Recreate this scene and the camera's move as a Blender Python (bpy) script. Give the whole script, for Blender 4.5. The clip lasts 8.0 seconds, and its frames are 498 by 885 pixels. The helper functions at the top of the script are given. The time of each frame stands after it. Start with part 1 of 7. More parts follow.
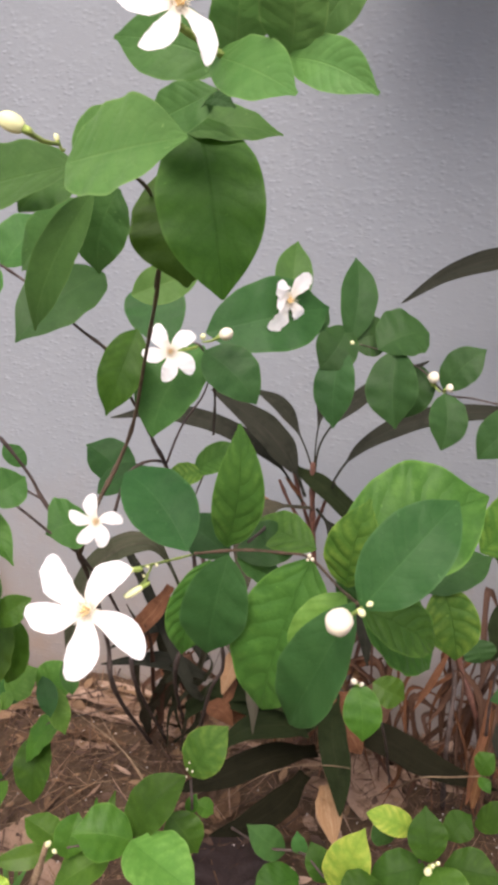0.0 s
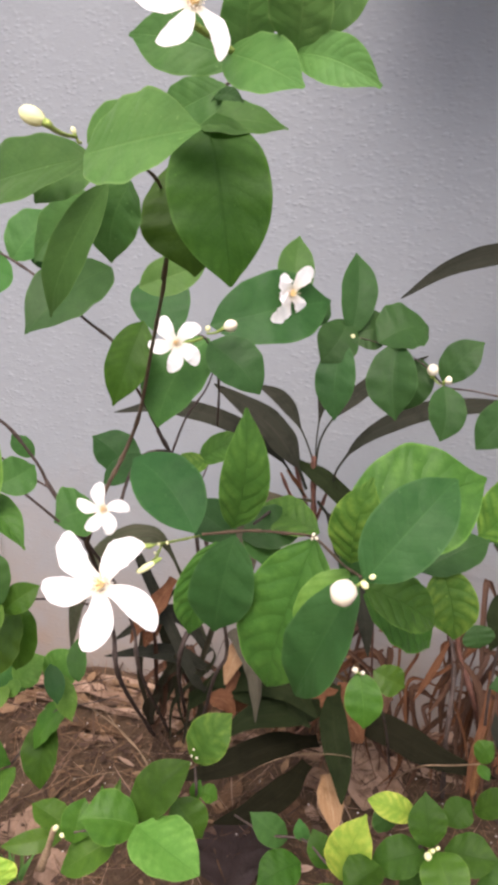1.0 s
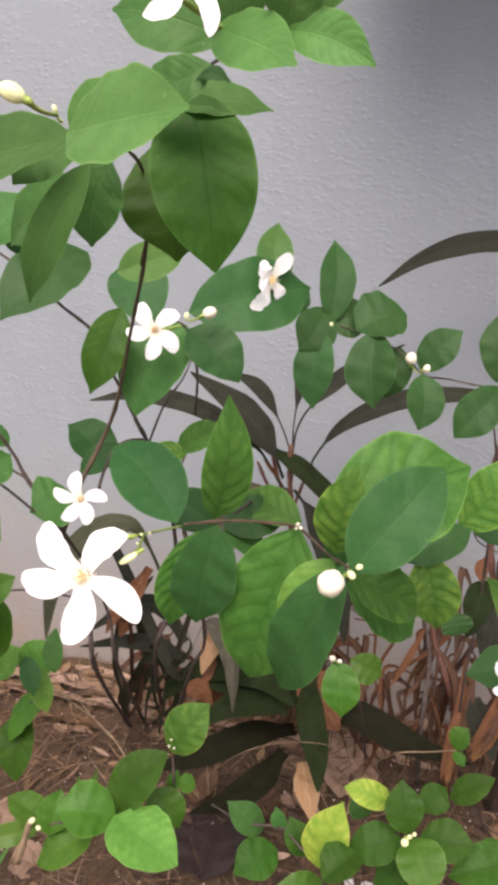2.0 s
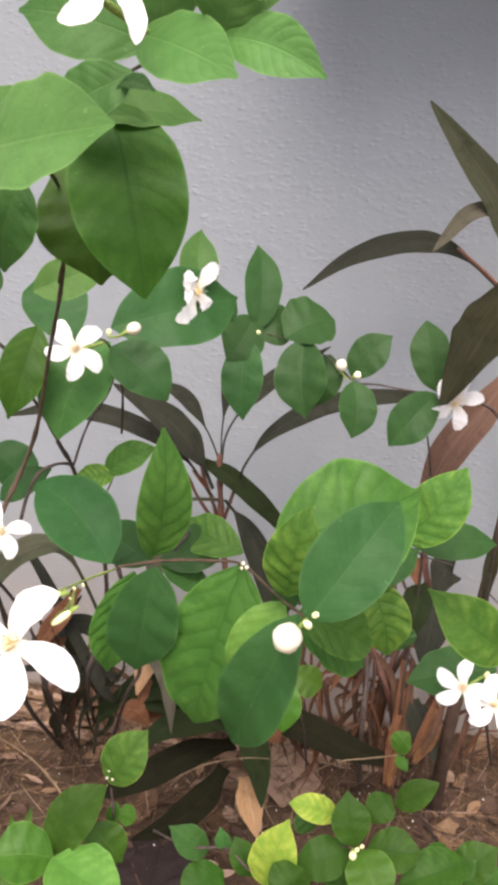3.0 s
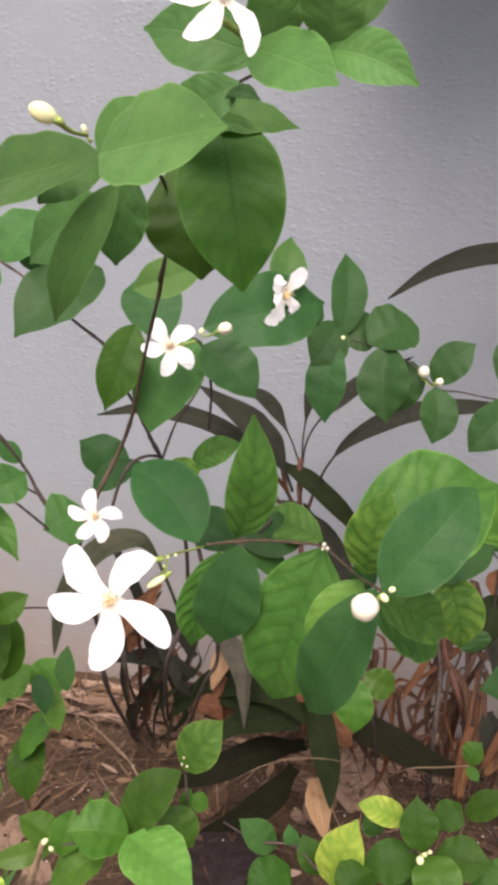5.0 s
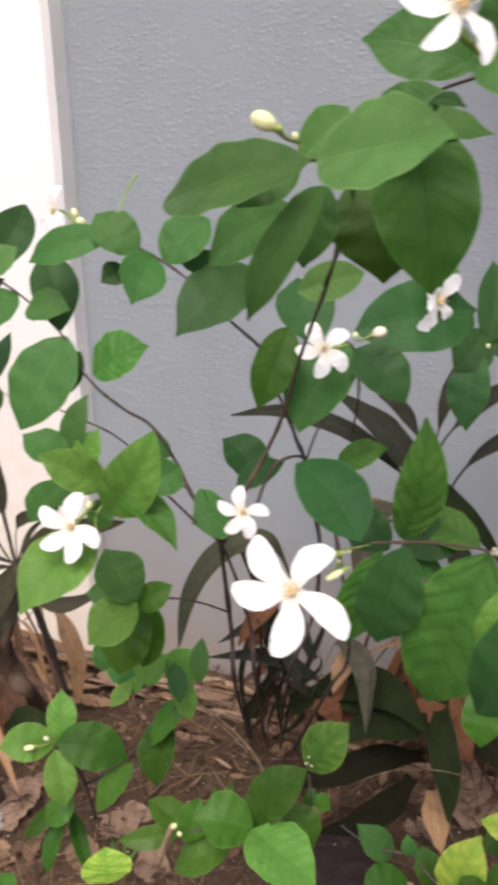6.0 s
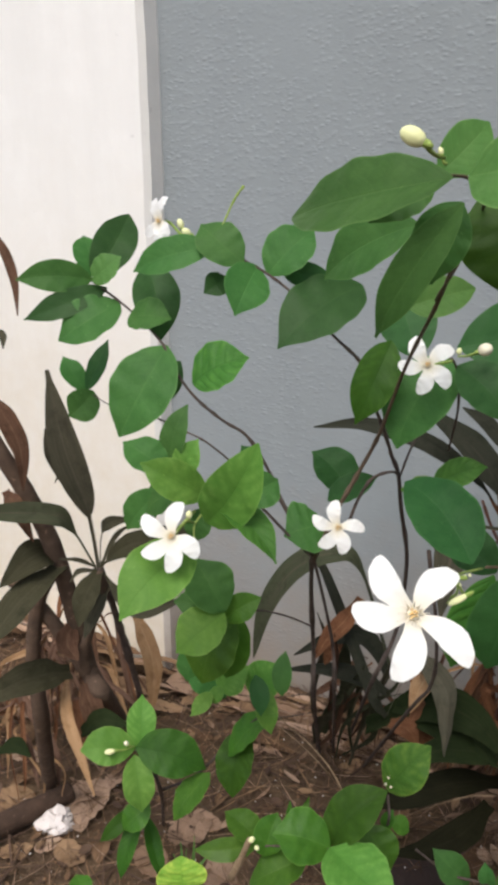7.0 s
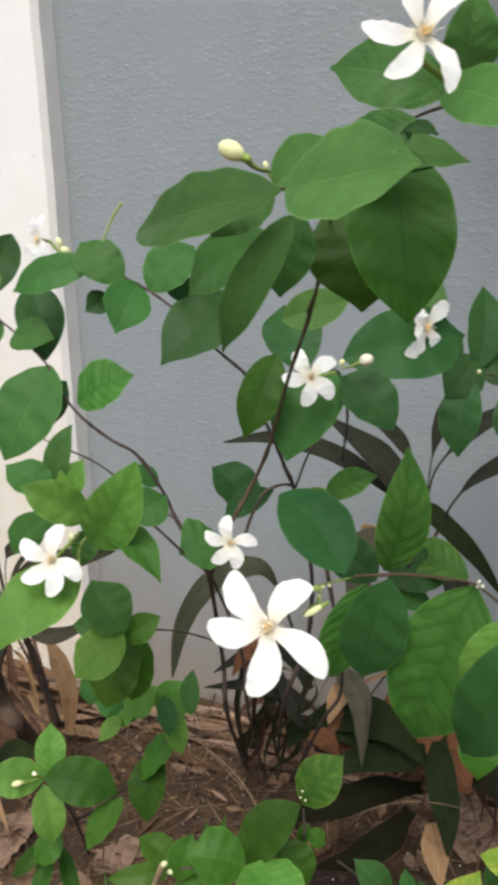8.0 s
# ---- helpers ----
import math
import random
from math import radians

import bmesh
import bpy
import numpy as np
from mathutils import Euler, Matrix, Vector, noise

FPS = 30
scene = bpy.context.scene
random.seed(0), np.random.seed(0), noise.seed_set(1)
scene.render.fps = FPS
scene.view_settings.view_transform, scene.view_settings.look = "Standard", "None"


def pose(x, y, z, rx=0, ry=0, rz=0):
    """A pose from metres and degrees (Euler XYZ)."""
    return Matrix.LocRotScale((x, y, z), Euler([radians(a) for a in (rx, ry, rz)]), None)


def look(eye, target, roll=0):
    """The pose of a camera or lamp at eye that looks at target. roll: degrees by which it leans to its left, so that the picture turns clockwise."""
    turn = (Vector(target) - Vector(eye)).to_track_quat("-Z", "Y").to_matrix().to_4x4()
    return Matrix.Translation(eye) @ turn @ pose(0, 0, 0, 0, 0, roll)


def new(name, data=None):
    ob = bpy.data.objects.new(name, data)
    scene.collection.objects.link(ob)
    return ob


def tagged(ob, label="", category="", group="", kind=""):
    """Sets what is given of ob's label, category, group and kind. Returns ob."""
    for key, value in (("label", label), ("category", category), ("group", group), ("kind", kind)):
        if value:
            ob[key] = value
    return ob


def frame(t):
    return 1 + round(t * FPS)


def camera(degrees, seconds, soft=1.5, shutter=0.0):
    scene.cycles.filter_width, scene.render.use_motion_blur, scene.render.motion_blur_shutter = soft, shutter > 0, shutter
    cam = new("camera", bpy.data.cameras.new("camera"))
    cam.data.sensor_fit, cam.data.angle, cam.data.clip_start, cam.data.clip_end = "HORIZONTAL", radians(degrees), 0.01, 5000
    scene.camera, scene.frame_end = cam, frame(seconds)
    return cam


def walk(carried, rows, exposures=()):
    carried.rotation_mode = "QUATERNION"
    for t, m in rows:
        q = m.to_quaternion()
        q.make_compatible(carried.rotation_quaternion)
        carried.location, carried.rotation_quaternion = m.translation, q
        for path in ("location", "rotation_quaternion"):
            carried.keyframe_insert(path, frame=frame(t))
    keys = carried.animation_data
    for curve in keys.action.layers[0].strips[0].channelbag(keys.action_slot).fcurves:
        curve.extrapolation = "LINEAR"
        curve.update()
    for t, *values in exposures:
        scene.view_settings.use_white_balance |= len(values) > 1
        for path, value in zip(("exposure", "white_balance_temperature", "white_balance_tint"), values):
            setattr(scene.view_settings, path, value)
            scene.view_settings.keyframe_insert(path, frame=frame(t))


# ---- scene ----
cam = camera(32.9, 8.0, soft=4.3, shutter=0.42)
PATH = [
    (0, (0.1962, 0.1621, 0.7341), (-0.4202, 1.9328, 0.0380), -0.72),
    (0.5, (0.1919, 0.1500, 0.7335), (-0.4028, 1.9319, 0.0470), -0.47),
    (1, (0.1979, 0.1488, 0.7322), (-0.4168, 1.9203, 0.0367), -0.81),
    (2.5, (0.1868, 0.1587, 0.7303), (-0.2695, 1.9639, 0.0002), -0.03),
    (3, (0.1798, 0.1753, 0.7350), (-0.1884, 1.9996, 0.0025), -0.36),
    (3.5, (0.1749, 0.1617, 0.7358), (-0.2466, 1.9869, 0.0353), -0.33),
    (4, (0.1828, 0.1610, 0.7336), (-0.2993, 1.9658, 0.0192), -0.66),
    (5.5, (0.1804, 0.1446, 0.7324), (-0.4569, 1.9124, 0.0477), -0.46),
    (6, (0.1607, 0.1366, 0.7327), (-0.6227, 1.8455, 0.0500), -0.72),
    (6.5, (0.1412, 0.1376, 0.7329), (-0.7495, 1.7914, 0.0462), -0.47),
    (7, (0.1409, 0.1308, 0.7342), (-0.7773, 1.7796, 0.0722), -0.37),
    (7.5, (0.1543, 0.1432, 0.7365), (-0.7241, 1.8173, 0.0840), -0.44),
    (8, (0.1658, 0.1459, 0.7332), (-0.6274, 1.8710, 0.1048), -1.14),
]
walk(cam, [(t, look(eye, target, roll)) for t, eye, target, roll in PATH],
     exposures=[(0.0, 0.65, 6960, 21), (1.2, 0.77, 6960, 21), (2.5, 0.76, 6960, 18), (3.0, 0.88, 6960, 18), (3.5, 0.79, 6960, 18), (4.0, 0.7, 6960, 18), (5.5, 0.72, 6890, 21), (6.0, 0.39, 6730, 17), (6.5, -0.08, 6640, 7), (7.0, 0.12, 6640, 8), (7.5, 0.18, 6640, 7), (8.0, 0.14, 6640, 6)])

# ---------------------------------------------------------------- light
world = bpy.data.worlds.new("sky")
scene.world = world
world.use_nodes = True
sky = world.node_tree.nodes.new("ShaderNodeTexSky")
sky.sky_type = "NISHITA"
sky.sun_disc = False
sky.sun_elevation, sky.sun_rotation = radians(58), radians(173)
sky.air_density, sky.dust_density = 1.0, 4.0
world.node_tree.links.new(sky.outputs[0], world.node_tree.nodes["Background"].inputs[0])
world.node_tree.nodes["Background"].inputs[1].default_value = 0.16

sun = new("sun", bpy.data.lights.new("sun", "SUN"))
sun.data.energy, sun.data.angle, sun.data.color = 2.2, radians(36), (1.0, 0.98, 0.96)
sun.matrix_world = look((0.08, -0.62, 1.0), (0, 0, 0))


# ---------------------------------------------------------------- materials
class Nodes:
    """A node material under construction."""

    def __init__(self, name, rough=0.6, specular=0.4):
        self.mat = bpy.data.materials.new(name)
        self.mat.use_nodes = True
        self.tree = self.mat.node_tree
        self.shader = self.tree.nodes["Principled BSDF"]
        self.shader.inputs["Roughness"].default_value = rough
        self.shader.inputs["Specular IOR Level"].default_value = specular

    def add(self, kind, ins=None):
        node = self.tree.nodes.new(kind)
        for key, value in (ins or {}).items():
            if isinstance(value, bpy.types.NodeSocket):
                self.tree.links.new(value, node.inputs[key])
            else:
                node.inputs[key].default_value = value
        return node

    def uv(self):
        node = self.add("ShaderNodeUVMap")
        node.uv_map = "UVMap"
        return self.add("ShaderNodeSeparateXYZ", {0: node.outputs[0]})

    def math(self, op, a, b=0.0, clamp=False):
        node = self.add("ShaderNodeMath", {0: a, 1: b})
        node.operation, node.use_clamp = op, clamp
        return node.outputs[0]

    def coords(self):
        return self.add("ShaderNodeTexCoord").outputs["Object"]

    def noise(self, scale, detail=4.0, rough=0.55, at=None, warp=0.0):
        return self.add("ShaderNodeTexNoise", {"Vector": at or self.coords(), "Scale": scale, "Detail": detail, "Roughness": rough, "Distortion": warp}).outputs["Fac"]

    def ramp(self, value, *stops):
        node = self.add("ShaderNodeValToRGB", {0: value})
        e = node.color_ramp.elements
        while len(e) < len(stops):
            e.new(0.5)
        for k, (at, c) in enumerate(stops):
            e[k].position = at
            e[k].color = (*c, 1) if isinstance(c, tuple) else (c, c, c, 1)
        return node.outputs[0]

    def mix(self, f, a, b, blend="MIX"):
        node = self.add("ShaderNodeMix")
        node.data_type, node.blend_type = "RGBA", blend
        for k, v in ((0, f), (6, a), (7, b)):
            if isinstance(v, bpy.types.NodeSocket):
                self.tree.links.new(v, node.inputs[k])
            else:
                node.inputs[k].default_value = (*v, 1) if isinstance(v, tuple) else v
        return node.outputs[2]

    def bump(self, height, strength=0.3, distance=0.002):
        node = self.add("ShaderNodeBump", {"Height": height, "Strength": strength, "Distance": distance})
        self.set(Normal=node.outputs[0])

    def set(self, **ins):
        for key, value in ins.items():
            key = key.replace("_", " ")
            if isinstance(value, bpy.types.NodeSocket):
                self.tree.links.new(value, self.shader.inputs[key])
            else:
                self.shader.inputs[key].default_value = value

    def thin(self, colour, share):
        """Lets light through a thin blade."""
        out = self.tree.nodes["Material Output"]
        glow = self.add("ShaderNodeBsdfTranslucent", {"Color": colour})
        both = self.add("ShaderNodeMixShader", {0: share, 1: self.shader.outputs[0], 2: glow.outputs[0]})
        self.tree.links.new(both.outputs[0], out.inputs[0])


def leaf_material(name, dark, light, pale, chlorosis=0.0, rough=0.5, passing=0.3, veins=8.0, spec=0.14):
    """Leaf blade: u runs across (0.5 is the midrib), v from base to tip."""
    n = Nodes(name, rough, spec)
    uv = n.uv()
    half = n.math("SUBTRACT", uv.outputs[0], 0.5)
    across = n.math("MULTIPLY", n.math("ABSOLUTE", half), 2.0)
    rnd = n.add("ShaderNodeObjectInfo").outputs["Random"]
    # each leaf has its own piece of the noise
    own = n.add("ShaderNodeVectorMath", {0: n.coords(), 1: n.add("ShaderNodeCombineXYZ", {0: n.math("MULTIPLY", rnd, 7.0), 1: n.math("MULTIPLY", rnd, 3.0)}).outputs[0]}).outputs[0]
    # side veins: slanting, bowed towards the tip, not mirrored and unevenly spaced
    slant = n.math("SUBTRACT", uv.outputs[1], n.math("MULTIPLY", n.math("POWER", across, 1.4), 0.22))
    slant = n.math("ADD", slant, n.math("MULTIPLY", n.math("SUBTRACT", n.noise(36.0, 2.0, at=own), 0.5), 0.16))
    slant = n.math("ADD", slant, n.math("ADD", n.math("MULTIPLY", n.math("SIGN", half), 0.034), n.math("MULTIPLY", n.math("SUBTRACT", n.noise(130.0, 3.0, at=own), 0.5), 0.07)))
    turns = n.math("MULTIPLY", n.math("ADD", slant, rnd), n.math("ADD", veins - 1.0, n.math("MULTIPLY", rnd, 2.0)))
    wave = n.math("ADD", n.math("MULTIPLY", n.math("COSINE", n.math("MULTIPLY", turns, 6.2832)), 0.5), 0.5)
    fade = n.ramp(across, (0.0, 1.0), (0.6, 0.7), (0.92, 0.0))
    vein = n.math("MULTIPLY", n.math("POWER", wave, 5.0), fade)
    vein = n.math("MULTIPLY", vein, n.ramp(n.noise(34.0, 2.0, at=own), (0.35, 0.05), (0.65, 1.0)))
    thread = n.math("MULTIPLY", n.math("POWER", wave, 40.0), fade)
    rib = n.ramp(across, (0.0, 1.0), (0.02, 0.7), (0.05, 0.0))
    # the net of fine veins between them
    cells = n.add("ShaderNodeTexVoronoi", {"Vector": own, "Scale": 330.0, "Randomness": 1.0})
    cells.feature = "DISTANCE_TO_EDGE"
    net = n.ramp(cells.outputs["Distance"], (0.0, 1.0), (0.16, 0.0))
    field = n.ramp(n.noise(30.0, 5.0, 0.65, at=own), (0.32, 0.0), (0.7, 1.0))
    base = n.mix(field, dark, light)
    blotch = n.ramp(n.noise(120.0, 4.0, 0.7, at=own), (0.36, 0.0), (0.66, 1.0))
    if chlorosis:
        patch = n.math("MULTIPLY", n.ramp(wave, (0.0, 1.0), (0.6, 0.6), (1.0, 0.25)), n.math("ADD", 0.04, n.math("MULTIPLY", blotch, 0.96)))
        edge = n.ramp(across, (0.06, 0.35), (0.45, 0.8), (0.85, 1.0))
        edge = n.math("MULTIPLY", edge, n.ramp(n.noise(16.0, 2.0, at=own), (0.34, 0.35), (0.56, 1.0)))
        base = n.mix(n.math("MULTIPLY", n.math("MULTIPLY", patch, edge), chlorosis), base, pale)
        base = n.mix(n.math("MULTIPLY", vein, 0.06 + 0.13 * chlorosis), base, tuple(c * 0.75 for c in dark))
        base = n.mix(n.math("MULTIPLY", rib, 0.3), base, tuple(c * 0.7 for c in dark))
    else:
        base = n.mix(n.math("MULTIPLY", blotch, 0.22), base, tuple(c * 0.5 + d * 0.5 for c, d in zip(light, pale)))
        base = n.mix(n.math("MULTIPLY", vein, 0.24), base, tuple(c * 0.8 for c in dark))
        base = n.mix(n.math("MULTIPLY", rib, 0.16), base, pale)
    base = n.mix(n.math("MULTIPLY", thread, 0.12), base, pale)
    base = n.mix(n.math("MULTIPLY", net, 0.1), base, tuple(c * 0.7 for c in dark))
    base = n.mix(n.ramp(n.noise(210.0, 3.0, 0.7, at=own), (0.5, 0.0), (0.75, 0.25)), base, tuple(c * 0.75 for c in dark))
    base = n.mix(n.ramp(n.noise(420.0, 2.0, 0.5, at=own), (0.7, 0.0), (0.78, 0.3)), base, tuple(min(1.0, c * 1.6) for c in pale))
    base = n.mix(n.ramp(across, (0.93, 0.0), (0.98, 0.65 if chlorosis > 0.5 else 0.35)), base, pale)
    hue = n.add("ShaderNodeHueSaturation", {"Hue": n.math("ADD", 0.487, n.math("MULTIPLY", rnd, 0.026)), "Saturation": 0.98, "Value": n.math("ADD", 0.9, n.math("MULTIPLY", rnd, 0.3)), "Color": base})
    n.set(Base_Color=hue.outputs[0])
    n.set(Roughness=n.math("ADD", rough - 0.14, n.math("MULTIPLY", n.noise(55.0, 4.0, 0.65, at=own), 0.3)))
    swell = n.math("ADD", n.math("MULTIPLY", n.noise(45.0, 2.0, at=own), 0.9), n.math("MULTIPLY", n.math("POWER", wave, 2.0), -0.4 if chlorosis > 0.5 else -0.15))
    swell = n.math("SUBTRACT", swell, n.math("ADD", n.math("MULTIPLY", net, 0.07), n.math("MULTIPLY", thread, 0.1 if chlorosis > 0.5 else 0.03)))
    n.bump(n.math("SUBTRACT", n.math("ADD", swell, n.math("MULTIPLY", n.noise(150.0, 3.0, at=own), 0.25)), n.math("MULTIPLY", rib, 0.5)), 0.45 if chlorosis > 0.5 else 0.3, 0.0016)
    n.thin(n.mix(0.5, hue.outputs[0], tuple(c * 1.5 for c in light)), passing)
    return n.mat


LEAF = {
    "green": leaf_material("leaf_green", (0.04, 0.118, 0.026), (0.056, 0.156, 0.034), (0.15, 0.3, 0.09)),
    "vivid": leaf_material("leaf_bright_green", (0.037, 0.112, 0.01), (0.058, 0.156, 0.013), (0.17, 0.32, 0.05), rough=0.44, spec=0.24),
    "mottle": leaf_material("leaf_lightly_mottled", (0.036, 0.115, 0.017), (0.054, 0.15, 0.024), (0.12, 0.27, 0.045), 0.75, veins=7.0, rough=0.44),
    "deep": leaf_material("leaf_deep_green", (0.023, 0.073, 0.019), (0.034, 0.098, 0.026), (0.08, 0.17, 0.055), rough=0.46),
    # darkened green: the shade on hanging and low leaves is in its colour
    "shade": leaf_material("leaf_shaded_green", (0.022, 0.07, 0.007), (0.032, 0.096, 0.009), (0.08, 0.175, 0.024), 0.5),
    "blue": leaf_material("leaf_blue_green", (0.022, 0.085, 0.02), (0.032, 0.108, 0.027), (0.09, 0.2, 0.065), rough=0.5),
    "fresh": leaf_material("leaf_fresh_green", (0.068, 0.168, 0.036), (0.09, 0.203, 0.05), (0.22, 0.36, 0.11)),
    "spring": leaf_material("leaf_spring_green", (0.074, 0.195, 0.026), (0.102, 0.245, 0.038), (0.26, 0.45, 0.1), 0.5, veins=7.0),
    "lime": leaf_material("leaf_mottled", (0.036, 0.125, 0.016), (0.054, 0.16, 0.024), (0.185, 0.335, 0.048), 0.95, veins=7.0),
    "yellow": leaf_material("leaf_yellow_green", (0.13, 0.3, 0.03), (0.24, 0.4, 0.045), (0.5, 0.56, 0.09), 1.0, veins=7.0),
}


def strap_material(name, dark, light, streak, rough=0.68, passing=0.08):
    """Long dark blades with fine lengthwise lines."""
    n = Nodes(name, rough, 0.04)
    uv = n.uv()
    line = n.noise(9.0, 3.0, at=n.add("ShaderNodeCombineXYZ", {0: n.math("MULTIPLY", uv.outputs[0], 5.0), 1: n.math("MULTIPLY", uv.outputs[1], 0.6), 2: n.add("ShaderNodeObjectInfo").outputs["Random"]}).outputs[0])
    across = n.math("MULTIPLY", n.math("ABSOLUTE", n.math("SUBTRACT", uv.outputs[0], 0.5)), 2.0)
    base = n.mix(n.noise(25.0, 4.0), dark, light)
    base = n.mix(n.ramp(line, (0.45, 0.0), (0.7, 0.6)), base, streak)
    base = n.mix(n.ramp(across, (0.0, 0.5), (0.08, 0.0)), base, streak)
    base = n.mix(n.ramp(n.noise(70.0, 4.0, 0.7), (0.5, 0.0), (0.72, 0.6)), base, tuple(c * 0.6 for c in dark))
    n.set(Base_Color=base)
    n.bump(n.math("ADD", line, n.math("MULTIPLY", n.noise(60.0, 4.0), 0.6)), 0.35, 0.0015)
    n.thin(base, passing)
    return n.mat


STRAP = {
    "dark": strap_material("strap_dark", (0.0195, 0.0222, 0.0155), (0.0325, 0.035, 0.0255), (0.046, 0.045, 0.0345)),
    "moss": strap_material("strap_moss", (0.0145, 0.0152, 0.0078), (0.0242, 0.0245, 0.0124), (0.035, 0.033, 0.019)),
    "brown": strap_material("strap_brown", (0.0429, 0.0442, 0.0286), (0.078, 0.0741, 0.0494), (0.1118, 0.091, 0.065)),
    "olive": strap_material("strap_olive", (0.0338, 0.045, 0.025), (0.0688, 0.0788, 0.045), (0.0975, 0.0775, 0.06)),
    "grey": strap_material("strap_grey", (0.058, 0.055, 0.038), (0.098, 0.092, 0.064), (0.125, 0.113, 0.083)),
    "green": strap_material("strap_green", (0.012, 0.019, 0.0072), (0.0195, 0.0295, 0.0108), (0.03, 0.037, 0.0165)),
    "rust": strap_material("strap_rust", (0.08, 0.034, 0.018), (0.165, 0.074, 0.038), (0.23, 0.12, 0.066), 0.7),
    "tan": strap_material("strap_tan", (0.22, 0.12, 0.055), (0.36, 0.22, 0.12), (0.45, 0.32, 0.2), 0.7),
    "char": strap_material("strap_dark_brown", (0.042, 0.0228, 0.018), (0.102, 0.054, 0.0384), (0.168, 0.102, 0.072), 0.75),
    "umber": strap_material("strap_umber", (0.052, 0.028, 0.019), (0.11, 0.059, 0.038), (0.18, 0.108, 0.07), 0.75),
    "ginger": strap_material("strap_ginger", (0.1, 0.046, 0.02), (0.225, 0.112, 0.05), (0.31, 0.17, 0.085), 0.7),
    "drab": strap_material("strap_drab", (0.031, 0.031, 0.018), (0.054, 0.052, 0.03), (0.078, 0.068, 0.044)),
    "fawn": strap_material("strap_fawn", (0.09, 0.051, 0.036), (0.155, 0.092, 0.066), (0.21, 0.135, 0.1), 0.7),
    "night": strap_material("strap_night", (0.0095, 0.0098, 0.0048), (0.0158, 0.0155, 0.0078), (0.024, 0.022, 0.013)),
}


def bark_material(name, dark, light, scale=60.0, rough=0.8):
    n = Nodes(name, rough, 0.25)
    base = n.mix(n.ramp(n.noise(scale, 5.0, 0.7), (0.3, 0.0), (0.7, 1.0)), dark, light)
    base = n.mix(n.ramp(n.noise(scale * 4, 2.0), (0.66, 0.0), (0.75, 0.55)), base, tuple(min(1.0, c * 2.4) for c in light))
    n.set(Base_Color=base)
    rings = n.noise(scale * 1.2, 3.0, 0.6, n.add("ShaderNodeMapping", {0: n.coords(), "Scale": (0.5, 0.5, 4.0)}).outputs[0])
    n.bump(n.math("ADD", n.noise(scale * 2.5, 6.0, 0.7), n.math("MULTIPLY", rings, 0.8)), 0.7, 0.002)
    return n.mat


BARK = {
    "twig": bark_material("twig_bark", (0.05, 0.036, 0.031), (0.118, 0.09, 0.077), 120.0),
    "shoot": bark_material("green_shoot", (0.18, 0.28, 0.055), (0.32, 0.41, 0.11), 150.0, 0.5),
    "reddish": bark_material("reddish_shoot", (0.05, 0.033, 0.02), (0.115, 0.078, 0.05), 140.0, 0.55),
    "petiole": bark_material("red_petiole", (0.085, 0.04, 0.03), (0.18, 0.085, 0.06), 100.0, 0.55),
    "trunk": bark_material("trunk_bark", (0.057, 0.037, 0.027), (0.126, 0.083, 0.058), 45.0),
    "rotten": bark_material("rotten_bark", (0.034, 0.021, 0.015), (0.074, 0.045, 0.031), 50.0, 0.9),
    "straw": bark_material("straw_twig", (0.17, 0.115, 0.068), (0.34, 0.245, 0.155), 140.0),
}


def petal_material(name, colour, shade):
    n = Nodes(name, 0.5, 0.3)
    uv = n.uv()
    line = n.noise(8.0, 2.0, at=n.add("ShaderNodeCombineXYZ", {0: n.math("MULTIPLY", uv.outputs[0], 4.0), 1: n.math("MULTIPLY", uv.outputs[1], 0.7)}).outputs[0])
    base = n.mix(n.ramp(uv.outputs[1], (0.02, 1.0), (0.3, 0.0)), colour, shade)
    base = n.mix(n.math("MULTIPLY", line, 0.12), base, shade)
    n.set(Base_Color=base)
    n.bump(line, 0.15, 0.0008)
    n.thin(base, 0.3)
    return n.mat


PETAL = petal_material("white_petal", (0.93, 0.93, 0.93), (0.93, 0.88, 0.76))
n = Nodes("flower_eye", 0.6)
n.set(Base_Color=n.mix(n.noise(300.0), (0.9, 0.6, 0.22), (0.92, 0.76, 0.42)))
EYE_MAT = n.mat
n = Nodes("bud_skin", 0.5)
n.set(Base_Color=n.mix(n.noise(180.0), (0.68, 0.63, 0.46), (0.78, 0.74, 0.6)))
n.bump(n.noise(260.0), 0.2, 0.0005)
BUD = n.mat
n = Nodes("bud_yellow_skin", 0.5)
n.set(Base_Color=n.mix(n.noise(180.0), (0.64, 0.67, 0.3), (0.78, 0.78, 0.48)))
BUD_YELLOW = n.mat


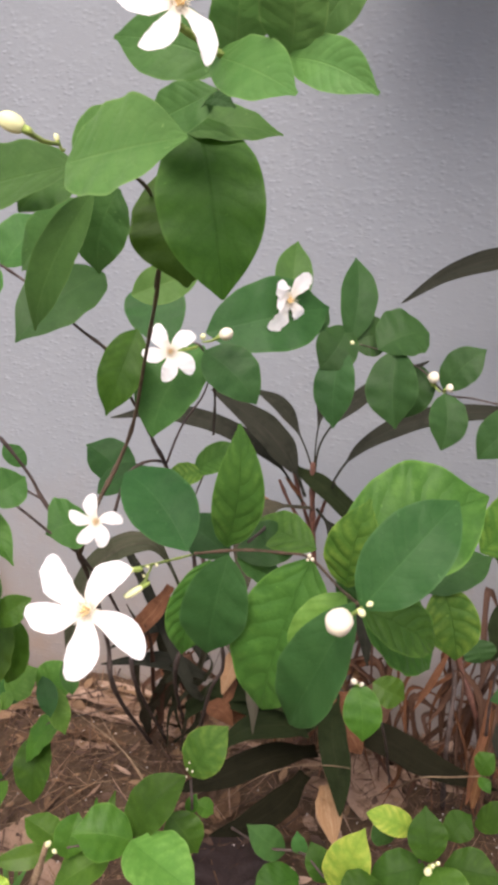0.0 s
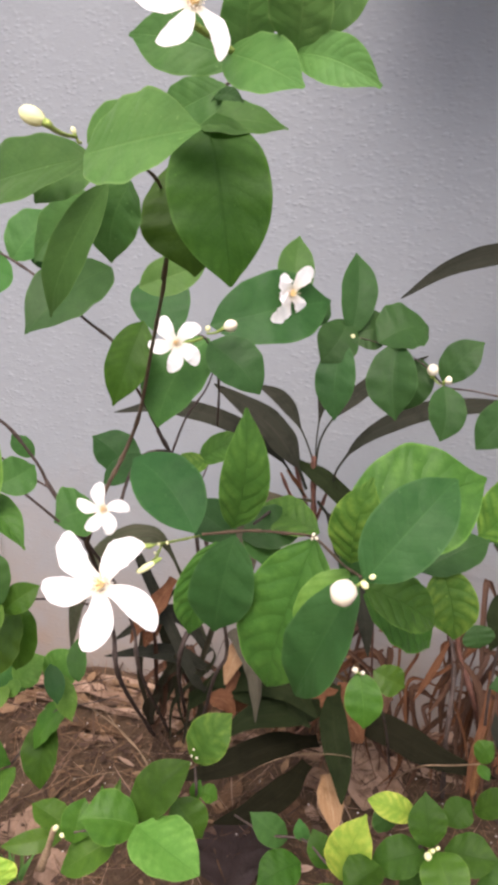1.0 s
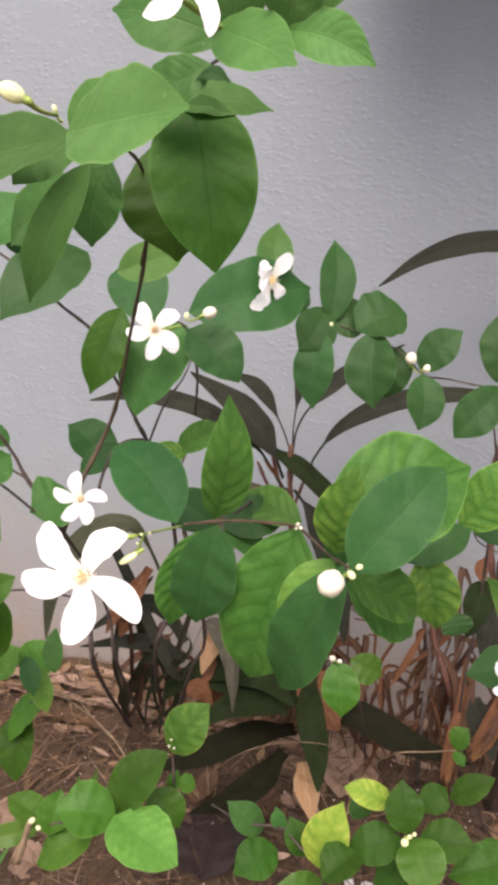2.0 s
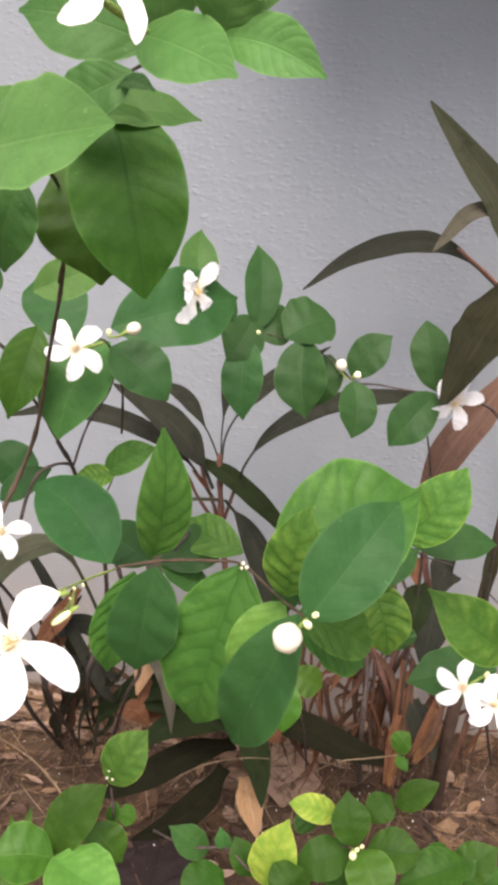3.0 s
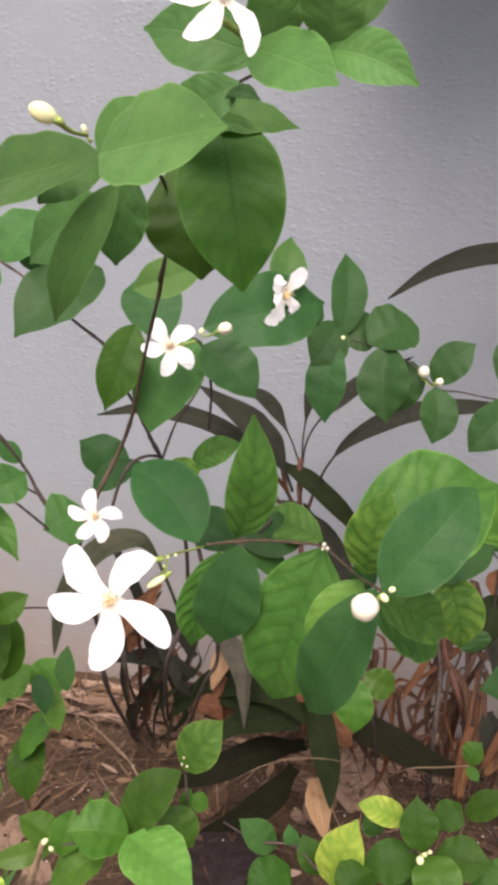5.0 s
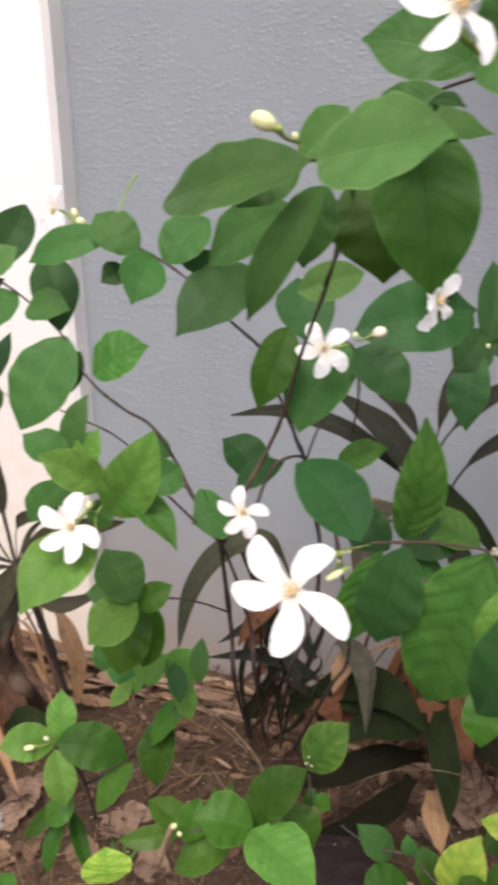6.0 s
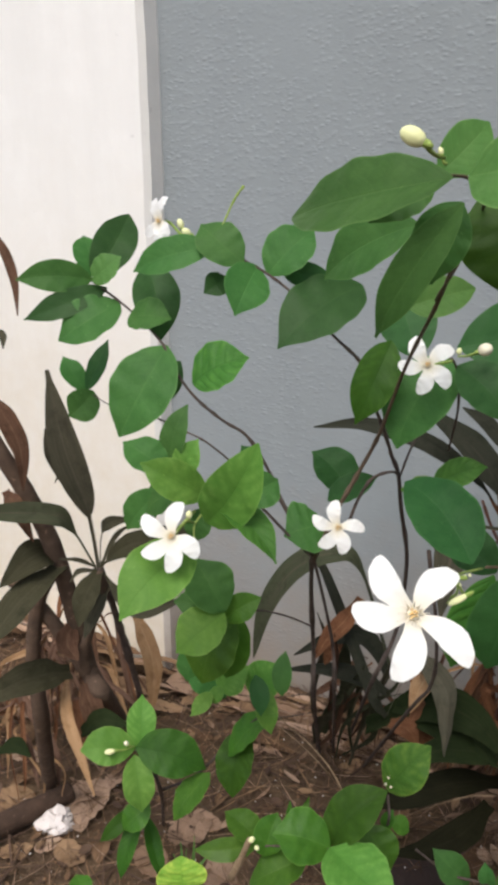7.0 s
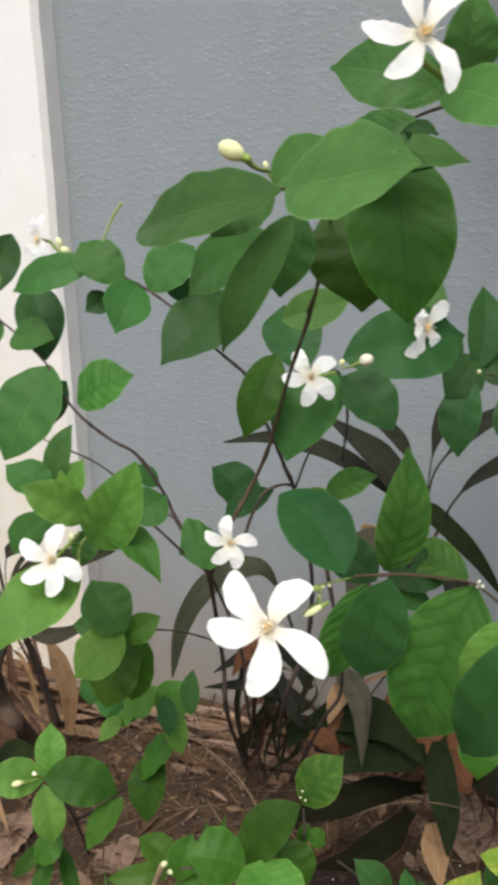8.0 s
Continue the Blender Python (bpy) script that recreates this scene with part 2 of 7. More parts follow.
def wall_material(name, colour, other, grain, earth_tone=0.0, foot_colour=(0.3, 0.225, 0.17)):
    """Painted render: brushed ripples and blisters in patches, faint stains; browner towards the foot, up to a given
    height.
    """
    n = Nodes(name, 0.75, 0.25)
    at = n.coords()
    flat = n.add("ShaderNodeMapping", {0: at, "Scale": (0.75, 1.0, 1.35)}).outputs[0]
    blobs = n.ramp(n.noise(92.0, 2.0, 0.5, flat, 0.4), (0.5, 0.0), (0.78, 1.0))
    warped = n.add("ShaderNodeVectorMath", {0: flat, 1: n.add("ShaderNodeVectorMath", {0: n.add("ShaderNodeTexNoise", {"Vector": at, "Scale": 120.0}).outputs["Color"], 1: (0.005, 0.005, 0.005)}).outputs[0]})
    warped.inputs[1].links[0].from_node.operation = "MULTIPLY"
    grit = n.add("ShaderNodeTexVoronoi", {"Vector": warped.outputs[0], "Scale": 165.0})
    size = n.add("ShaderNodeSeparateXYZ", {0: grit.outputs["Color"]}).outputs[0]
    pimples = n.math("MULTIPLY", n.ramp(grit.outputs["Distance"], (0.0, 1.0), (0.2, 0.75), (0.5, 0.0)), n.ramp(size, (0.2, 0.1), (0.9, 1.0)))
    ripple = n.ramp(n.noise(38.0, 3.0, 0.55, n.add("ShaderNodeMapping", {0: at, "Scale": (0.5, 1.0, 2.2)}).outputs[0], 0.8), (0.42, 0.0), (0.62, 1.0))
    fine = n.noise(300.0, 3.0, 0.6, flat)
    calm = n.ramp(n.noise(6.0, 5.0, 0.65), (0.36, 0.22), (0.58, 1.0))
    base = n.mix(n.noise(3.5, 5.0, 0.6), colour, other)
    base = n.mix(n.ramp(n.noise(22.0, 5.0, 0.7), (0.45, 0.0), (0.75, 0.3)), base, tuple(min(1.0, c * 1.12) for c in colour))
    streak = n.noise(14.0, 4.0, 0.6, n.add("ShaderNodeMapping", {0: at, "Scale": (1.0, 1.0, 0.14)}).outputs[0])
    base = n.mix(n.ramp(streak, (0.5, 0.0), (0.8, 0.22)), base, tuple(c * 0.78 for c in other))
    base = n.mix(n.ramp(n.noise(70.0, 2.0), (0.72, 0.0), (0.8, 0.35)), base, tuple(c * 0.6 for c in other))
    # browner towards the foot, with a ragged upper limit
    if earth_tone:
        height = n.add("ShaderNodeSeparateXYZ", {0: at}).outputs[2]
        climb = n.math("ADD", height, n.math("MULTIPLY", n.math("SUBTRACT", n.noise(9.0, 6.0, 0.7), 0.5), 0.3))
        foot_mask = n.math("MULTIPLY", n.ramp(climb, (0.0, 1.0), (earth_tone * 0.45, 0.6), (earth_tone, 0.0)), n.ramp(n.noise(30.0, 6.0, 0.7), (0.25, 0.55), (0.7, 1.0)))
        base = n.mix(n.math("MULTIPLY", foot_mask, 0.8), base, foot_colour)
    n.set(Base_Color=base, Roughness=n.math("ADD", 0.6, n.math("MULTIPLY", fine, 0.25)))
    bumps = n.math("ADD", n.math("ADD", n.math("MULTIPLY", blobs, 0.36), n.math("MULTIPLY", pimples, 0.62)), n.math("MULTIPLY", ripple, 0.06))
    n.bump(n.math("ADD", n.math("MULTIPLY", bumps, calm), n.math("MULTIPLY", fine, 0.12)), grain, 0.004)
    return n.mat


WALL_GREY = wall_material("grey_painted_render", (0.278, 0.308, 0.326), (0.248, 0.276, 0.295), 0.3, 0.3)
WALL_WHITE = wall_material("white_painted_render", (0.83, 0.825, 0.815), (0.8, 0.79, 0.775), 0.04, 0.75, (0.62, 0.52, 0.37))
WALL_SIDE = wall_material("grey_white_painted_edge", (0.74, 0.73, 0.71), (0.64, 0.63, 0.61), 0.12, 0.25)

n = Nodes("earth_tone", 0.95, 0.15)
c = n.mix(n.noise(9.0, 6.0, 0.65), (0.06, 0.039, 0.024), (0.132, 0.087, 0.053))
c = n.mix(n.ramp(n.noise(140.0, 4.0, 0.7), (0.52, 0.0), (0.68, 0.8)), c, (0.17, 0.12, 0.08))
c = n.mix(n.ramp(n.noise(60.0, 3.0, 0.7), (0.6, 0.0), (0.72, 0.8)), c, (0.045, 0.028, 0.022))
n.set(Base_Color=c)
n.bump(n.noise(110.0, 6.0, 0.7), 0.9, 0.006)
SOIL = n.mat


def litter_material(name, low, high, spot, rough=0.85):
    n = Nodes(name, rough, 0.2 if rough > 0.5 else 0.4)
    rnd = n.add("ShaderNodeObjectInfo").outputs["Random"]
    isle = n.add("ShaderNodeNewGeometry").outputs["Random Per Island"]
    pick = n.math("FRACT", n.math("ADD", rnd, isle))
    c = n.mix(pick, low, high)
    uv = n.uv()
    across = n.math("MULTIPLY", n.math("ABSOLUTE", n.math("SUBTRACT", uv.outputs[0], 0.5)), 2.0)
    ribs = n.math("ADD", n.math("MULTIPLY", n.math("COSINE", n.math("MULTIPLY", n.math("SUBTRACT", uv.outputs[1], n.math("MULTIPLY", across, 0.2)), 50.0)), 0.5), 0.5)
    c = n.mix(n.math("MULTIPLY", n.math("POWER", ribs, 4.0), 0.12), c, spot)
    c = n.mix(n.ramp(across, (0.0, 0.7), (0.06, 0.0)), c, spot)
    c = n.mix(n.ramp(n.noise(45.0, 4.0, 0.65), (0.45, 0.0), (0.75, 0.4)), c, spot)
    n.set(Base_Color=c)
    n.bump(n.math("ADD", n.noise(130.0, 4.0, 0.6), n.math("MULTIPLY", ribs, 0.1)), 0.6, 0.002)
    n.thin(c, 0.1)
    return n.mat


LITTER = litter_material("dry_leaf", (0.11, 0.06, 0.033), (0.29, 0.185, 0.108), (0.065, 0.038, 0.022))
LITTER_PALE = litter_material("pale_dry_leaf", (0.24, 0.152, 0.102), (0.44, 0.308, 0.226), (0.14, 0.088, 0.053))
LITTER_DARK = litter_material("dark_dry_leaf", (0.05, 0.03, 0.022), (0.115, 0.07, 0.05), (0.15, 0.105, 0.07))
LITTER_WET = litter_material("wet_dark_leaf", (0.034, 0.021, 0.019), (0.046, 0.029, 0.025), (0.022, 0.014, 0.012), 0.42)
n = Nodes("paper", 0.8, 0.2)
n.set(Base_Color=n.mix(n.noise(60.0, 4.0), (0.58, 0.52, 0.5), (0.7, 0.65, 0.63)))
n.bump(n.noise(90.0, 4.0), 0.5, 0.003)
PAPER = n.mat


# ---------------------------------------------------------------- builders
def part(name, bm, material, parent=None, label="", smooth=True):
    """Links a bmesh as one mesh object, under a thing or a part."""
    mesh = bpy.data.meshes.new(name)
    bm.to_mesh(mesh)
    bm.free()
    for p in mesh.polygons:
        p.use_smooth = smooth
    mesh.materials.append(material)
    ob = new(name, mesh)
    if parent is not None:
        ob.parent = parent
        ob.matrix_parent_inverse = parent.matrix_basis.inverted()
    return tagged(ob, label=label)


def thing(name, at, label, category, group="", kind=""):
    ob = new(name)
    ob.matrix_basis = pose(*at)
    ob.empty_display_size = 0.02
    return tagged(ob, label, category, group, kind)


def curve_points(pts, steps):
    """A smooth line through the points (Catmull-Rom)."""
    p = [Vector(q) for q in pts]
    p = [2 * p[0] - p[1], *p, 2 * p[-1] - p[-2]]
    out = []
    for k in range(1, len(p) - 2):
        for j in range(steps):
            t = j / steps
            a, b, c, d = p[k - 1], p[k], p[k + 1], p[k + 2]
            out.append(0.5 * ((2 * b) + (c - a) * t + (2 * a - 5 * b + 4 * c - d) * t * t + (3 * b - a - 3 * c + d) * t ** 3))
    return [*out, p[-2]]


def ribbon(bm, line, widths, normals, fold, u_cols=5, ripple=0.0, seed=0.0):
    """A folded sheet along a line, with its UVs; widths are half widths."""
    uv = bm.loops.layers.uv.get("UVMap") or bm.loops.layers.uv.new("UVMap")
    rows = []
    last = len(line) - 1
    for k, (p, w, nrm) in enumerate(zip(line, widths, normals)):
        ahead = (line[min(k + 1, last)] - line[max(k - 1, 0)]).normalized()
        side = ahead.cross(nrm).normalized()
        up = side.cross(ahead).normalized()
        row = []
        for j in range(u_cols):
            s = 2 * j / (u_cols - 1) - 1
            lift = fold * abs(s) * w - 0.35 * fold * s * s * w
            if ripple:
                lift += ripple * w * abs(s) * math.sin(k * (17 / last) * 1.5 + seed + 2.1 * s)
            row.append((bm.verts.new(p + side * s * w + up * lift), (0.5 + 0.5 * s, k / last)))
        rows.append(row)
    for a, b in zip(rows, rows[1:]):
        for j in range(u_cols - 1):
            quad = (a[j], a[j + 1], b[j + 1], b[j])
            f = bm.faces.new([v for v, _ in quad])
            for loop, (_, where) in zip(f.loops, quad):
                loop[uv].uv = where


def leaf(parent, base, tip, width, normal, tone, fold=0.22, curl=0.08, name="leaf", point=0.72):
    """An elliptic leaf with a short stalk, from base to tip; normal: the way that its upper face looks."""
    a, b, nrm = Vector(base), Vector(tip), Vector(normal).normalized()
    ahead = b - a
    size = ahead.length
    nrm = (nrm - nrm.project(ahead)).normalized()
    side = ahead.cross(nrm).normalized()
    rnd = random.Random(round(base[0] * 9e4 + tip[2] * 7e4))
    sway = rnd.uniform(-0.06, 0.06)
    drip, droop = rnd.uniform(0.85, 1.1), rnd.uniform(0.02, 0.09)
    line, widths, normals = [], [], []
    rows = 23
    top = 0.62 / (0.62 + point)
    peak = top ** 0.62 * (1 - top) ** point
    for k in range(rows):
        v = k / (rows - 1)
        bend = 4 * v * (1 - v)
        line.append(a + ahead * v + nrm * size * (curl * bend + droop * (v - v ** 4)) + side * size * sway * bend)
        ease = max(0.0, (v - 0.55) / 0.45)
        w = (max(v - 0.02, 0.0) ** 0.62) * ((1.0 - v) ** (point + max(0.0, drip - point) * ease * ease)) / peak
        widths.append(max(0.5 * width * w * (1 + 0.02 * math.sin(9 * v + sway * 90)), 0.0005))
        normals.append(nrm)
    bm = bmesh.new()
    ribbon(bm, line, widths, normals, fold + rnd.uniform(-0.08, 0.12), 9, 0.05, rnd.uniform(0, 6))
    return part(name, bm, LEAF[tone], parent)


def strap(parent, pts, width, normal, tone, stalk=0.0, fold=0.3, name="strap_leaf", label="", end=0.02, ripple=0.05, belly=False):
    """A long blade through the points; stalk: the share of its length that is a narrow petiole."""
    line = curve_points(pts, 7)
    last = len(line) - 1
    nrm = Vector(normal).normalized()
    widths = []
    for k in range(last + 1):
        v = k / last
        if v < stalk:
            w = 0.12
        else:
            x = (v - stalk) / (1 - stalk)
            w = max(0.12, math.sin(math.pi * min(1.0, x) ** 1.05) ** 0.95) if belly else max(0.12 if stalk else 0.5, min(1.0, (x * 3.2 + 0.02) ** 0.7)) * min(1.0, ((1 - x) * 2.2 + end) ** 0.8)
        widths.append(max(0.0006, 0.5 * width * w))
    bm = bmesh.new()
    ribbon(bm, line, widths, [nrm] * (last + 1), fold, 7, ripple, width * 9000)
    return part(name, bm, STRAP[tone], parent, label)


def tube(bm, line, r0, r1, sides=7, knots=0.0, seed=0):
    rnd = random.Random(seed)
    last = len(line) - 1
    rings = []
    ref = Vector((0.3, -0.9, 0.2))
    for k, p in enumerate(line):
        ahead = (line[min(k + 1, last)] - line[max(k - 1, 0)]).normalized()
        x = ahead.cross(ref).normalized()
        y = ahead.cross(x)
        r = r0 + (r1 - r0) * k / last
        if knots and rnd.random() < 0.22:
            r *= 1 + knots
        rings.append([bm.verts.new(p + (x * math.cos(a) + y * math.sin(a)) * r) for a in (2 * math.pi * j / sides for j in range(sides))])
    for a, b in zip(rings, rings[1:]):
        for j in range(sides):
            bm.faces.new((a[j], a[(j + 1) % sides], b[(j + 1) % sides], b[j]))
    bm.faces.new(rings[0][::-1])
    bm.faces.new(rings[-1])


def stem(parent, pts, r0, r1, tone="twig", name="stem", label=""):
    bm = bmesh.new()
    tube(bm, curve_points(pts, 6), r0, r1, 8, 0.35 if r0 < 0.005 else 0.06, round(abs(pts[0][0]) * 1e5))
    return part(name, bm, BARK[tone], parent, label)


def ball(bm, at, axis, length, radius, rings=10, sides=16, tip=1.0):
    """A rounded body along axis, from at."""
    z = Vector(axis).normalized()
    x = z.orthogonal().normalized()
    y = z.cross(x)
    loops = []
    for k in range(rings + 1):
        v = 0.5 - 0.497 * math.cos(math.pi * k / rings)
        r = radius * (4 * v ** tip * (1 - v ** tip)) ** 0.52
        loops.append([bm.verts.new(Vector(at) + z * length * v + (x * math.cos(a) + y * math.sin(a)) * r * (1 + 0.045 * math.cos(5 * a))) for a in (2 * math.pi * j / sides for j in range(sides))])
    for a, b in zip(loops, loops[1:]):
        for j in range(sides):
            bm.faces.new((a[j], a[(j + 1) % sides], b[(j + 1) % sides], b[j]))
    bm.faces.new(loops[0][::-1])
    bm.faces.new(loops[-1])


def bud(parent, at, axis, length, radius, foot=None, yellow=False, name="flower_bud"):
    """A closed bud on its stalk."""
    bm = bmesh.new()
    z = Vector(axis).normalized()
    ball(bm, Vector(at) - z * length * 0.5, axis, length, radius)
    b = part(name, bm, BUD_YELLOW if yellow else BUD, parent, "closed pale cream flower bud")
    if foot is not None:
        bm = bmesh.new()
        start = Vector(at) - z * length * 0.42
        mid = (Vector(foot) + start) / 2 + Vector((0, 0, -0.001))
        tube(bm, curve_points([foot, mid, start], 4), 0.0005, min(0.0009, radius * 0.45), 6)
        ball(bm, start - z * min(0.003, length * 0.5), axis, min(0.0042, length * 0.7), min(0.0013, radius * 0.7), 5, 8)
        part("bud_stalk", bm, BARK["shoot"], b)
    return b


def flower(parent, at, normal, up, radius, angles, foot=None, cup=0.12, lengths=None, broad=1.0):
    """A five-petalled pinwheel flower; angles: where its petals point, counter-clockwise from its right, seen from the front."""
    z = Vector(normal).normalized()
    x = Vector(up).cross(z).normalized()
    y = z.cross(x)
    c = Vector(at)
    bm = bmesh.new()
    ball(bm, c - z * radius * 0.1, z, radius * 0.14, radius * 0.14, 6, 14, 0.8)
    rnd = random.Random(round(at[0] * 1e5))
    for k in range(14):
        a = 2 * math.pi * k / 14 + rnd.uniform(-0.15, 0.15)
        d = x * math.cos(a) + y * math.sin(a)
        r1 = radius * rnd.uniform(0.18, 0.3)
        tube(bm, [c + d * radius * 0.1 + z * radius * 0.03, c + d * r1 * 0.7 + z * radius * 0.16, c + d * r1 + z * radius * rnd.uniform(0.16, 0.26)], radius * 0.014, radius * 0.005, 4)
    head = part("flower", bm, PETAL, parent, "open white five-petalled flower with orange eye")
    bm = bmesh.new()
    for k in range(9):
        a = 2.4 * k
        d = (x * math.cos(a) + y * math.sin(a)) * radius * 0.022 * math.sqrt(k)
        ball(bm, c + d + z * radius * 0.03, z * 3 + d.normalized() * rnd.uniform(0.2, 1.0) if k else z, radius * rnd.uniform(0.12, 0.19), radius * 0.022, 5, 7)
    part("stamens", bm, EYE_MAT, head, "orange-yellow stamens")
    for k, deg in enumerate(angles):
        a = radians(deg)
        d = x * math.cos(a) + y * math.sin(a)
        s = z.cross(d)
        long, wide = radius * (lengths[k] if lengths else rnd.uniform(0.95, 1.05)), broad * rnd.uniform(0.265, 0.3)
        line, widths, normals = [], [], []
        for j in range(15):
            v = math.sin(j / 14 * math.pi / 2)
            line.append(c + d * long * (0.08 + 0.92 * v) + z * radius * (cup * math.sin(v * 2.6) - 0.05 * v * v) + s * radius * (0.15 * math.sin(v * math.pi * 0.9) - 0.07 * v ** 4))
            w = (0.34 + 0.66 * math.sin(min(1.0, v * 1.5) * math.pi / 2) ** 1.4) * (max(0.0, 1 - v ** 3.8) ** 0.58)
            widths.append(max(0.0003, radius * wide * w))
            normals.append((z + s * 0.12).normalized())
        bm = bmesh.new()
        ribbon(bm, line, widths, normals, 0.12, 9, 0.17, k * 1.3)
        part("petal", bm, PETAL, head)
    if foot is not None:
        bm = bmesh.new()
        back = c - z * radius * 0.55
        tube(bm, curve_points([foot, (Vector(foot) + back) / 2, back, c - z * radius * 0.08], 4), 0.0009, radius * 0.07, 7)
        part("flower_tube", bm, BARK["shoot"], head, "yellow-green flower tube")
    return head


def dead_skirt(parent, at, count, height, reach, seed, tones=("umber", "char", "umber", "char", "rust", "char", "umber", "tan", "char")):
    """Dry blades that hang round the foot of a cane: most of them thin and curled, some broad sheaths."""
    pick = random.Random(seed)
    for k in range(int(count * 1.5)):
        a = pick.uniform(-math.pi, 0.15)
        d = Vector((math.cos(a), 0.55 * math.sin(a), 0))
        h, far = height * pick.uniform(0.35, 1.0), reach * pick.uniform(0.3, 1.0)
        p = Vector(at) + Vector((pick.uniform(-0.014, 0.014), pick.uniform(-0.014, 0.0), h))
        low = max(0.012, h * pick.uniform(0.0, 0.45))
        bow = Vector((pick.uniform(-0.02, 0.02), pick.uniform(-0.01, 0.01), pick.uniform(-0.01, 0.02)))
        pts = [p, p + d * far * 0.35 + bow, p + d * far * 0.8 + Vector((0, 0, (low - h) * 0.45)) - bow * 0.6, p + d * far + Vector((0, 0, low - h))]
        broad = k % 5 == 0
        wide = pick.uniform(0.007, 0.012) if broad else pick.uniform(0.0022, 0.0065)
        strap(parent, pts, wide, (d.x * 0.6 + pick.uniform(-0.5, 0.5), -0.8, pick.uniform(0.0, 0.6)), pick.choice(tones), fold=pick.uniform(0.4, 1.4), name="dry_blade", ripple=0.22)


# ---------------------------------------------------------------- setting
def slab(name, x0, x1, y0, y1, z0, z1, material, label, wave=0.0, parent=None, cuts=40):
    """A wall block with slightly uneven front face."""
    bm = bmesh.new()
    bmesh.ops.create_cube(bm, size=1.0, matrix=Matrix.Translation(((x0 + x1) / 2, (y0 + y1) / 2, (z0 + z1) / 2)) @ Matrix.Diagonal((x1 - x0, y1 - y0, z1 - z0, 1)))
    bmesh.ops.bevel(bm, geom=bm.edges[:], offset=0.006, segments=3, affect="EDGES")
    ob = part(name, bm, material, parent, label, smooth=False)
    if parent is None:
        tagged(ob, label, "wall", kind="structure")
    return ob


WALL_Y, EDGE_X, WHITE_Y = 1.058, -0.501, 1.028
slab("wall_grey", EDGE_X - 0.3, 6.0, WALL_Y, WALL_Y + 0.25, -0.2, 2.4, WALL_GREY, "blue-grey painted rendered wall with rough brushed texture")
slab("wall_white", -6.0, EDGE_X - 0.302, WHITE_Y + 0.012, WALL_Y + 0.25, -0.2, 2.398, WALL_WHITE, "white painted rendered wall standing proud of the grey one")
slab("wall_white_pier", EDGE_X - 0.3, EDGE_X - 0.05, WHITE_Y + 0.012, WALL_Y - 0.003, -0.2, 2.396, WALL_WHITE, "end of the white rendered wall beside the grey one")
# added slab above the view; it only shades the wall's upper right
slab("wall_ledge", 0.03, 3.0, 0.8, WALL_Y - 0.003, 1.0, 1.08, WALL_GREY, "unseen grey slab added to shade the upper right of the grey wall")
bm = bmesh.new()
rnd = random.Random(3)
uneven = [(0.0016 * noise.noise(Vector((0, 0, k * 0.22))) + 0.0006 * noise.noise(Vector((4, 0, k * 0.9)))) for k in range(201)]
rows = []
for k in range(201):
    z, s = -0.2 + 2.59 * k / 200, uneven[k]
    rows.append([bm.verts.new((EDGE_X + dx, y, z)) for dx, y in ((-0.06 + s * 0.5, WHITE_Y + 0.011), (-0.05 + s * 0.5, WHITE_Y + 0.0005), (-0.006 + s, WHITE_Y), (0.002 + s, WHITE_Y + 0.006), (0.004 + s * 0.6, WALL_Y + 0.004))])
for a, b in zip(rows, rows[1:]):
    for j in range(4):
        bm.faces.new((a[j], a[j + 1], b[j + 1], b[j]))
edge = part("wall_edge", bm, WALL_SIDE, None, smooth=False)
edge.data.materials.append(WALL_WHITE)
for p in edge.data.polygons:
    p.material_index = 1 if p.index % 4 < 2 else 0
tagged(edge, "light grey return of the white wall with a worn uneven arris", "wall", kind="structure")
# white front skin, flush with the arris
bm = bmesh.new()
rows = [[bm.verts.new((x, WHITE_Y + 0.0004 + 0.0012 * noise.noise(Vector((x * 3, z * 3, 1))), z)) for x in np.linspace(-6.0, EDGE_X - 0.049, 60)] for z in np.linspace(-0.2, 2.39, 30)]
for a, b in zip(rows, rows[1:]):
    for j in range(59):
        bm.faces.new((a[j], a[j + 1], b[j + 1], b[j]))
tagged(part("wall_face", bm, WALL_WHITE), "white painted smooth wall face", "wall", kind="structure")


def ease(v):
    v = min(1.0, max(0.0, v))
    return v * v * (3 - 2 * v)


def ground_height(x, y):
    hollow = 0.028 * ease((-0.33 - x) / 0.14) * ease((y - 0.8) / 0.16)
    return -hollow + 0.012 * noise.noise(Vector((x * 3.0, y * 3.0, 0.3))) + 0.006 * noise.noise(Vector((x * 11, y * 11, 2.0))) + 0.0025 * noise.noise(Vector((x * 40, y * 40, 5.0)))


bm = bmesh.new()
xs = [-60, -12, -4, -2, *np.linspace(-1.4, 1.4, 141), 2, 4, 12, 60]
ys = [-60, -12, -4, -1.5, -0.5, *np.linspace(0.0, 1.1, 71), 2, 6, 30]
grid = [[bm.verts.new((x, y, ground_height(x, y) if abs(x) < 3 and -1 < y < 1.3 else 0.0)) for x in xs] for y in ys]
for a, b in zip(grid, grid[1:]):
    for j in range(len(xs) - 1):
        bm.faces.new((a[j], a[j + 1], b[j + 1], b[j]))
tagged(part("ground", bm, SOIL), "brown earth with crumbs and rotted leaves", "ground", kind="structure")


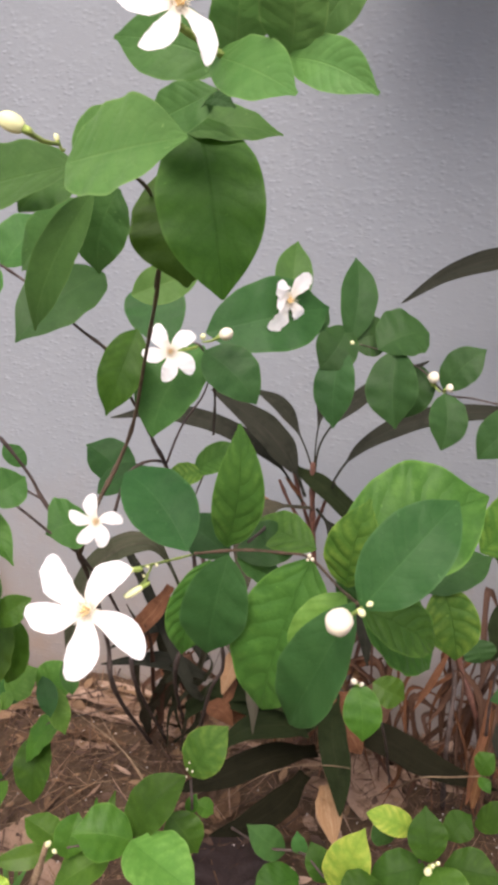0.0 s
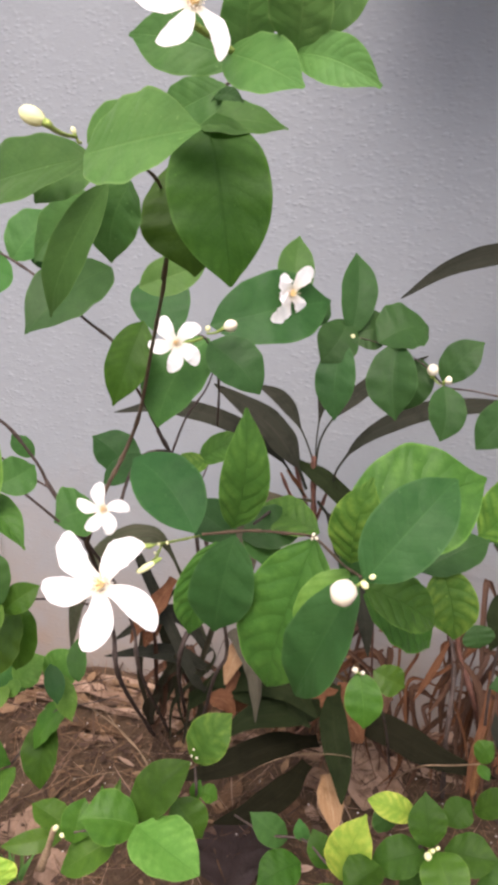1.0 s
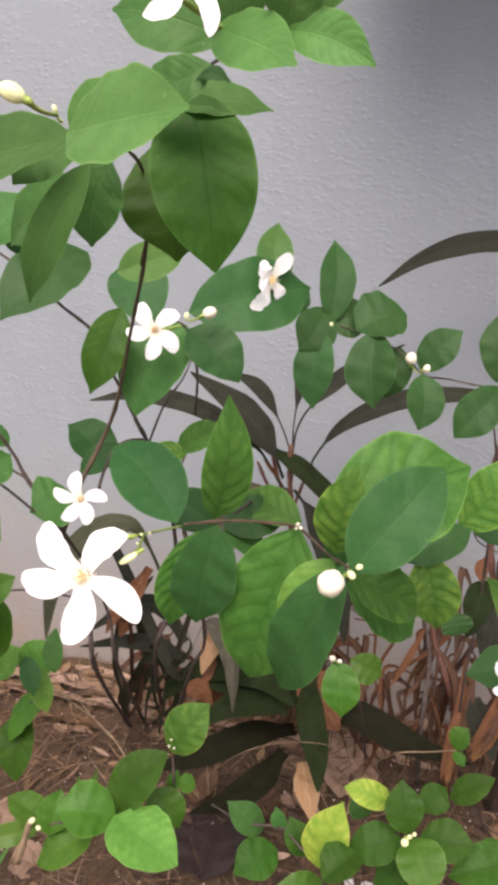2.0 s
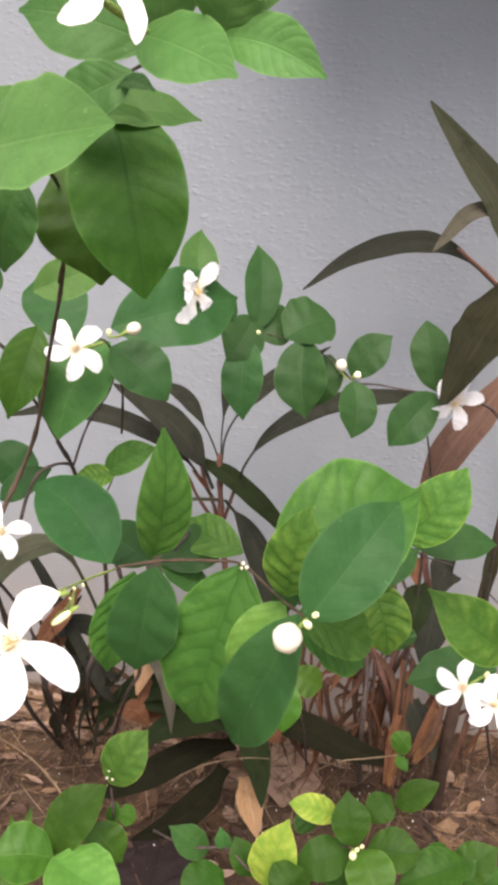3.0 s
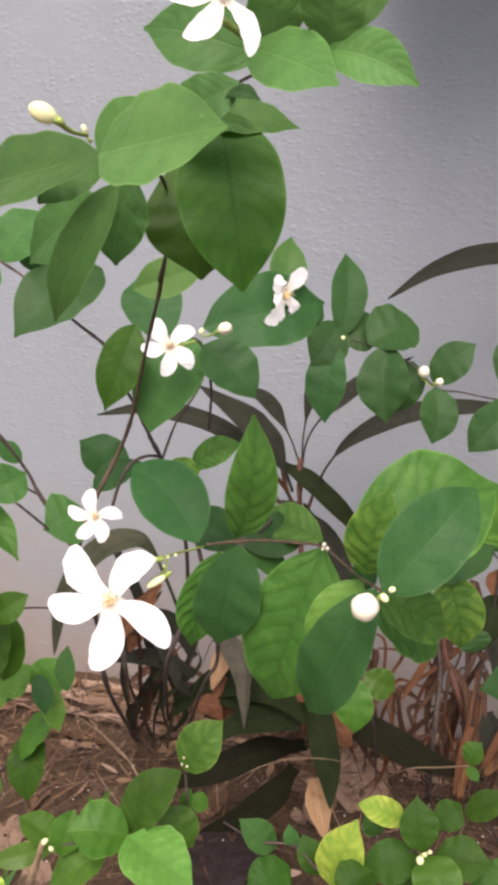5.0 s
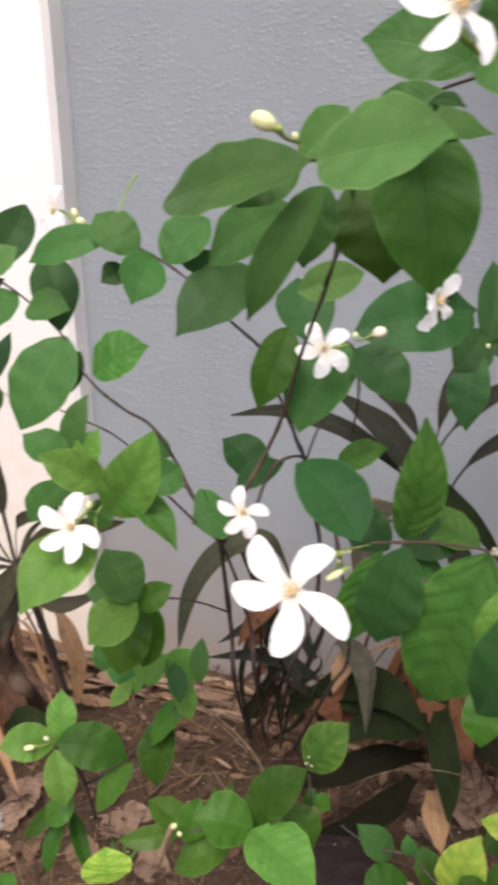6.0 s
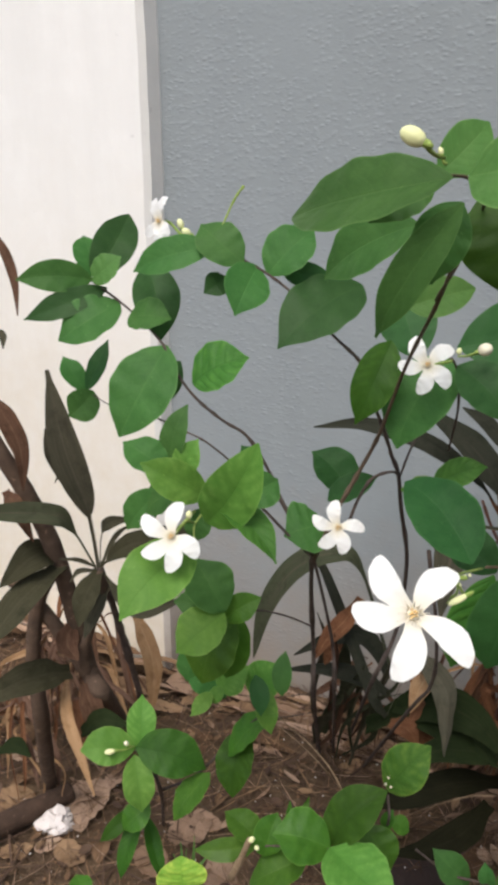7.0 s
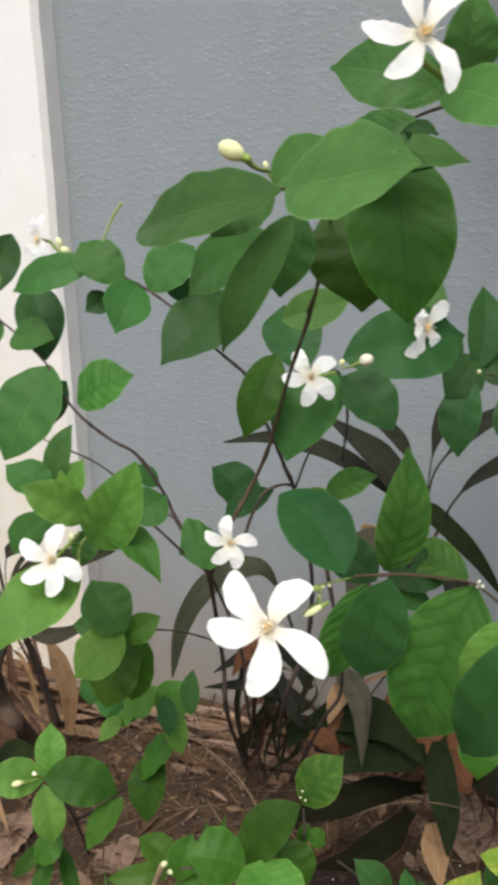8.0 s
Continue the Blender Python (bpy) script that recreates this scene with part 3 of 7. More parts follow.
def dry_leaf(base, tip, width, material, label, twist=0.0, curl=0.12, group="fallen leaves", lift=0.012):
    """A fallen dry leaf resting on the ground."""
    a, b = Vector(base), Vector(tip)
    ahead = b - a
    up = Matrix.Rotation(twist, 3, ahead.normalized()) @ Vector((0, 0, 1))
    line, widths = [], []
    for k in range(12):
        v = k / 11
        p = a + ahead * v
        p.z = max(p.z - 0.012, ground_height(p.x, p.y)) + lift * 0.35 + ahead.length * curl * (v - 0.5) ** 2 + 0.002 * math.sin(7 * v + width * 900)
        line.append(p)
        widths.append(max(0.0008, 0.5 * width * (v ** 0.5) * ((1 - v) ** 0.6) / 0.47))
    bm = bmesh.new()
    ribbon(bm, line, widths, [up] * 12, 0.45, 7, 0.14, width * 500)
    ob = part("dry_leaf", bm, material)
    return tagged(ob, label, "leaf", group)


def fallen_twig(pts, r0, r1, tone="straw"):
    bm = bmesh.new()
    tube(bm, curve_points(pts, 7), r0, r1, 6, 0.5, round(abs(pts[0][0]) * 1e5))
    return tagged(part("fallen_twig", bm, BARK[tone]), "thin bare dry twig lying over the litter", "twig", "fallen twigs")



shrub = thing("flowering_shrub", (-0.2142, 0.9477, 0.0000), "white-flowered jasmine shrub with glossy green leaves before a grey wall", "shrub")
# main stems and side branches
stem(shrub, [(-0.2142, 0.9477, 0.0000), (-0.1032, 0.6786, 0.2945), (-0.0961, 0.6593, 0.3574), (-0.0795, 0.6162, 0.4340), (-0.0542, 0.5609, 0.4948)], 0.00202, 0.00144)
stem(shrub, [(-0.2005, 0.9612, 0.0000), (-0.0888, 0.6878, 0.2992), (-0.0855, 0.6744, 0.3520), (-0.0796, 0.6411, 0.4120), (-0.0544, 0.5641, 0.4906)], 0.00154, 0.00106)
stem(shrub, [(-0.0542, 0.5609, 0.4948), (-0.0765, 0.5633, 0.5248), (-0.0819, 0.5599, 0.5420), (-0.0914, 0.5472, 0.5701), (-0.1038, 0.5387, 0.5813), (-0.1210, 0.5352, 0.5945), (-0.1342, 0.5349, 0.6096), (-0.1466, 0.5392, 0.6245), (-0.1752, 0.5454, 0.6416), (-0.2024, 0.5479, 0.6549)], 0.00115, 0.00062)
stem(shrub, [(-0.0541, 0.5607, 0.4942), (-0.0649, 0.5546, 0.5059), (-0.0797, 0.5395, 0.5314), (-0.0867, 0.5185, 0.5539), (-0.0883, 0.4976, 0.5576)], 0.00096, 0.00067)
stem(shrub, [(-0.0765, 0.5633, 0.5248), (-0.0875, 0.5555, 0.5361), (-0.1103, 0.5358, 0.5652), (-0.1246, 0.5304, 0.5735), (-0.1499, 0.5272, 0.5820)], 0.00072, 0.00048)
stem(shrub, [(-0.0884, 0.6411, 0.3901), (-0.0980, 0.6120, 0.4125), (-0.1043, 0.5767, 0.4337), (-0.1156, 0.5576, 0.4361)], 0.00067, 0.00048)
stem(shrub, [(-0.1942, 1.0025, 0.0000), (-0.0714, 0.7261, 0.2896), (-0.0513, 0.7258, 0.3497), (-0.0351, 0.6933, 0.4320), (-0.0284, 0.6510, 0.4969), (-0.0226, 0.6233, 0.5329), (-0.0262, 0.6147, 0.5507)], 0.00192, 0.00115)
stem(shrub, [(-0.0529, 0.5607, 0.4925), (-0.0416, 0.5674, 0.5248), (-0.0339, 0.5828, 0.5467), (-0.0218, 0.5821, 0.5733), (-0.0020, 0.5635, 0.6204), (0.0257, 0.5242, 0.6655), (0.0378, 0.5041, 0.6893)], 0.00144, 0.00077, "reddish")
stem(shrub, [(-0.0226, 0.6233, 0.5329), (-0.0296, 0.6059, 0.5716), (-0.0344, 0.5968, 0.5915), (-0.0381, 0.5903, 0.6119), (-0.0509, 0.5766, 0.6303), (-0.0671, 0.5680, 0.6501), (-0.0843, 0.5622, 0.6642), (-0.0996, 0.5585, 0.6727), (-0.1160, 0.5560, 0.6798)], 0.00106, 0.00062)
stem(shrub, [(-0.0400, 0.5840, 0.5110), (-0.0355, 0.5865, 0.5260), (-0.0285, 0.5900, 0.5400), (-0.0205, 0.5960, 0.5440), (-0.0190, 0.6100, 0.5390), (-0.0222, 0.6231, 0.5320)], 0.00105, 0.0008)
stem(shrub, [(-0.0220, 0.6231, 0.5299), (-0.0203, 0.6475, 0.5492), (-0.0096, 0.6589, 0.5673), (0.0013, 0.6492, 0.5867)], 0.00086, 0.00048)
stem(shrub, [(0.0029, 0.6465, 0.5465), (0.0118, 0.6281, 0.5836), (0.0133, 0.6079, 0.6136), (0.0066, 0.6032, 0.6193)], 0.00077, 0.00048)
stem(shrub, [(0.0233, 0.5262, 0.6643), (0.0460, 0.4889, 0.6928), (0.0619, 0.4714, 0.7204), (0.0815, 0.4456, 0.7379), (0.0949, 0.4247, 0.7449), (0.1183, 0.3889, 0.7480), (0.1366, 0.3643, 0.7495)], 0.00067, 0.00048, "reddish")
stem(shrub, [(0.0460, 0.4889, 0.6928), (0.0649, 0.4366, 0.7154), (0.0684, 0.4018, 0.7244), (0.0628, 0.3891, 0.7258)], 0.00053, 0.00048, "reddish")
stem(shrub, [(0.0057, 0.6072, 0.4914), (0.0100, 0.6262, 0.4183), (-0.0013, 0.6631, 0.3543), (-0.0265, 0.6938, 0.3008), (-0.1563, 0.9517, 0.0000)], 0.00106, 0.00168)
stem(shrub, [(0.0774, 0.4361, 0.5770), (0.0969, 0.4383, 0.5805), (0.1123, 0.4407, 0.5805), (0.1233, 0.4408, 0.5801), (0.1410, 0.4128, 0.5859), (0.1533, 0.3856, 0.5971)], 0.00058, 0.00053, "reddish")
stem(shrub, [(0.0955, 0.4492, 0.5784), (0.0843, 0.5055, 0.5582), (0.0538, 0.5499, 0.5331), (0.0090, 0.6089, 0.4932)], 0.00062, 0.00096)
stem(shrub, [(0.0764, 0.4356, 0.5764), (0.0739, 0.4149, 0.5836), (0.0762, 0.3903, 0.5945), (0.0775, 0.3759, 0.6012)], 0.00043, 0.00038, "shoot", name="shoot")
stem(shrub, [(0.0743, 0.4048, 0.5877), (0.0784, 0.3895, 0.5898), (0.0795, 0.3789, 0.5926), (0.0797, 0.3734, 0.5936)], 0.00034, 0.00058, "shoot", name="shoot")
# top shoot with the near flower
leaf(shrub, (0.1373, 0.3621, 0.7491), (0.1594, 0.3552, 0.7408), 0.0122, (-0.1641, -0.9300, 0.3289), "fresh", fold=0.3)
leaf(shrub, (0.1174, 0.3670, 0.7506), (0.1428, 0.3495, 0.7410), 0.0163, (-0.3004, -0.7541, 0.5840), "fresh", fold=0.12, curl=0.02, point=0.58)
leaf(shrub, (0.1373, 0.3624, 0.7498), (0.1407, 0.3551, 0.7714), 0.0156, (0.0523, -0.9441, -0.3255), "fresh", fold=0.45)
leaf(shrub, (0.1434, 0.4147, 0.7769), (0.1288, 0.4131, 0.7570), 0.0136, (0.0340, -0.9979, 0.0553), "green")
leaf(shrub, (0.1208, 0.3735, 0.7496), (0.1244, 0.3663, 0.7712), 0.0150, (0.5148, -0.7831, -0.3488), "fresh")
leaf(shrub, (0.1156, 0.3828, 0.7493), (0.0842, 0.3807, 0.7572), 0.0198, (0.1487, -0.9306, 0.3345), "green", point=0.63)
leaf(shrub, (0.0995, 0.4152, 0.7453), (0.0759, 0.4144, 0.7355), 0.0166, (-0.0695, -0.9669, 0.2455), "green")
leaf(shrub, (0.0967, 0.4130, 0.7421), (0.1089, 0.4051, 0.7399), 0.0052, (-0.3501, -0.7132, 0.6073), "deep")
leaf(shrub, (0.0988, 0.4146, 0.7443), (0.0843, 0.4167, 0.7338), 0.0075, (-0.4376, -0.7787, 0.4496), "deep")
flower(shrub, (0.1171, 0.3478, 0.7594), (0.4700, -0.8000, 0.3700), (-0.1026, 0.3328, 0.9374), 0.0138, (175, 230, 295, 45, 98), broad=0.72, foot=(0.1211, 0.3678, 0.7493))
# second shoot, left of the top one
leaf(shrub, (0.0795, 0.3594, 0.7266), (0.1177, 0.3484, 0.7326), 0.0272, (-0.3120, -0.7856, 0.5343), "fresh", fold=0.2, curl=0.03, point=0.68)
leaf(shrub, (0.0682, 0.3843, 0.7254), (0.0098, 0.3973, 0.7111), 0.0271, (-0.3109, -0.7369, 0.6002), "green", fold=0.3)
leaf(shrub, (0.0594, 0.3991, 0.7255), (0.0698, 0.4145, 0.7411), 0.0157, (0.5700, -0.7422, 0.3525), "fresh")
leaf(shrub, (0.0709, 0.3882, 0.7182), (0.0438, 0.3919, 0.6742), 0.0145, (-0.0819, -0.9961, -0.0340), "green", fold=0.3)
leaf(shrub, (0.0608, 0.4234, 0.7162), (0.0525, 0.4209, 0.6883), 0.0208, (0.0835, -0.9944, 0.0642), "green")
leaf(shrub, (0.0546, 0.4121, 0.7221), (0.0362, 0.4009, 0.7103), 0.0185, (0.1772, -0.8369, 0.5179), "green")
leaf(shrub, (0.0359, 0.4556, 0.7057), (-0.0073, 0.4641, 0.6804), 0.0244, (-0.3339, -0.9051, 0.2632), "green")
bud(shrub, (0.0630, 0.3619, 0.7365), (-0.8549, -0.2424, 0.4586), 0.0076, 0.0026, foot=(0.0675, 0.3771, 0.7309), yellow=True)
bud(shrub, (0.0659, 0.3784, 0.7327), (-0.3652, 0.1079, 0.9247), 0.0023, 0.0008, foot=(0.0673, 0.3799, 0.7293), yellow=True)
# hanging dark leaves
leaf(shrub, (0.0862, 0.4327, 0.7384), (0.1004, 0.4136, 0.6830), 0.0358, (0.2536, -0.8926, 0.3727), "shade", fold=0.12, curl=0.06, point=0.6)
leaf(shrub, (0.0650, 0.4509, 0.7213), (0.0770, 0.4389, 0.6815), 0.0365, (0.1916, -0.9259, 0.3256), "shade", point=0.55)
leaf(shrub, (0.0789, 0.4324, 0.7355), (0.1115, 0.4436, 0.7321), 0.0175, (0.2806, -0.5934, 0.7544), "green")
leaf(shrub, (0.0063, 0.5348, 0.6582), (0.0349, 0.5541, 0.6668), 0.0204, (0.4616, -0.8255, 0.3248), "fresh")
# middle branch with two flowers
leaf(shrub, (0.0100, 0.6184, 0.6130), (-0.0123, 0.5865, 0.5639), 0.0419, (0.0414, -0.8461, 0.5313), "green")
leaf(shrub, (-0.0205, 0.5920, 0.6274), (-0.0324, 0.5695, 0.5809), 0.0263, (0.3902, -0.8641, 0.3178), "shade")
leaf(shrub, (-0.0095, 0.6106, 0.6141), (-0.0336, 0.6362, 0.6486), 0.0372, (0.2716, -0.6716, 0.6894), "deep", point=0.58)
leaf(shrub, (0.0107, 0.6196, 0.6210), (0.0725, 0.6747, 0.6289), 0.0486, (0.5271, -0.6677, 0.5257), "deep", point=0.6)
leaf(shrub, (0.0479, 0.6787, 0.6177), (0.0421, 0.7083, 0.6647), 0.0253, (0.3737, -0.7635, 0.5267), "green")
leaf(shrub, (0.0491, 0.6681, 0.6181), (0.0676, 0.6920, 0.6242), 0.0226, (0.6306, -0.6125, 0.4766), "deep")
leaf(shrub, (0.0156, 0.6040, 0.6141), (0.0486, 0.5998, 0.5861), 0.0325, (0.4304, -0.6658, 0.6095), "deep")
flower(shrub, (0.0047, 0.5815, 0.6184), (0.2663, -0.9040, 0.3344), (-0.1554, 0.2923, 0.9436), 0.0166, (26, 110, 175, 251, 307), broad=1.1, foot=(0.0131, 0.6005, 0.6172))
flower(shrub, (0.0537, 0.6456, 0.6380), (0.8558, -0.5135, 0.0624), (-0.1026, 0.3328, 0.9374), 0.0210, (42, 300, 233, 120, 178), foot=(0.0374, 0.6517, 0.6209), lengths=(1.1, 0.85, 1.05, 0.6, 0.35))
bud(shrub, (0.0327, 0.5954, 0.6271), (0.8892, 0.2348, 0.3926), 0.0082, 0.0036, foot=(0.0171, 0.5976, 0.6210))
bud(shrub, (0.0174, 0.5986, 0.6238), (0.1680, 0.1986, 0.9656), 0.0039, 0.0016, yellow=True)
# left branch before the white wall
leaf(shrub, (-0.2027, 0.5483, 0.6559), (-0.2379, 0.5174, 0.6577), 0.0204, (0.6480, -0.7227, 0.2403), "green")
leaf(shrub, (-0.1931, 0.5498, 0.6518), (-0.2335, 0.5169, 0.6336), 0.0180, (0.4292, -0.7797, 0.4559), "deep")
leaf(shrub, (-0.1830, 0.5485, 0.6440), (-0.2100, 0.5205, 0.6221), 0.0334, (0.2301, -0.7272, 0.6467), "green")
leaf(shrub, (-0.2029, 0.5486, 0.6565), (-0.2039, 0.5902, 0.6931), 0.0270, (0.6225, -0.5088, 0.5947), "deep")
leaf(shrub, (-0.2032, 0.5491, 0.6575), (-0.2208, 0.5638, 0.6811), 0.0226, (0.6041, -0.3898, 0.6951), "green")
leaf(shrub, (-0.1975, 0.5419, 0.6561), (-0.1812, 0.5503, 0.6714), 0.0200, (0.0839, -0.9082, 0.4100), "fresh")
leaf(shrub, (-0.1742, 0.5678, 0.6647), (-0.1548, 0.5509, 0.6221), 0.0296, (0.5178, -0.6873, 0.5094), "deep")
leaf(shrub, (-0.1701, 0.5399, 0.6370), (-0.1409, 0.5430, 0.6377), 0.0245, (0.0595, -0.6998, 0.7118), "green")
leaf(shrub, (-0.1161, 0.5517, 0.6802), (-0.1626, 0.5372, 0.6650), 0.0226, (0.1333, -0.8878, 0.4404), "green")
leaf(shrub, (-0.0983, 0.5556, 0.6718), (-0.1278, 0.5577, 0.6919), 0.0270, (0.3554, -0.7178, 0.5988), "green", point=0.68)
leaf(shrub, (-0.0923, 0.5621, 0.6695), (-0.0921, 0.5338, 0.6455), 0.0277, (0.6781, -0.4728, 0.5627), "green", point=0.58)
leaf(shrub, (-0.1140, 0.5617, 0.6623), (-0.1213, 0.5486, 0.6538), 0.0154, (0.6205, -0.6398, 0.4534), "deep")
leaf(shrub, (-0.0877, 0.5646, 0.6640), (-0.0696, 0.5877, 0.6878), 0.0301, (0.2606, -0.7853, 0.5616), "green", point=0.58)
leaf(shrub, (-0.0875, 0.5814, 0.6655), (-0.0599, 0.5952, 0.6582), 0.0162, (0.4847, -0.8378, 0.2513), "deep")
leaf(shrub, (-0.0421, 0.5974, 0.6574), (-0.0709, 0.5450, 0.6269), 0.0409, (0.3020, -0.5980, 0.7424), "deep")
leaf(shrub, (-0.1205, 0.5324, 0.6032), (-0.0892, 0.5452, 0.6196), 0.0330, (0.0022, -0.7914, 0.6112), "mottle", point=0.58)
leaf(shrub, (-0.1424, 0.5395, 0.6225), (-0.1581, 0.5085, 0.5715), 0.0407, (0.2512, -0.8597, 0.4448), "green")
leaf(shrub, (-0.1357, 0.5435, 0.6127), (-0.1492, 0.5341, 0.5841), 0.0192, (0.4747, -0.8780, 0.0617), "deep")
leaf(shrub, (-0.2303, 0.5661, 0.5762), (-0.2489, 0.5669, 0.5979), 0.0161, (0.6214, -0.5560, 0.5520), "green", point=0.58)
leaf(shrub, (-0.2296, 0.5665, 0.5762), (-0.2240, 0.5863, 0.6086), 0.0136, (0.2863, -0.8390, 0.4627), "deep")
leaf(shrub, (-0.2234, 0.5657, 0.5772), (-0.2327, 0.5496, 0.5617), 0.0240, (0.6819, -0.6718, 0.2893), "green", point=0.55)
stem(shrub, [(-0.1499, 0.5271, 0.5813), (-0.1870, 0.5488, 0.5725), (-0.2103, 0.5608, 0.5722), (-0.2310, 0.5659, 0.5770)], 0.00048, 0.00029)
stem(shrub, [(-0.1154, 0.5493, 0.6792), (-0.1141, 0.5576, 0.6902), (-0.1105, 0.5666, 0.7054), (-0.1071, 0.5719, 0.7130)], 0.00043, 0.00077, "shoot", name="seed_pod", label="slender green seed pod")
flower(shrub, (-0.1506, 0.5493, 0.6936), (-0.2551, -0.9443, 0.2080), (-0.1554, 0.2923, 0.9436), 0.0139, (60, 100, 200, 255, 300), foot=(-0.1328, 0.5491, 0.6838))
bud(shrub, (-0.1379, 0.5515, 0.6923), (-0.3202, -0.0487, 0.9461), 0.0059, 0.0020, foot=(-0.1277, 0.5503, 0.6839), yellow=True)
bud(shrub, (-0.1339, 0.5511, 0.6877), (-0.7312, -0.4753, 0.4893), 0.0059, 0.0023, foot=(-0.1261, 0.5507, 0.6830), yellow=True)
# left flowering shoot
leaf(shrub, (-0.1119, 0.4929, 0.5623), (-0.1392, 0.4878, 0.5778), 0.0233, (0.5062, -0.4140, 0.7566), "green", point=0.55)
leaf(shrub, (-0.1153, 0.4995, 0.5604), (-0.1097, 0.5106, 0.5978), 0.0160, (0.2469, -0.9383, 0.2420), "green")
leaf(shrub, (-0.1077, 0.4987, 0.5569), (-0.1008, 0.5068, 0.5799), 0.0169, (0.1601, -0.9450, 0.2853), "spring")
leaf(shrub, (-0.0819, 0.4815, 0.5582), (-0.1089, 0.4624, 0.5791), 0.0221, (0.6967, -0.6464, 0.3112), "spring", fold=0.5)
leaf(shrub, (-0.0755, 0.4725, 0.5483), (-0.0421, 0.4688, 0.5990), 0.0296, (0.1467, -0.9749, -0.1676), "spring", fold=0.35)
leaf(shrub, (-0.0738, 0.5056, 0.5508), (-0.0608, 0.5262, 0.5567), 0.0235, (0.6181, -0.5512, 0.5606), "green", point=0.55)
leaf(shrub, (-0.0712, 0.4771, 0.5588), (-0.0304, 0.4653, 0.5383), 0.0190, (0.3602, -0.2950, 0.8850), "mottle", fold=0.5)
leaf(shrub, (-0.1135, 0.4863, 0.5535), (-0.1302, 0.4758, 0.5305), 0.0199, (0.2654, -0.9354, 0.2335), "green")
leaf(shrub, (-0.0769, 0.4630, 0.5380), (-0.0909, 0.4153, 0.5150), 0.0337, (0.3483, -0.4870, 0.8009), "spring")
leaf(shrub, (-0.0982, 0.4889, 0.5588), (-0.1209, 0.4795, 0.5425), 0.0234, (-0.1434, -0.7586, 0.6356), "green")
leaf(shrub, (-0.0855, 0.4857, 0.5492), (-0.0873, 0.4791, 0.5313), 0.0155, (0.3709, -0.8838, 0.2853), "green")
leaf(shrub, (-0.1047, 0.5397, 0.4520), (-0.1301, 0.5438, 0.4821), 0.0342, (0.6065, -0.5388, 0.5847), "green", point=0.58)
leaf(shrub, (-0.1151, 0.5532, 0.4386), (-0.1454, 0.5402, 0.4476), 0.0228, (0.4608, -0.6611, 0.5921), "green")
leaf(shrub, (-0.1099, 0.5452, 0.4409), (-0.0886, 0.5574, 0.4574), 0.0192, (0.2245, -0.8997, 0.3743), "vivid", point=0.58)
leaf(shrub, (-0.1053, 0.5392, 0.4509), (-0.1254, 0.5117, 0.4304), 0.0325, (0.1652, -0.6642, 0.7291), "spring", point=0.58)
leaf(shrub, (-0.1161, 0.5677, 0.4351), (-0.1290, 0.5465, 0.3847), 0.0421, (-0.0274, -0.9196, 0.3918), "vivid")
leaf(shrub, (-0.1187, 0.5783, 0.4244), (-0.1190, 0.5619, 0.3832), 0.0292, (0.1391, -0.9208, 0.3645), "vivid")
leaf(shrub, (-0.1421, 0.5588, 0.4053), (-0.1431, 0.5481, 0.3813), 0.0198, (0.5012, -0.7974, 0.3360), "green")
flower(shrub, (-0.0775, 0.4429, 0.5523), (0.4939, -0.6990, 0.5171), (-0.1554, 0.2923, 0.9436), 0.0170, (70, 141, 210, 264, 318), foot=(-0.0860, 0.4779, 0.5505))
bud(shrub, (-0.0797, 0.4629, 0.5555), (0.0873, 0.2993, 0.9502), 0.0044, 0.0017, foot=(-0.0832, 0.4733, 0.5463), yellow=True)
stem(shrub, [(-0.0883, 0.4976, 0.5576), (-0.0805, 0.4806, 0.5522), (-0.0830, 0.4729, 0.5449), (-0.0769, 0.4630, 0.5380)], 0.00058, 0.00043, "shoot", name="shoot")
leaf(shrub, (-0.1082, 0.5962, 0.5310), (-0.1239, 0.5957, 0.5445), 0.0139, (0.5101, -0.6422, 0.5721), "green")
# small flower on the bare stem
leaf(shrub, (-0.0523, 0.5744, 0.5120), (-0.0697, 0.5525, 0.5076), 0.0374, (0.3819, -0.4670, 0.7975), "green", point=0.55)
leaf(shrub, (-0.0690, 0.6577, 0.4948), (-0.1024, 0.6623, 0.5224), 0.0337, (0.4866, -0.5488, 0.6797), "deep", fold=0.4, point=0.55)
leaf(shrub, (-0.0669, 0.6118, 0.5099), (-0.0396, 0.6310, 0.5250), 0.0197, (0.1316, -0.7219, 0.6794), "deep")
flower(shrub, (-0.0330, 0.5494, 0.5231), (0.3477, -0.8372, 0.4221), (-0.1554, 0.2923, 0.9436), 0.0160, (90, 154, 223, 277, 353), foot=(-0.0456, 0.5643, 0.5023))
leaf(shrub, (0.0113, 0.6094, 0.5355), (-0.0137, 0.6026, 0.5313), 0.0170, (0.0647, -0.6907, 0.7203), "lime")
leaf(shrub, (0.0055, 0.6085, 0.5350), (0.0350, 0.6180, 0.5500), 0.0190, (0.0331, -0.8461, 0.5320), "mottle")
stem(shrub, [(-0.0179, 0.6503, 0.4882), (-0.0026, 0.6309, 0.5143), (0.0116, 0.6099, 0.5367)], 0.00058, 0.00048)
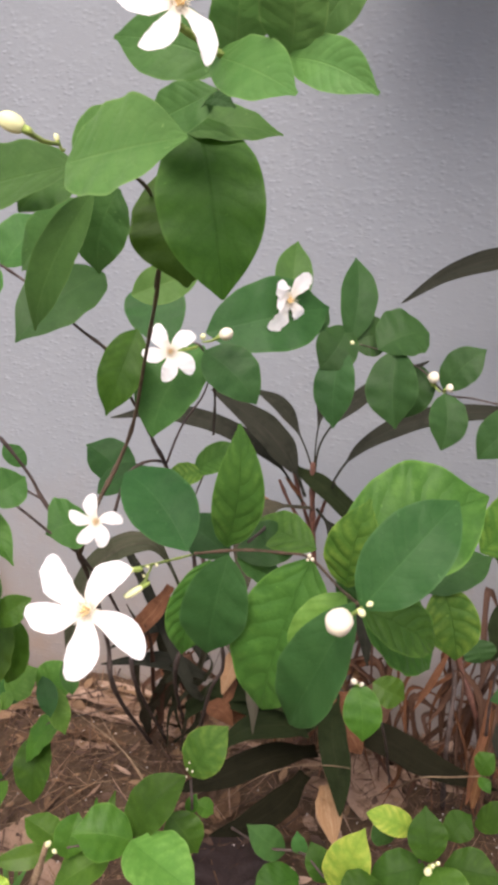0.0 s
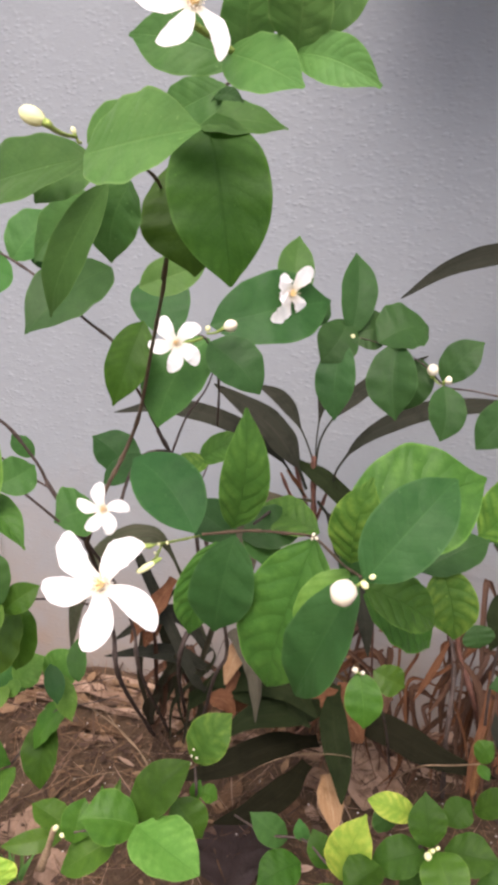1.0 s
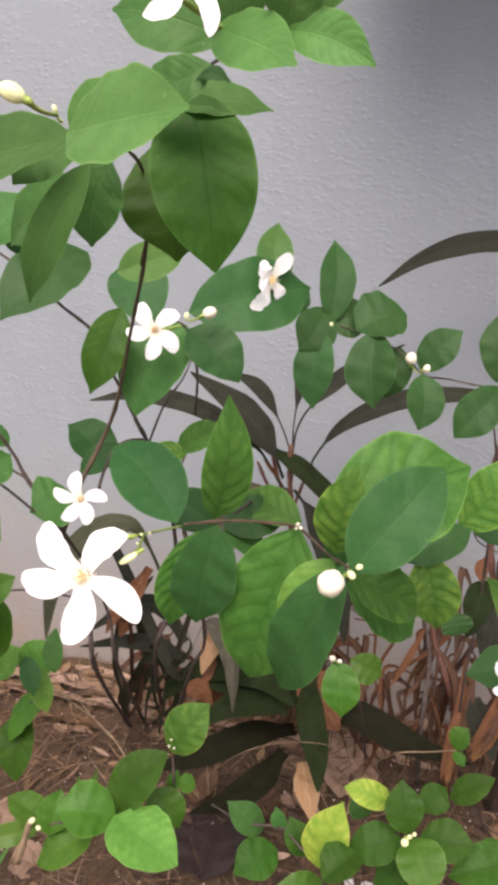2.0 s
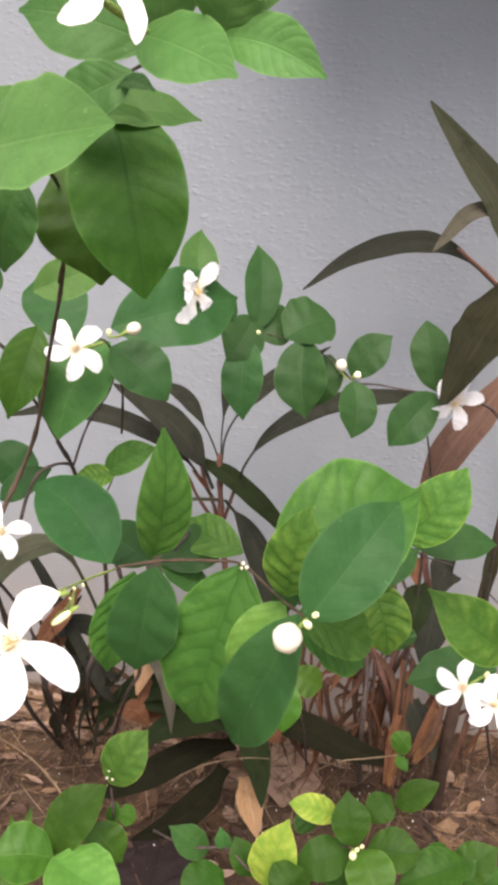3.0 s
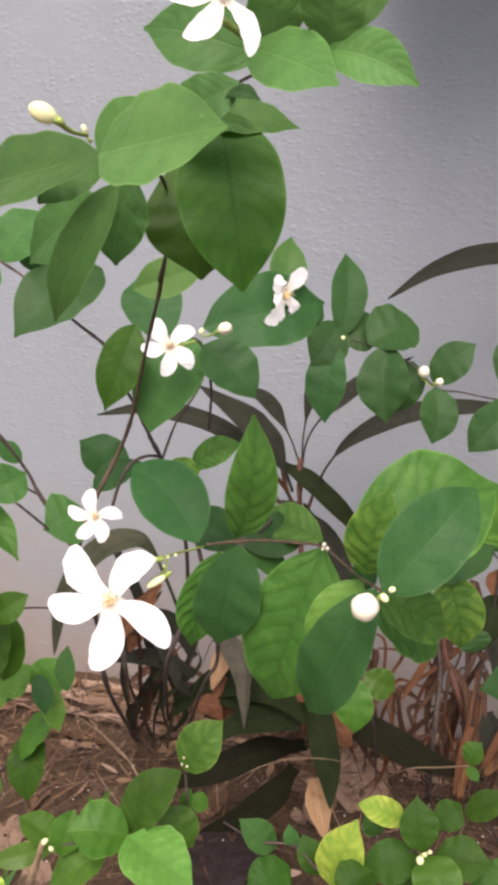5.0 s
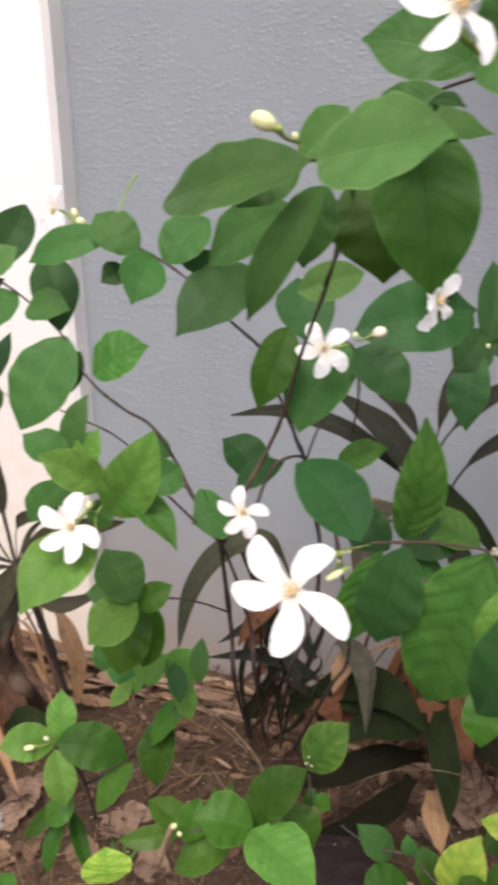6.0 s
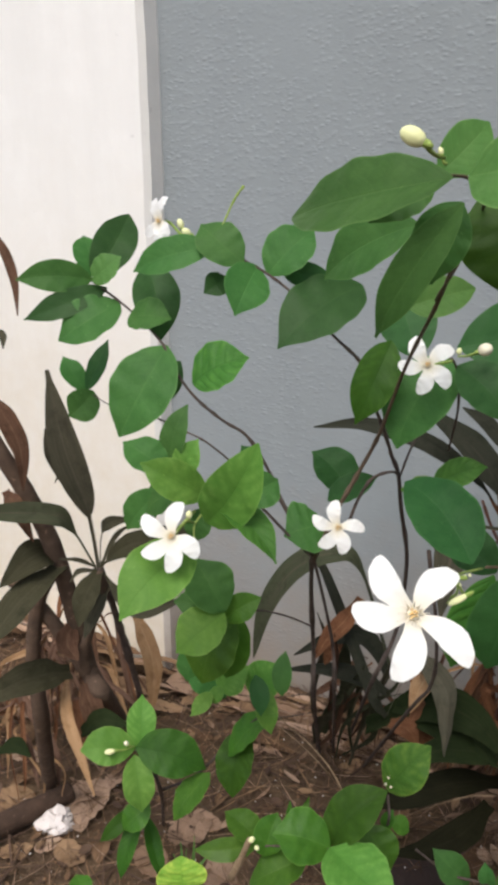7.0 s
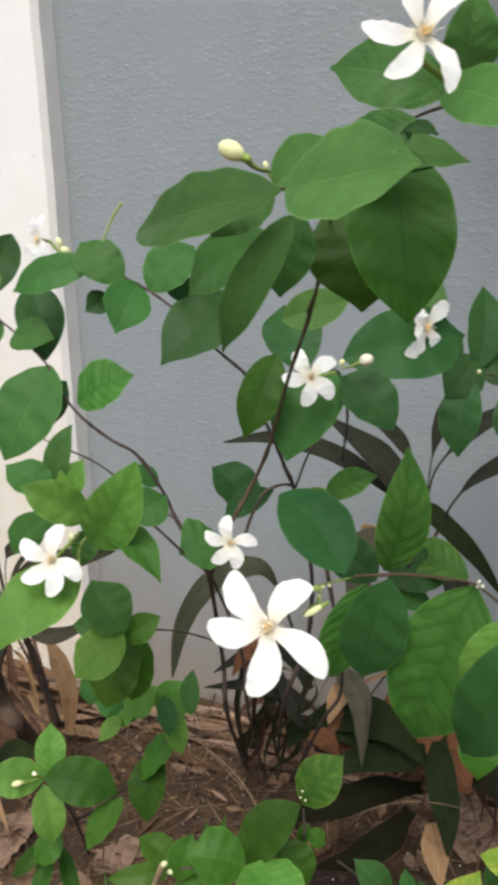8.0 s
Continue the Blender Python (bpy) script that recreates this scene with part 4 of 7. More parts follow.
# near branch with the big flower
flower(shrub, (0.0715, 0.3628, 0.5927), (0.2369, -0.8040, 0.5455), (-0.1554, 0.2923, 0.9436), 0.0197, (41, 121, 174, 253, 318), lengths=(0.96, 1.08, 0.98, 1.09, 1.18), broad=0.96)
leaf(shrub, (0.0872, 0.4453, 0.5770), (0.0948, 0.4434, 0.6308), 0.0202, (0.3259, -0.9419, -0.0808), "mottle", fold=0.35)
leaf(shrub, (0.0695, 0.4470, 0.5713), (0.0329, 0.4661, 0.5941), 0.0298, (0.1854, -0.5859, 0.7889), "blue", point=0.68)
leaf(shrub, (0.0712, 0.4903, 0.5473), (0.0451, 0.4966, 0.5590), 0.0214, (0.0956, -0.7735, 0.6266), "deep")
leaf(shrub, (0.0799, 0.4780, 0.5549), (0.1017, 0.5033, 0.5553), 0.0229, (0.4756, -0.4234, 0.7710), "deep")
leaf(shrub, (0.1131, 0.4905, 0.5568), (0.0804, 0.5046, 0.5610), 0.0209, (-0.1074, -0.5082, 0.8545), "mottle", point=0.58)
leaf(shrub, (0.0913, 0.4373, 0.5779), (0.0821, 0.4336, 0.5333), 0.0276, (0.2446, -0.9692, 0.0295), "blue", point=0.63)
leaf(shrub, (0.0781, 0.4502, 0.5669), (0.0641, 0.4483, 0.5194), 0.0208, (0.2822, -0.9583, -0.0455), "mottle")
leaf(shrub, (0.0799, 0.4779, 0.5535), (0.0971, 0.4911, 0.5408), 0.0191, (0.6832, -0.2135, 0.6983), "green")
leaf(shrub, (0.1229, 0.4450, 0.5779), (0.1026, 0.4419, 0.5044), 0.0404, (-0.0991, -0.9927, 0.0692), "mottle", fold=0.12, point=0.68)
leaf(shrub, (0.1517, 0.3876, 0.5961), (0.1301, 0.3907, 0.5427), 0.0238, (-0.4181, -0.9009, 0.1168), "blue", fold=0.42)
leaf(shrub, (0.1434, 0.4129, 0.5840), (0.1265, 0.4057, 0.5570), 0.0175, (-0.1631, -0.9158, 0.3670), "spring")
leaf(shrub, (0.1459, 0.4026, 0.5924), (0.1525, 0.4040, 0.6244), 0.0184, (-0.0429, -0.9976, 0.0535), "lime", fold=0.25)
leaf(shrub, (0.1543, 0.3854, 0.5958), (0.1787, 0.4123, 0.6236), 0.0257, (0.1647, -0.7781, 0.6061), "blue", fold=0.2)
leaf(shrub, (0.1349, 0.4387, 0.5892), (0.1860, 0.4645, 0.6039), 0.0450, (0.2078, -0.7610, 0.6146), "mottle", fold=0.15, point=0.6)
leaf(shrub, (0.1594, 0.4988, 0.5402), (0.1882, 0.5197, 0.5504), 0.0221, (0.0888, -0.5327, 0.8417), "deep")
leaf(shrub, (0.1680, 0.5005, 0.5429), (0.1770, 0.4926, 0.5110), 0.0248, (0.1462, -0.9496, 0.2773), "lime")
leaf(shrub, (0.1451, 0.4343, 0.5656), (0.1715, 0.4474, 0.5448), 0.0219, (0.6707, -0.5335, 0.5153), "mottle")
leaf(shrub, (0.1391, 0.4671, 0.5420), (0.1677, 0.4762, 0.5154), 0.0359, (0.6938, -0.3613, 0.6229), "mottle")
leaf(shrub, (0.1385, 0.4249, 0.5741), (0.1464, 0.4248, 0.5871), 0.0103, (-0.2354, -0.9626, 0.1341), "blue")
bud(shrub, (0.1511, 0.3689, 0.6004), (-0.1468, -0.9891, -0.0082), 0.0092, 0.0041, foot=(0.1543, 0.3856, 0.5963))
bud(shrub, (0.1550, 0.3820, 0.5966), (0.7383, -0.4273, -0.5218), 0.0031, 0.0012, yellow=True)
bud(shrub, (0.1569, 0.3852, 0.5980), (0.8294, 0.1102, 0.5477), 0.0024, 0.0010, yellow=True)
bud(shrub, (0.0791, 0.3757, 0.6016), (-0.9042, -0.4271, -0.0003), 0.0066, 0.0013, foot=(0.0770, 0.3908, 0.5948), yellow=True)
bud(shrub, (0.0825, 0.3744, 0.5950), (-0.6867, -0.6156, -0.3867), 0.0072, 0.0012, foot=(0.0772, 0.3951, 0.5899), yellow=True)
bud(shrub, (0.1266, 0.4273, 0.5884), (0.4423, -0.0731, 0.8939), 0.0018, 0.0007)
bud(shrub, (0.1281, 0.4258, 0.5878), (0.4423, -0.0731, 0.8939), 0.0016, 0.0007)
bud(shrub, (0.1262, 0.4266, 0.5869), (0.4423, -0.0731, 0.8939), 0.0013, 0.0005)
bud(shrub, (0.0810, 0.3879, 0.5968), (-0.4351, -0.0444, 0.8993), 0.0012, 0.0005, yellow=True)
bud(shrub, (0.0809, 0.3951, 0.5937), (-0.4351, -0.0444, 0.8993), 0.0013, 0.0005, yellow=True)
bud(shrub, (0.0798, 0.3870, 0.5936), (-0.4351, -0.0444, 0.8993), 0.0011, 0.0004, yellow=True)
# low leaves at the foot of the shrub
leaf(shrub, (-0.0928, 0.5981, 0.3541), (-0.0978, 0.6133, 0.3818), 0.0151, (0.2669, -0.8245, 0.4990), "green")
leaf(shrub, (-0.1120, 0.5920, 0.3695), (-0.1014, 0.5809, 0.3446), 0.0150, (0.5478, -0.6512, 0.5252), "deep")
leaf(shrub, (-0.1263, 0.6071, 0.3403), (-0.1057, 0.6235, 0.3599), 0.0303, (0.2145, -0.8491, 0.4827), "spring")
leaf(shrub, (-0.1118, 0.6074, 0.3501), (-0.1010, 0.5961, 0.3184), 0.0170, (0.4832, -0.7600, 0.4346), "spring")
leaf(shrub, (-0.1411, 0.5900, 0.3460), (-0.1246, 0.6045, 0.3652), 0.0273, (-0.0105, -0.7920, 0.6104), "spring")
leaf(shrub, (-0.1467, 0.5868, 0.3461), (-0.1542, 0.5687, 0.3336), 0.0129, (0.3023, -0.6242, 0.7204), "spring")
leaf(shrub, (-0.1397, 0.5919, 0.3503), (-0.1458, 0.5850, 0.3374), 0.0117, (0.0202, -0.8859, 0.4634), "spring")
leaf(shrub, (-0.1737, 0.5934, 0.3508), (-0.1449, 0.6044, 0.3304), 0.0304, (0.6169, -0.2025, 0.7606), "green")
stem(shrub, [(-0.1357, 0.6144, 0.3076), (-0.1183, 0.6495, 0.2915), (-0.1043, 0.6748, 0.2841)], 0.00043, 0.00034)
stem(shrub, [(-0.1433, 0.5976, 0.3405), (-0.1288, 0.6396, 0.3134), (-0.1064, 0.6785, 0.3002)], 0.00043, 0.00034)

shrub_b = thing("flowering_shrub", (0.1924, 0.9730, 0.0000), "slender jasmine shrub with small dark leaves, buds and white flowers", "shrub")
stem(shrub_b, [(0.1924, 0.9730, 0.0000), (0.1906, 0.8709, 0.1935), (0.1972, 0.8464, 0.3076), (0.1986, 0.7953, 0.4151), (0.1982, 0.7629, 0.4836), (0.1926, 0.7534, 0.5225)], 0.00144, 0.00067)
stem(shrub_b, [(0.3046, 1.0134, 0.0000), (0.2649, 0.8361, 0.2318), (0.2539, 0.8110, 0.3538), (0.2512, 0.7714, 0.4277), (0.2506, 0.7541, 0.5090), (0.2407, 0.7499, 0.5354), (0.2269, 0.7410, 0.5479), (0.2079, 0.7365, 0.5483)], 0.00144, 0.00058)
stem(shrub_b, [(0.0631, 0.7781, 0.5822), (0.0837, 0.7770, 0.5787), (0.1035, 0.7747, 0.5733), (0.1210, 0.7714, 0.5655), (0.1389, 0.7671, 0.5510), (0.1571, 0.7680, 0.5489), (0.1754, 0.7626, 0.5479), (0.1930, 0.7571, 0.5479)], 0.00038, 0.00067)
leaf(shrub_b, (0.0648, 0.7740, 0.5833), (0.0595, 0.8098, 0.6408), 0.0296, (0.4566, -0.7357, 0.5002), "deep")
leaf(shrub_b, (0.0618, 0.7780, 0.5943), (0.0471, 0.7521, 0.5666), 0.0340, (0.4621, -0.7563, 0.4631), "deep", point=0.58)
leaf(shrub_b, (0.0606, 0.7663, 0.5796), (0.0610, 0.7413, 0.5249), 0.0318, (0.0274, -0.9087, 0.4165), "deep")
leaf(shrub_b, (0.0631, 0.7781, 0.5822), (0.0911, 0.7930, 0.5868), 0.0331, (0.3719, -0.8280, 0.4196), "deep", point=0.58)
leaf(shrub_b, (0.0873, 0.7689, 0.5800), (0.1208, 0.7927, 0.5896), 0.0492, (0.1414, -0.5357, 0.8325), "deep", point=0.55)
leaf(shrub_b, (0.1024, 0.7685, 0.5811), (0.1064, 0.7456, 0.5277), 0.0387, (-0.0380, -0.9195, 0.3913), "deep", fold=0.4, point=0.58)
leaf(shrub_b, (0.1196, 0.7812, 0.5663), (0.1087, 0.7694, 0.5289), 0.0306, (0.0889, -0.9576, 0.2740), "deep")
leaf(shrub_b, (0.1375, 0.7633, 0.5546), (0.1644, 0.7753, 0.5839), 0.0283, (-0.0501, -0.9066, 0.4189), "deep")
leaf(shrub_b, (0.1381, 0.7586, 0.5534), (0.1405, 0.7386, 0.5173), 0.0299, (0.3841, -0.7967, 0.4666), "deep")
leaf(shrub_b, (0.1969, 0.7367, 0.5545), (0.1675, 0.7154, 0.5225), 0.0301, (0.1717, -0.8844, 0.4340), "deep", point=0.58)
leaf(shrub_b, (0.1970, 0.7455, 0.5533), (0.1873, 0.7658, 0.5983), 0.0285, (-0.1714, -0.9116, 0.3736), "deep", point=0.58)
leaf(shrub_b, (0.2615, 0.7582, 0.3222), (0.1920, 0.7449, 0.3097), 0.0486, (-0.0958, -0.3667, 0.9254), "deep", curl=0.0)
leaf(shrub_b, (0.2551, 0.6577, 0.4054), (0.1985, 0.6425, 0.4580), 0.0378, (0.4924, -0.8196, 0.2929), "lime", point=0.68)
leaf(shrub_b, (0.1881, 0.6075, 0.5050), (0.2346, 0.6262, 0.5008), 0.0233, (0.3093, -0.5992, 0.7385), "blue")
leaf(shrub_b, (0.1806, 0.5746, 0.5245), (0.2110, 0.5867, 0.5642), 0.0305, (-0.1254, -0.9179, 0.3764), "lime", point=0.68)
leaf(shrub_b, (0.2115, 0.6579, 0.5013), (0.2211, 0.6624, 0.5097), 0.0084, (0.0255, -0.8897, 0.4558), "deep")
leaf(shrub_b, (0.2006, 0.6692, 0.4887), (0.2224, 0.6575, 0.4928), 0.0142, (-0.4814, -0.7297, 0.4856), "deep")
leaf(shrub_b, (0.1801, 0.6326, 0.4341), (0.1852, 0.6298, 0.4199), 0.0218, (0.3325, -0.8950, 0.2974), "deep", point=0.55)
stem(shrub_b, [(0.1982, 0.7629, 0.4836), (0.1872, 0.6548, 0.5064), (0.1830, 0.5828, 0.5204)], 0.00058, 0.00048)
stem(shrub_b, [(0.2173, 0.7280, 0.4288), (0.1944, 0.6473, 0.4777), (0.1881, 0.6075, 0.5050)], 0.00058, 0.00048)
stem(shrub_b, [(0.2549, 0.8123, 0.3586), (0.2605, 0.7114, 0.3971), (0.2551, 0.6577, 0.4054)], 0.00058, 0.00048)
flower(shrub_b, (0.2094, 0.7306, 0.5508), (0.1125, -0.9931, 0.0333), (-0.0662, 0.3602, 0.9305), 0.0191, (5, 115, 198, 275, 60), foot=(0.2269, 0.7409, 0.5476))
flower(shrub_b, (0.2323, 0.7084, 0.3378), (-0.0787, -0.7994, 0.5956), (-0.0662, 0.3602, 0.9305), 0.0217, (72, 142, 202, 288, 340), foot=(0.2501, 0.7317, 0.3347))
flower(shrub_b, (0.2559, 0.7109, 0.3246), (-0.1121, -0.7888, 0.6043), (-0.0662, 0.3602, 0.9305), 0.0218, (85, 150, 215, 285, 0), foot=(0.2536, 0.7317, 0.3326))
bud(shrub_b, (0.2499, 0.7237, 0.3406), (0.1837, 0.1917, 0.9641), 0.0059, 0.0021, foot=(0.2558, 0.7303, 0.3262), yellow=True)
bud(shrub_b, (0.1295, 0.7639, 0.5635), (0.0993, 0.0696, 0.9926), 0.0090, 0.0041, foot=(0.1351, 0.7637, 0.5529))
bud(shrub_b, (0.1421, 0.7639, 0.5569), (0.9037, 0.1037, 0.4155), 0.0074, 0.0033, foot=(0.1367, 0.7641, 0.5525))
bud(shrub_b, (0.0674, 0.7699, 0.5835), (0.3986, -0.4946, 0.7723), 0.0042, 0.0017, yellow=True)

young_a = thing("young_shrub", (-0.1042, 0.8090, 0.0000), "young jasmine plant with broad leaves in leaf litter", "plant", "young plants on the ground")
stem(young_a, [(-0.1042, 0.8090, 0.0000), (-0.0224, 0.6412, 0.2265), (-0.0220, 0.6410, 0.2606)], 0.0014, 0.0008)
stem(young_a, [(-0.1027, 0.8054, 0.0000), (-0.0279, 0.6084, 0.2165), (-0.0436, 0.5856, 0.2438), (-0.0762, 0.5765, 0.2405), (-0.1000, 0.5679, 0.2375)], 0.0016, 0.001)
leaf(young_a, (-0.0222, 0.6417, 0.2632), (0.0037, 0.6590, 0.3035), 0.0358, (-0.0926, -0.8917, 0.4430), "lime", point=0.58)
leaf(young_a, (-0.0491, 0.5927, 0.2406), (-0.0165, 0.6210, 0.2824), 0.0360, (-0.1007, -0.7852, 0.6110), "shade", fold=0.4, point=0.68)
leaf(young_a, (-0.0522, 0.6061, 0.2278), (-0.0475, 0.6252, 0.2603), 0.0218, (0.2386, -0.8516, 0.4667), "vivid")
leaf(young_a, (-0.0332, 0.6231, 0.2400), (-0.0100, 0.6213, 0.2096), 0.0323, (0.5375, -0.7116, 0.4525), "vivid")
leaf(young_a, (-0.0452, 0.5822, 0.2488), (0.0104, 0.5679, 0.2333), 0.0495, (0.2142, -0.1999, 0.9561), "spring", fold=0.3)
leaf(young_a, (-0.0453, 0.5855, 0.2445), (-0.0856, 0.5687, 0.2542), 0.0438, (0.3316, -0.2749, 0.9025), "vivid", point=0.58)
leaf(young_a, (-0.0913, 0.5680, 0.2304), (-0.0905, 0.5875, 0.2564), 0.0262, (0.4916, -0.7044, 0.5119), "vivid", point=0.58)
leaf(young_a, (-0.0963, 0.5702, 0.2402), (-0.1285, 0.5730, 0.2528), 0.0255, (0.3405, -0.2139, 0.9156), "vivid")
leaf(young_a, (-0.0982, 0.5691, 0.2390), (-0.1376, 0.5429, 0.2371), 0.0174, (0.3913, -0.6380, 0.6632), "vivid")
leaf(young_a, (-0.0652, 0.5849, 0.2288), (-0.0988, 0.5573, 0.2104), 0.0317, (-0.1146, -0.4509, 0.8852), "vivid")
leaf(young_a, (-0.0177, 0.6369, 0.2404), (-0.0035, 0.6399, 0.2335), 0.0170, (0.4658, -0.2203, 0.8571), "vivid", point=0.55)
leaf(young_a, (-0.0215, 0.6339, 0.2336), (-0.0170, 0.6395, 0.2495), 0.0109, (-0.0286, -0.9404, 0.3388), "vivid")
leaf(young_a, (-0.0877, 0.6116, 0.2169), (-0.0864, 0.6358, 0.2354), 0.0072, (0.3457, -0.5819, 0.7362), "vivid")
leaf(young_a, (-0.0941, 0.6097, 0.2167), (-0.1006, 0.6299, 0.2295), 0.0055, (0.5176, -0.3325, 0.7884), "vivid")
stem(young_a, [(-0.0405, 0.6160, 0.2480), (-0.0600, 0.6260, 0.2730), (-0.0850, 0.6370, 0.2835), (-0.1100, 0.6465, 0.2870), (-0.1400, 0.6600, 0.2880)], 0.0007, 0.0004, "straw", name="bare_twig", label="thin dry bare twig")
stem(young_a, [(-0.1089, 0.5483, 0.2197), (-0.1008, 0.5484, 0.2416), (-0.0932, 0.5483, 0.2632)], 0.0024, 0.0021, "straw", name="cut_stub", label="pale cut stub of a twig")
bud(young_a, (-0.0911, 0.5473, 0.2648), (0.5866, 0.2294, 0.7767), 0.0056, 0.0020, yellow=True)
bud(young_a, (-0.0245, 0.6410, 0.2697), (0.0689, 0.1671, 0.9835), 0.0022, 0.0009)
bud(young_a, (-0.0232, 0.6430, 0.2750), (0.0689, 0.1671, 0.9835), 0.0022, 0.0009)
bud(young_a, (-0.0249, 0.6391, 0.2636), (0.0689, 0.1671, 0.9835), 0.0022, 0.0009)
bud(young_a, (-0.0205, 0.6417, 0.2681), (0.0689, 0.1671, 0.9835), 0.0022, 0.0009)
bud(young_a, (-0.0874, 0.5483, 0.2583), (0.9170, -0.1859, -0.3528), 0.0040, 0.0016, yellow=True)

tuft = thing("grass_tuft", (-0.2668, 0.7053, 0.0000), "small tuft of thin green grass blades in the litter", "grass")
leaf(tuft, (-0.2517, 0.6920, 0.0058), (-0.2532, 0.6890, 0.0627), 0.0046, (0.7055, -0.7085, -0.0196), "fresh", fold=0.3, curl=0.12)
leaf(tuft, (-0.2497, 0.6932, 0.0068), (-0.2410, 0.6961, 0.0700), 0.0041, (0.4306, -0.9024, -0.0167), "fresh", fold=0.3, curl=0.12)
leaf(tuft, (-0.2473, 0.6935, 0.0057), (-0.2243, 0.6958, 0.0543), 0.0043, (-0.1326, -0.9852, 0.1083), "fresh", fold=0.3, curl=0.12)
leaf(tuft, (-0.2517, 0.6920, 0.0058), (-0.2584, 0.6826, 0.0510), 0.0041, (0.8955, -0.4433, 0.0393), "fresh", fold=0.3, curl=0.12)
leaf(tuft, (-0.2485, 0.6935, 0.0068), (-0.2299, 0.6907, 0.0463), 0.0038, (-0.2123, -0.9767, 0.0303), "fresh", fold=0.3, curl=0.12)
leaf(tuft, (-0.2529, 0.6916, 0.0058), (-0.2461, 0.6893, 0.0572), 0.0035, (0.5073, -0.8554, -0.1045), "fresh", fold=0.3, curl=0.12)

young_b = thing("young_shrub", (0.1143, 0.8498, 0.0000), "young jasmine plant with yellowing and green leaves", "plant", "young plants on the ground")
stem(young_b, [(0.1150, 0.8462, 0.0000), (0.1458, 0.7216, 0.1487), (0.1550, 0.7153, 0.1673)], 0.0013, 0.001)
stem(young_b, [(0.1150, 0.8462, 0.0000), (0.1015, 0.7184, 0.1176), (0.0736, 0.7076, 0.1224), (0.0472, 0.7200, 0.1302), (0.0153, 0.7123, 0.1340), (-0.0176, 0.7148, 0.1441)], 0.0013, 0.0009)
leaf(young_b, (0.0882, 0.6826, 0.1359), (0.1057, 0.6997, 0.1959), 0.0412, (-0.1405, -0.9407, 0.3086), "yellow")
leaf(young_b, (0.1426, 0.7270, 0.1793), (0.1023, 0.7224, 0.1903), 0.0247, (0.2725, -0.6025, 0.7502), "yellow", fold=0.35)
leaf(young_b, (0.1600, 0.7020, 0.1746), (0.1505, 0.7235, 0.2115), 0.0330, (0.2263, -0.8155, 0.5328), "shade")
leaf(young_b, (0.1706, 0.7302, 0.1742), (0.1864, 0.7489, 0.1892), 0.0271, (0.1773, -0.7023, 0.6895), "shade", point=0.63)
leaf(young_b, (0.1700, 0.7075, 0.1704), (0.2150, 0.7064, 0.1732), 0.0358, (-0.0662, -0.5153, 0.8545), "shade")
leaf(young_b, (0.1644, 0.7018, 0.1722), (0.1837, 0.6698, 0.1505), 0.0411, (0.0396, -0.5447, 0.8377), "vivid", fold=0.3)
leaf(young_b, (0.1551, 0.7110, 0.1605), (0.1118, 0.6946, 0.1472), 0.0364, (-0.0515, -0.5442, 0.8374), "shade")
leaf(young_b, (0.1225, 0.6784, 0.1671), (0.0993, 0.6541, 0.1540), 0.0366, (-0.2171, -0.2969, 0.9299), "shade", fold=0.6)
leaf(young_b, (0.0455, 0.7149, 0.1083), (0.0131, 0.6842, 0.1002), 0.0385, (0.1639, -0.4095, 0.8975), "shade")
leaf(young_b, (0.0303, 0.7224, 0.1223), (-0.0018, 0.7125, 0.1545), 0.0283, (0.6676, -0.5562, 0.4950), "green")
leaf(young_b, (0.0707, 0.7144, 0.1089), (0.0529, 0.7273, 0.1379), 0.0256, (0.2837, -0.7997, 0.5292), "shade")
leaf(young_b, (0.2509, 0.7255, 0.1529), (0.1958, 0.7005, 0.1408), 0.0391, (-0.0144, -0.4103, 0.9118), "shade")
leaf(young_b, (0.0896, 0.7037, 0.0959), (0.0539, 0.6815, 0.1054), 0.0238, (0.4841, -0.4602, 0.7442), "vivid")
leaf(young_b, (0.0465, 0.7213, 0.1275), (0.0411, 0.7241, 0.1499), 0.0149, (0.1993, -0.9653, 0.1685), "green")
leaf(young_b, (0.1221, 0.7420, 0.1458), (0.1068, 0.7443, 0.1660), 0.0267, (0.3706, -0.8483, 0.3783), "green")
leaf(young_b, (0.1695, 0.7258, 0.1350), (0.1346, 0.6996, 0.1145), 0.0343, (-0.1391, -0.4868, 0.8623), "shade")
bud(young_b, (0.1588, 0.6915, 0.1758), (-0.0658, -0.8318, -0.5512), 0.0069, 0.0032, foot=(0.1629, 0.7021, 0.1735), yellow=True)
bud(young_b, (0.1619, 0.6956, 0.1786), (0.4801, -0.0309, 0.8767), 0.0042, 0.0019, foot=(0.1638, 0.7024, 0.1739), yellow=True)
bud(young_b, (0.1657, 0.6974, 0.1808), (0.7239, 0.0636, 0.6869), 0.0037, 0.0017, foot=(0.1638, 0.7024, 0.1739), yellow=True)
# small shoot hanging low

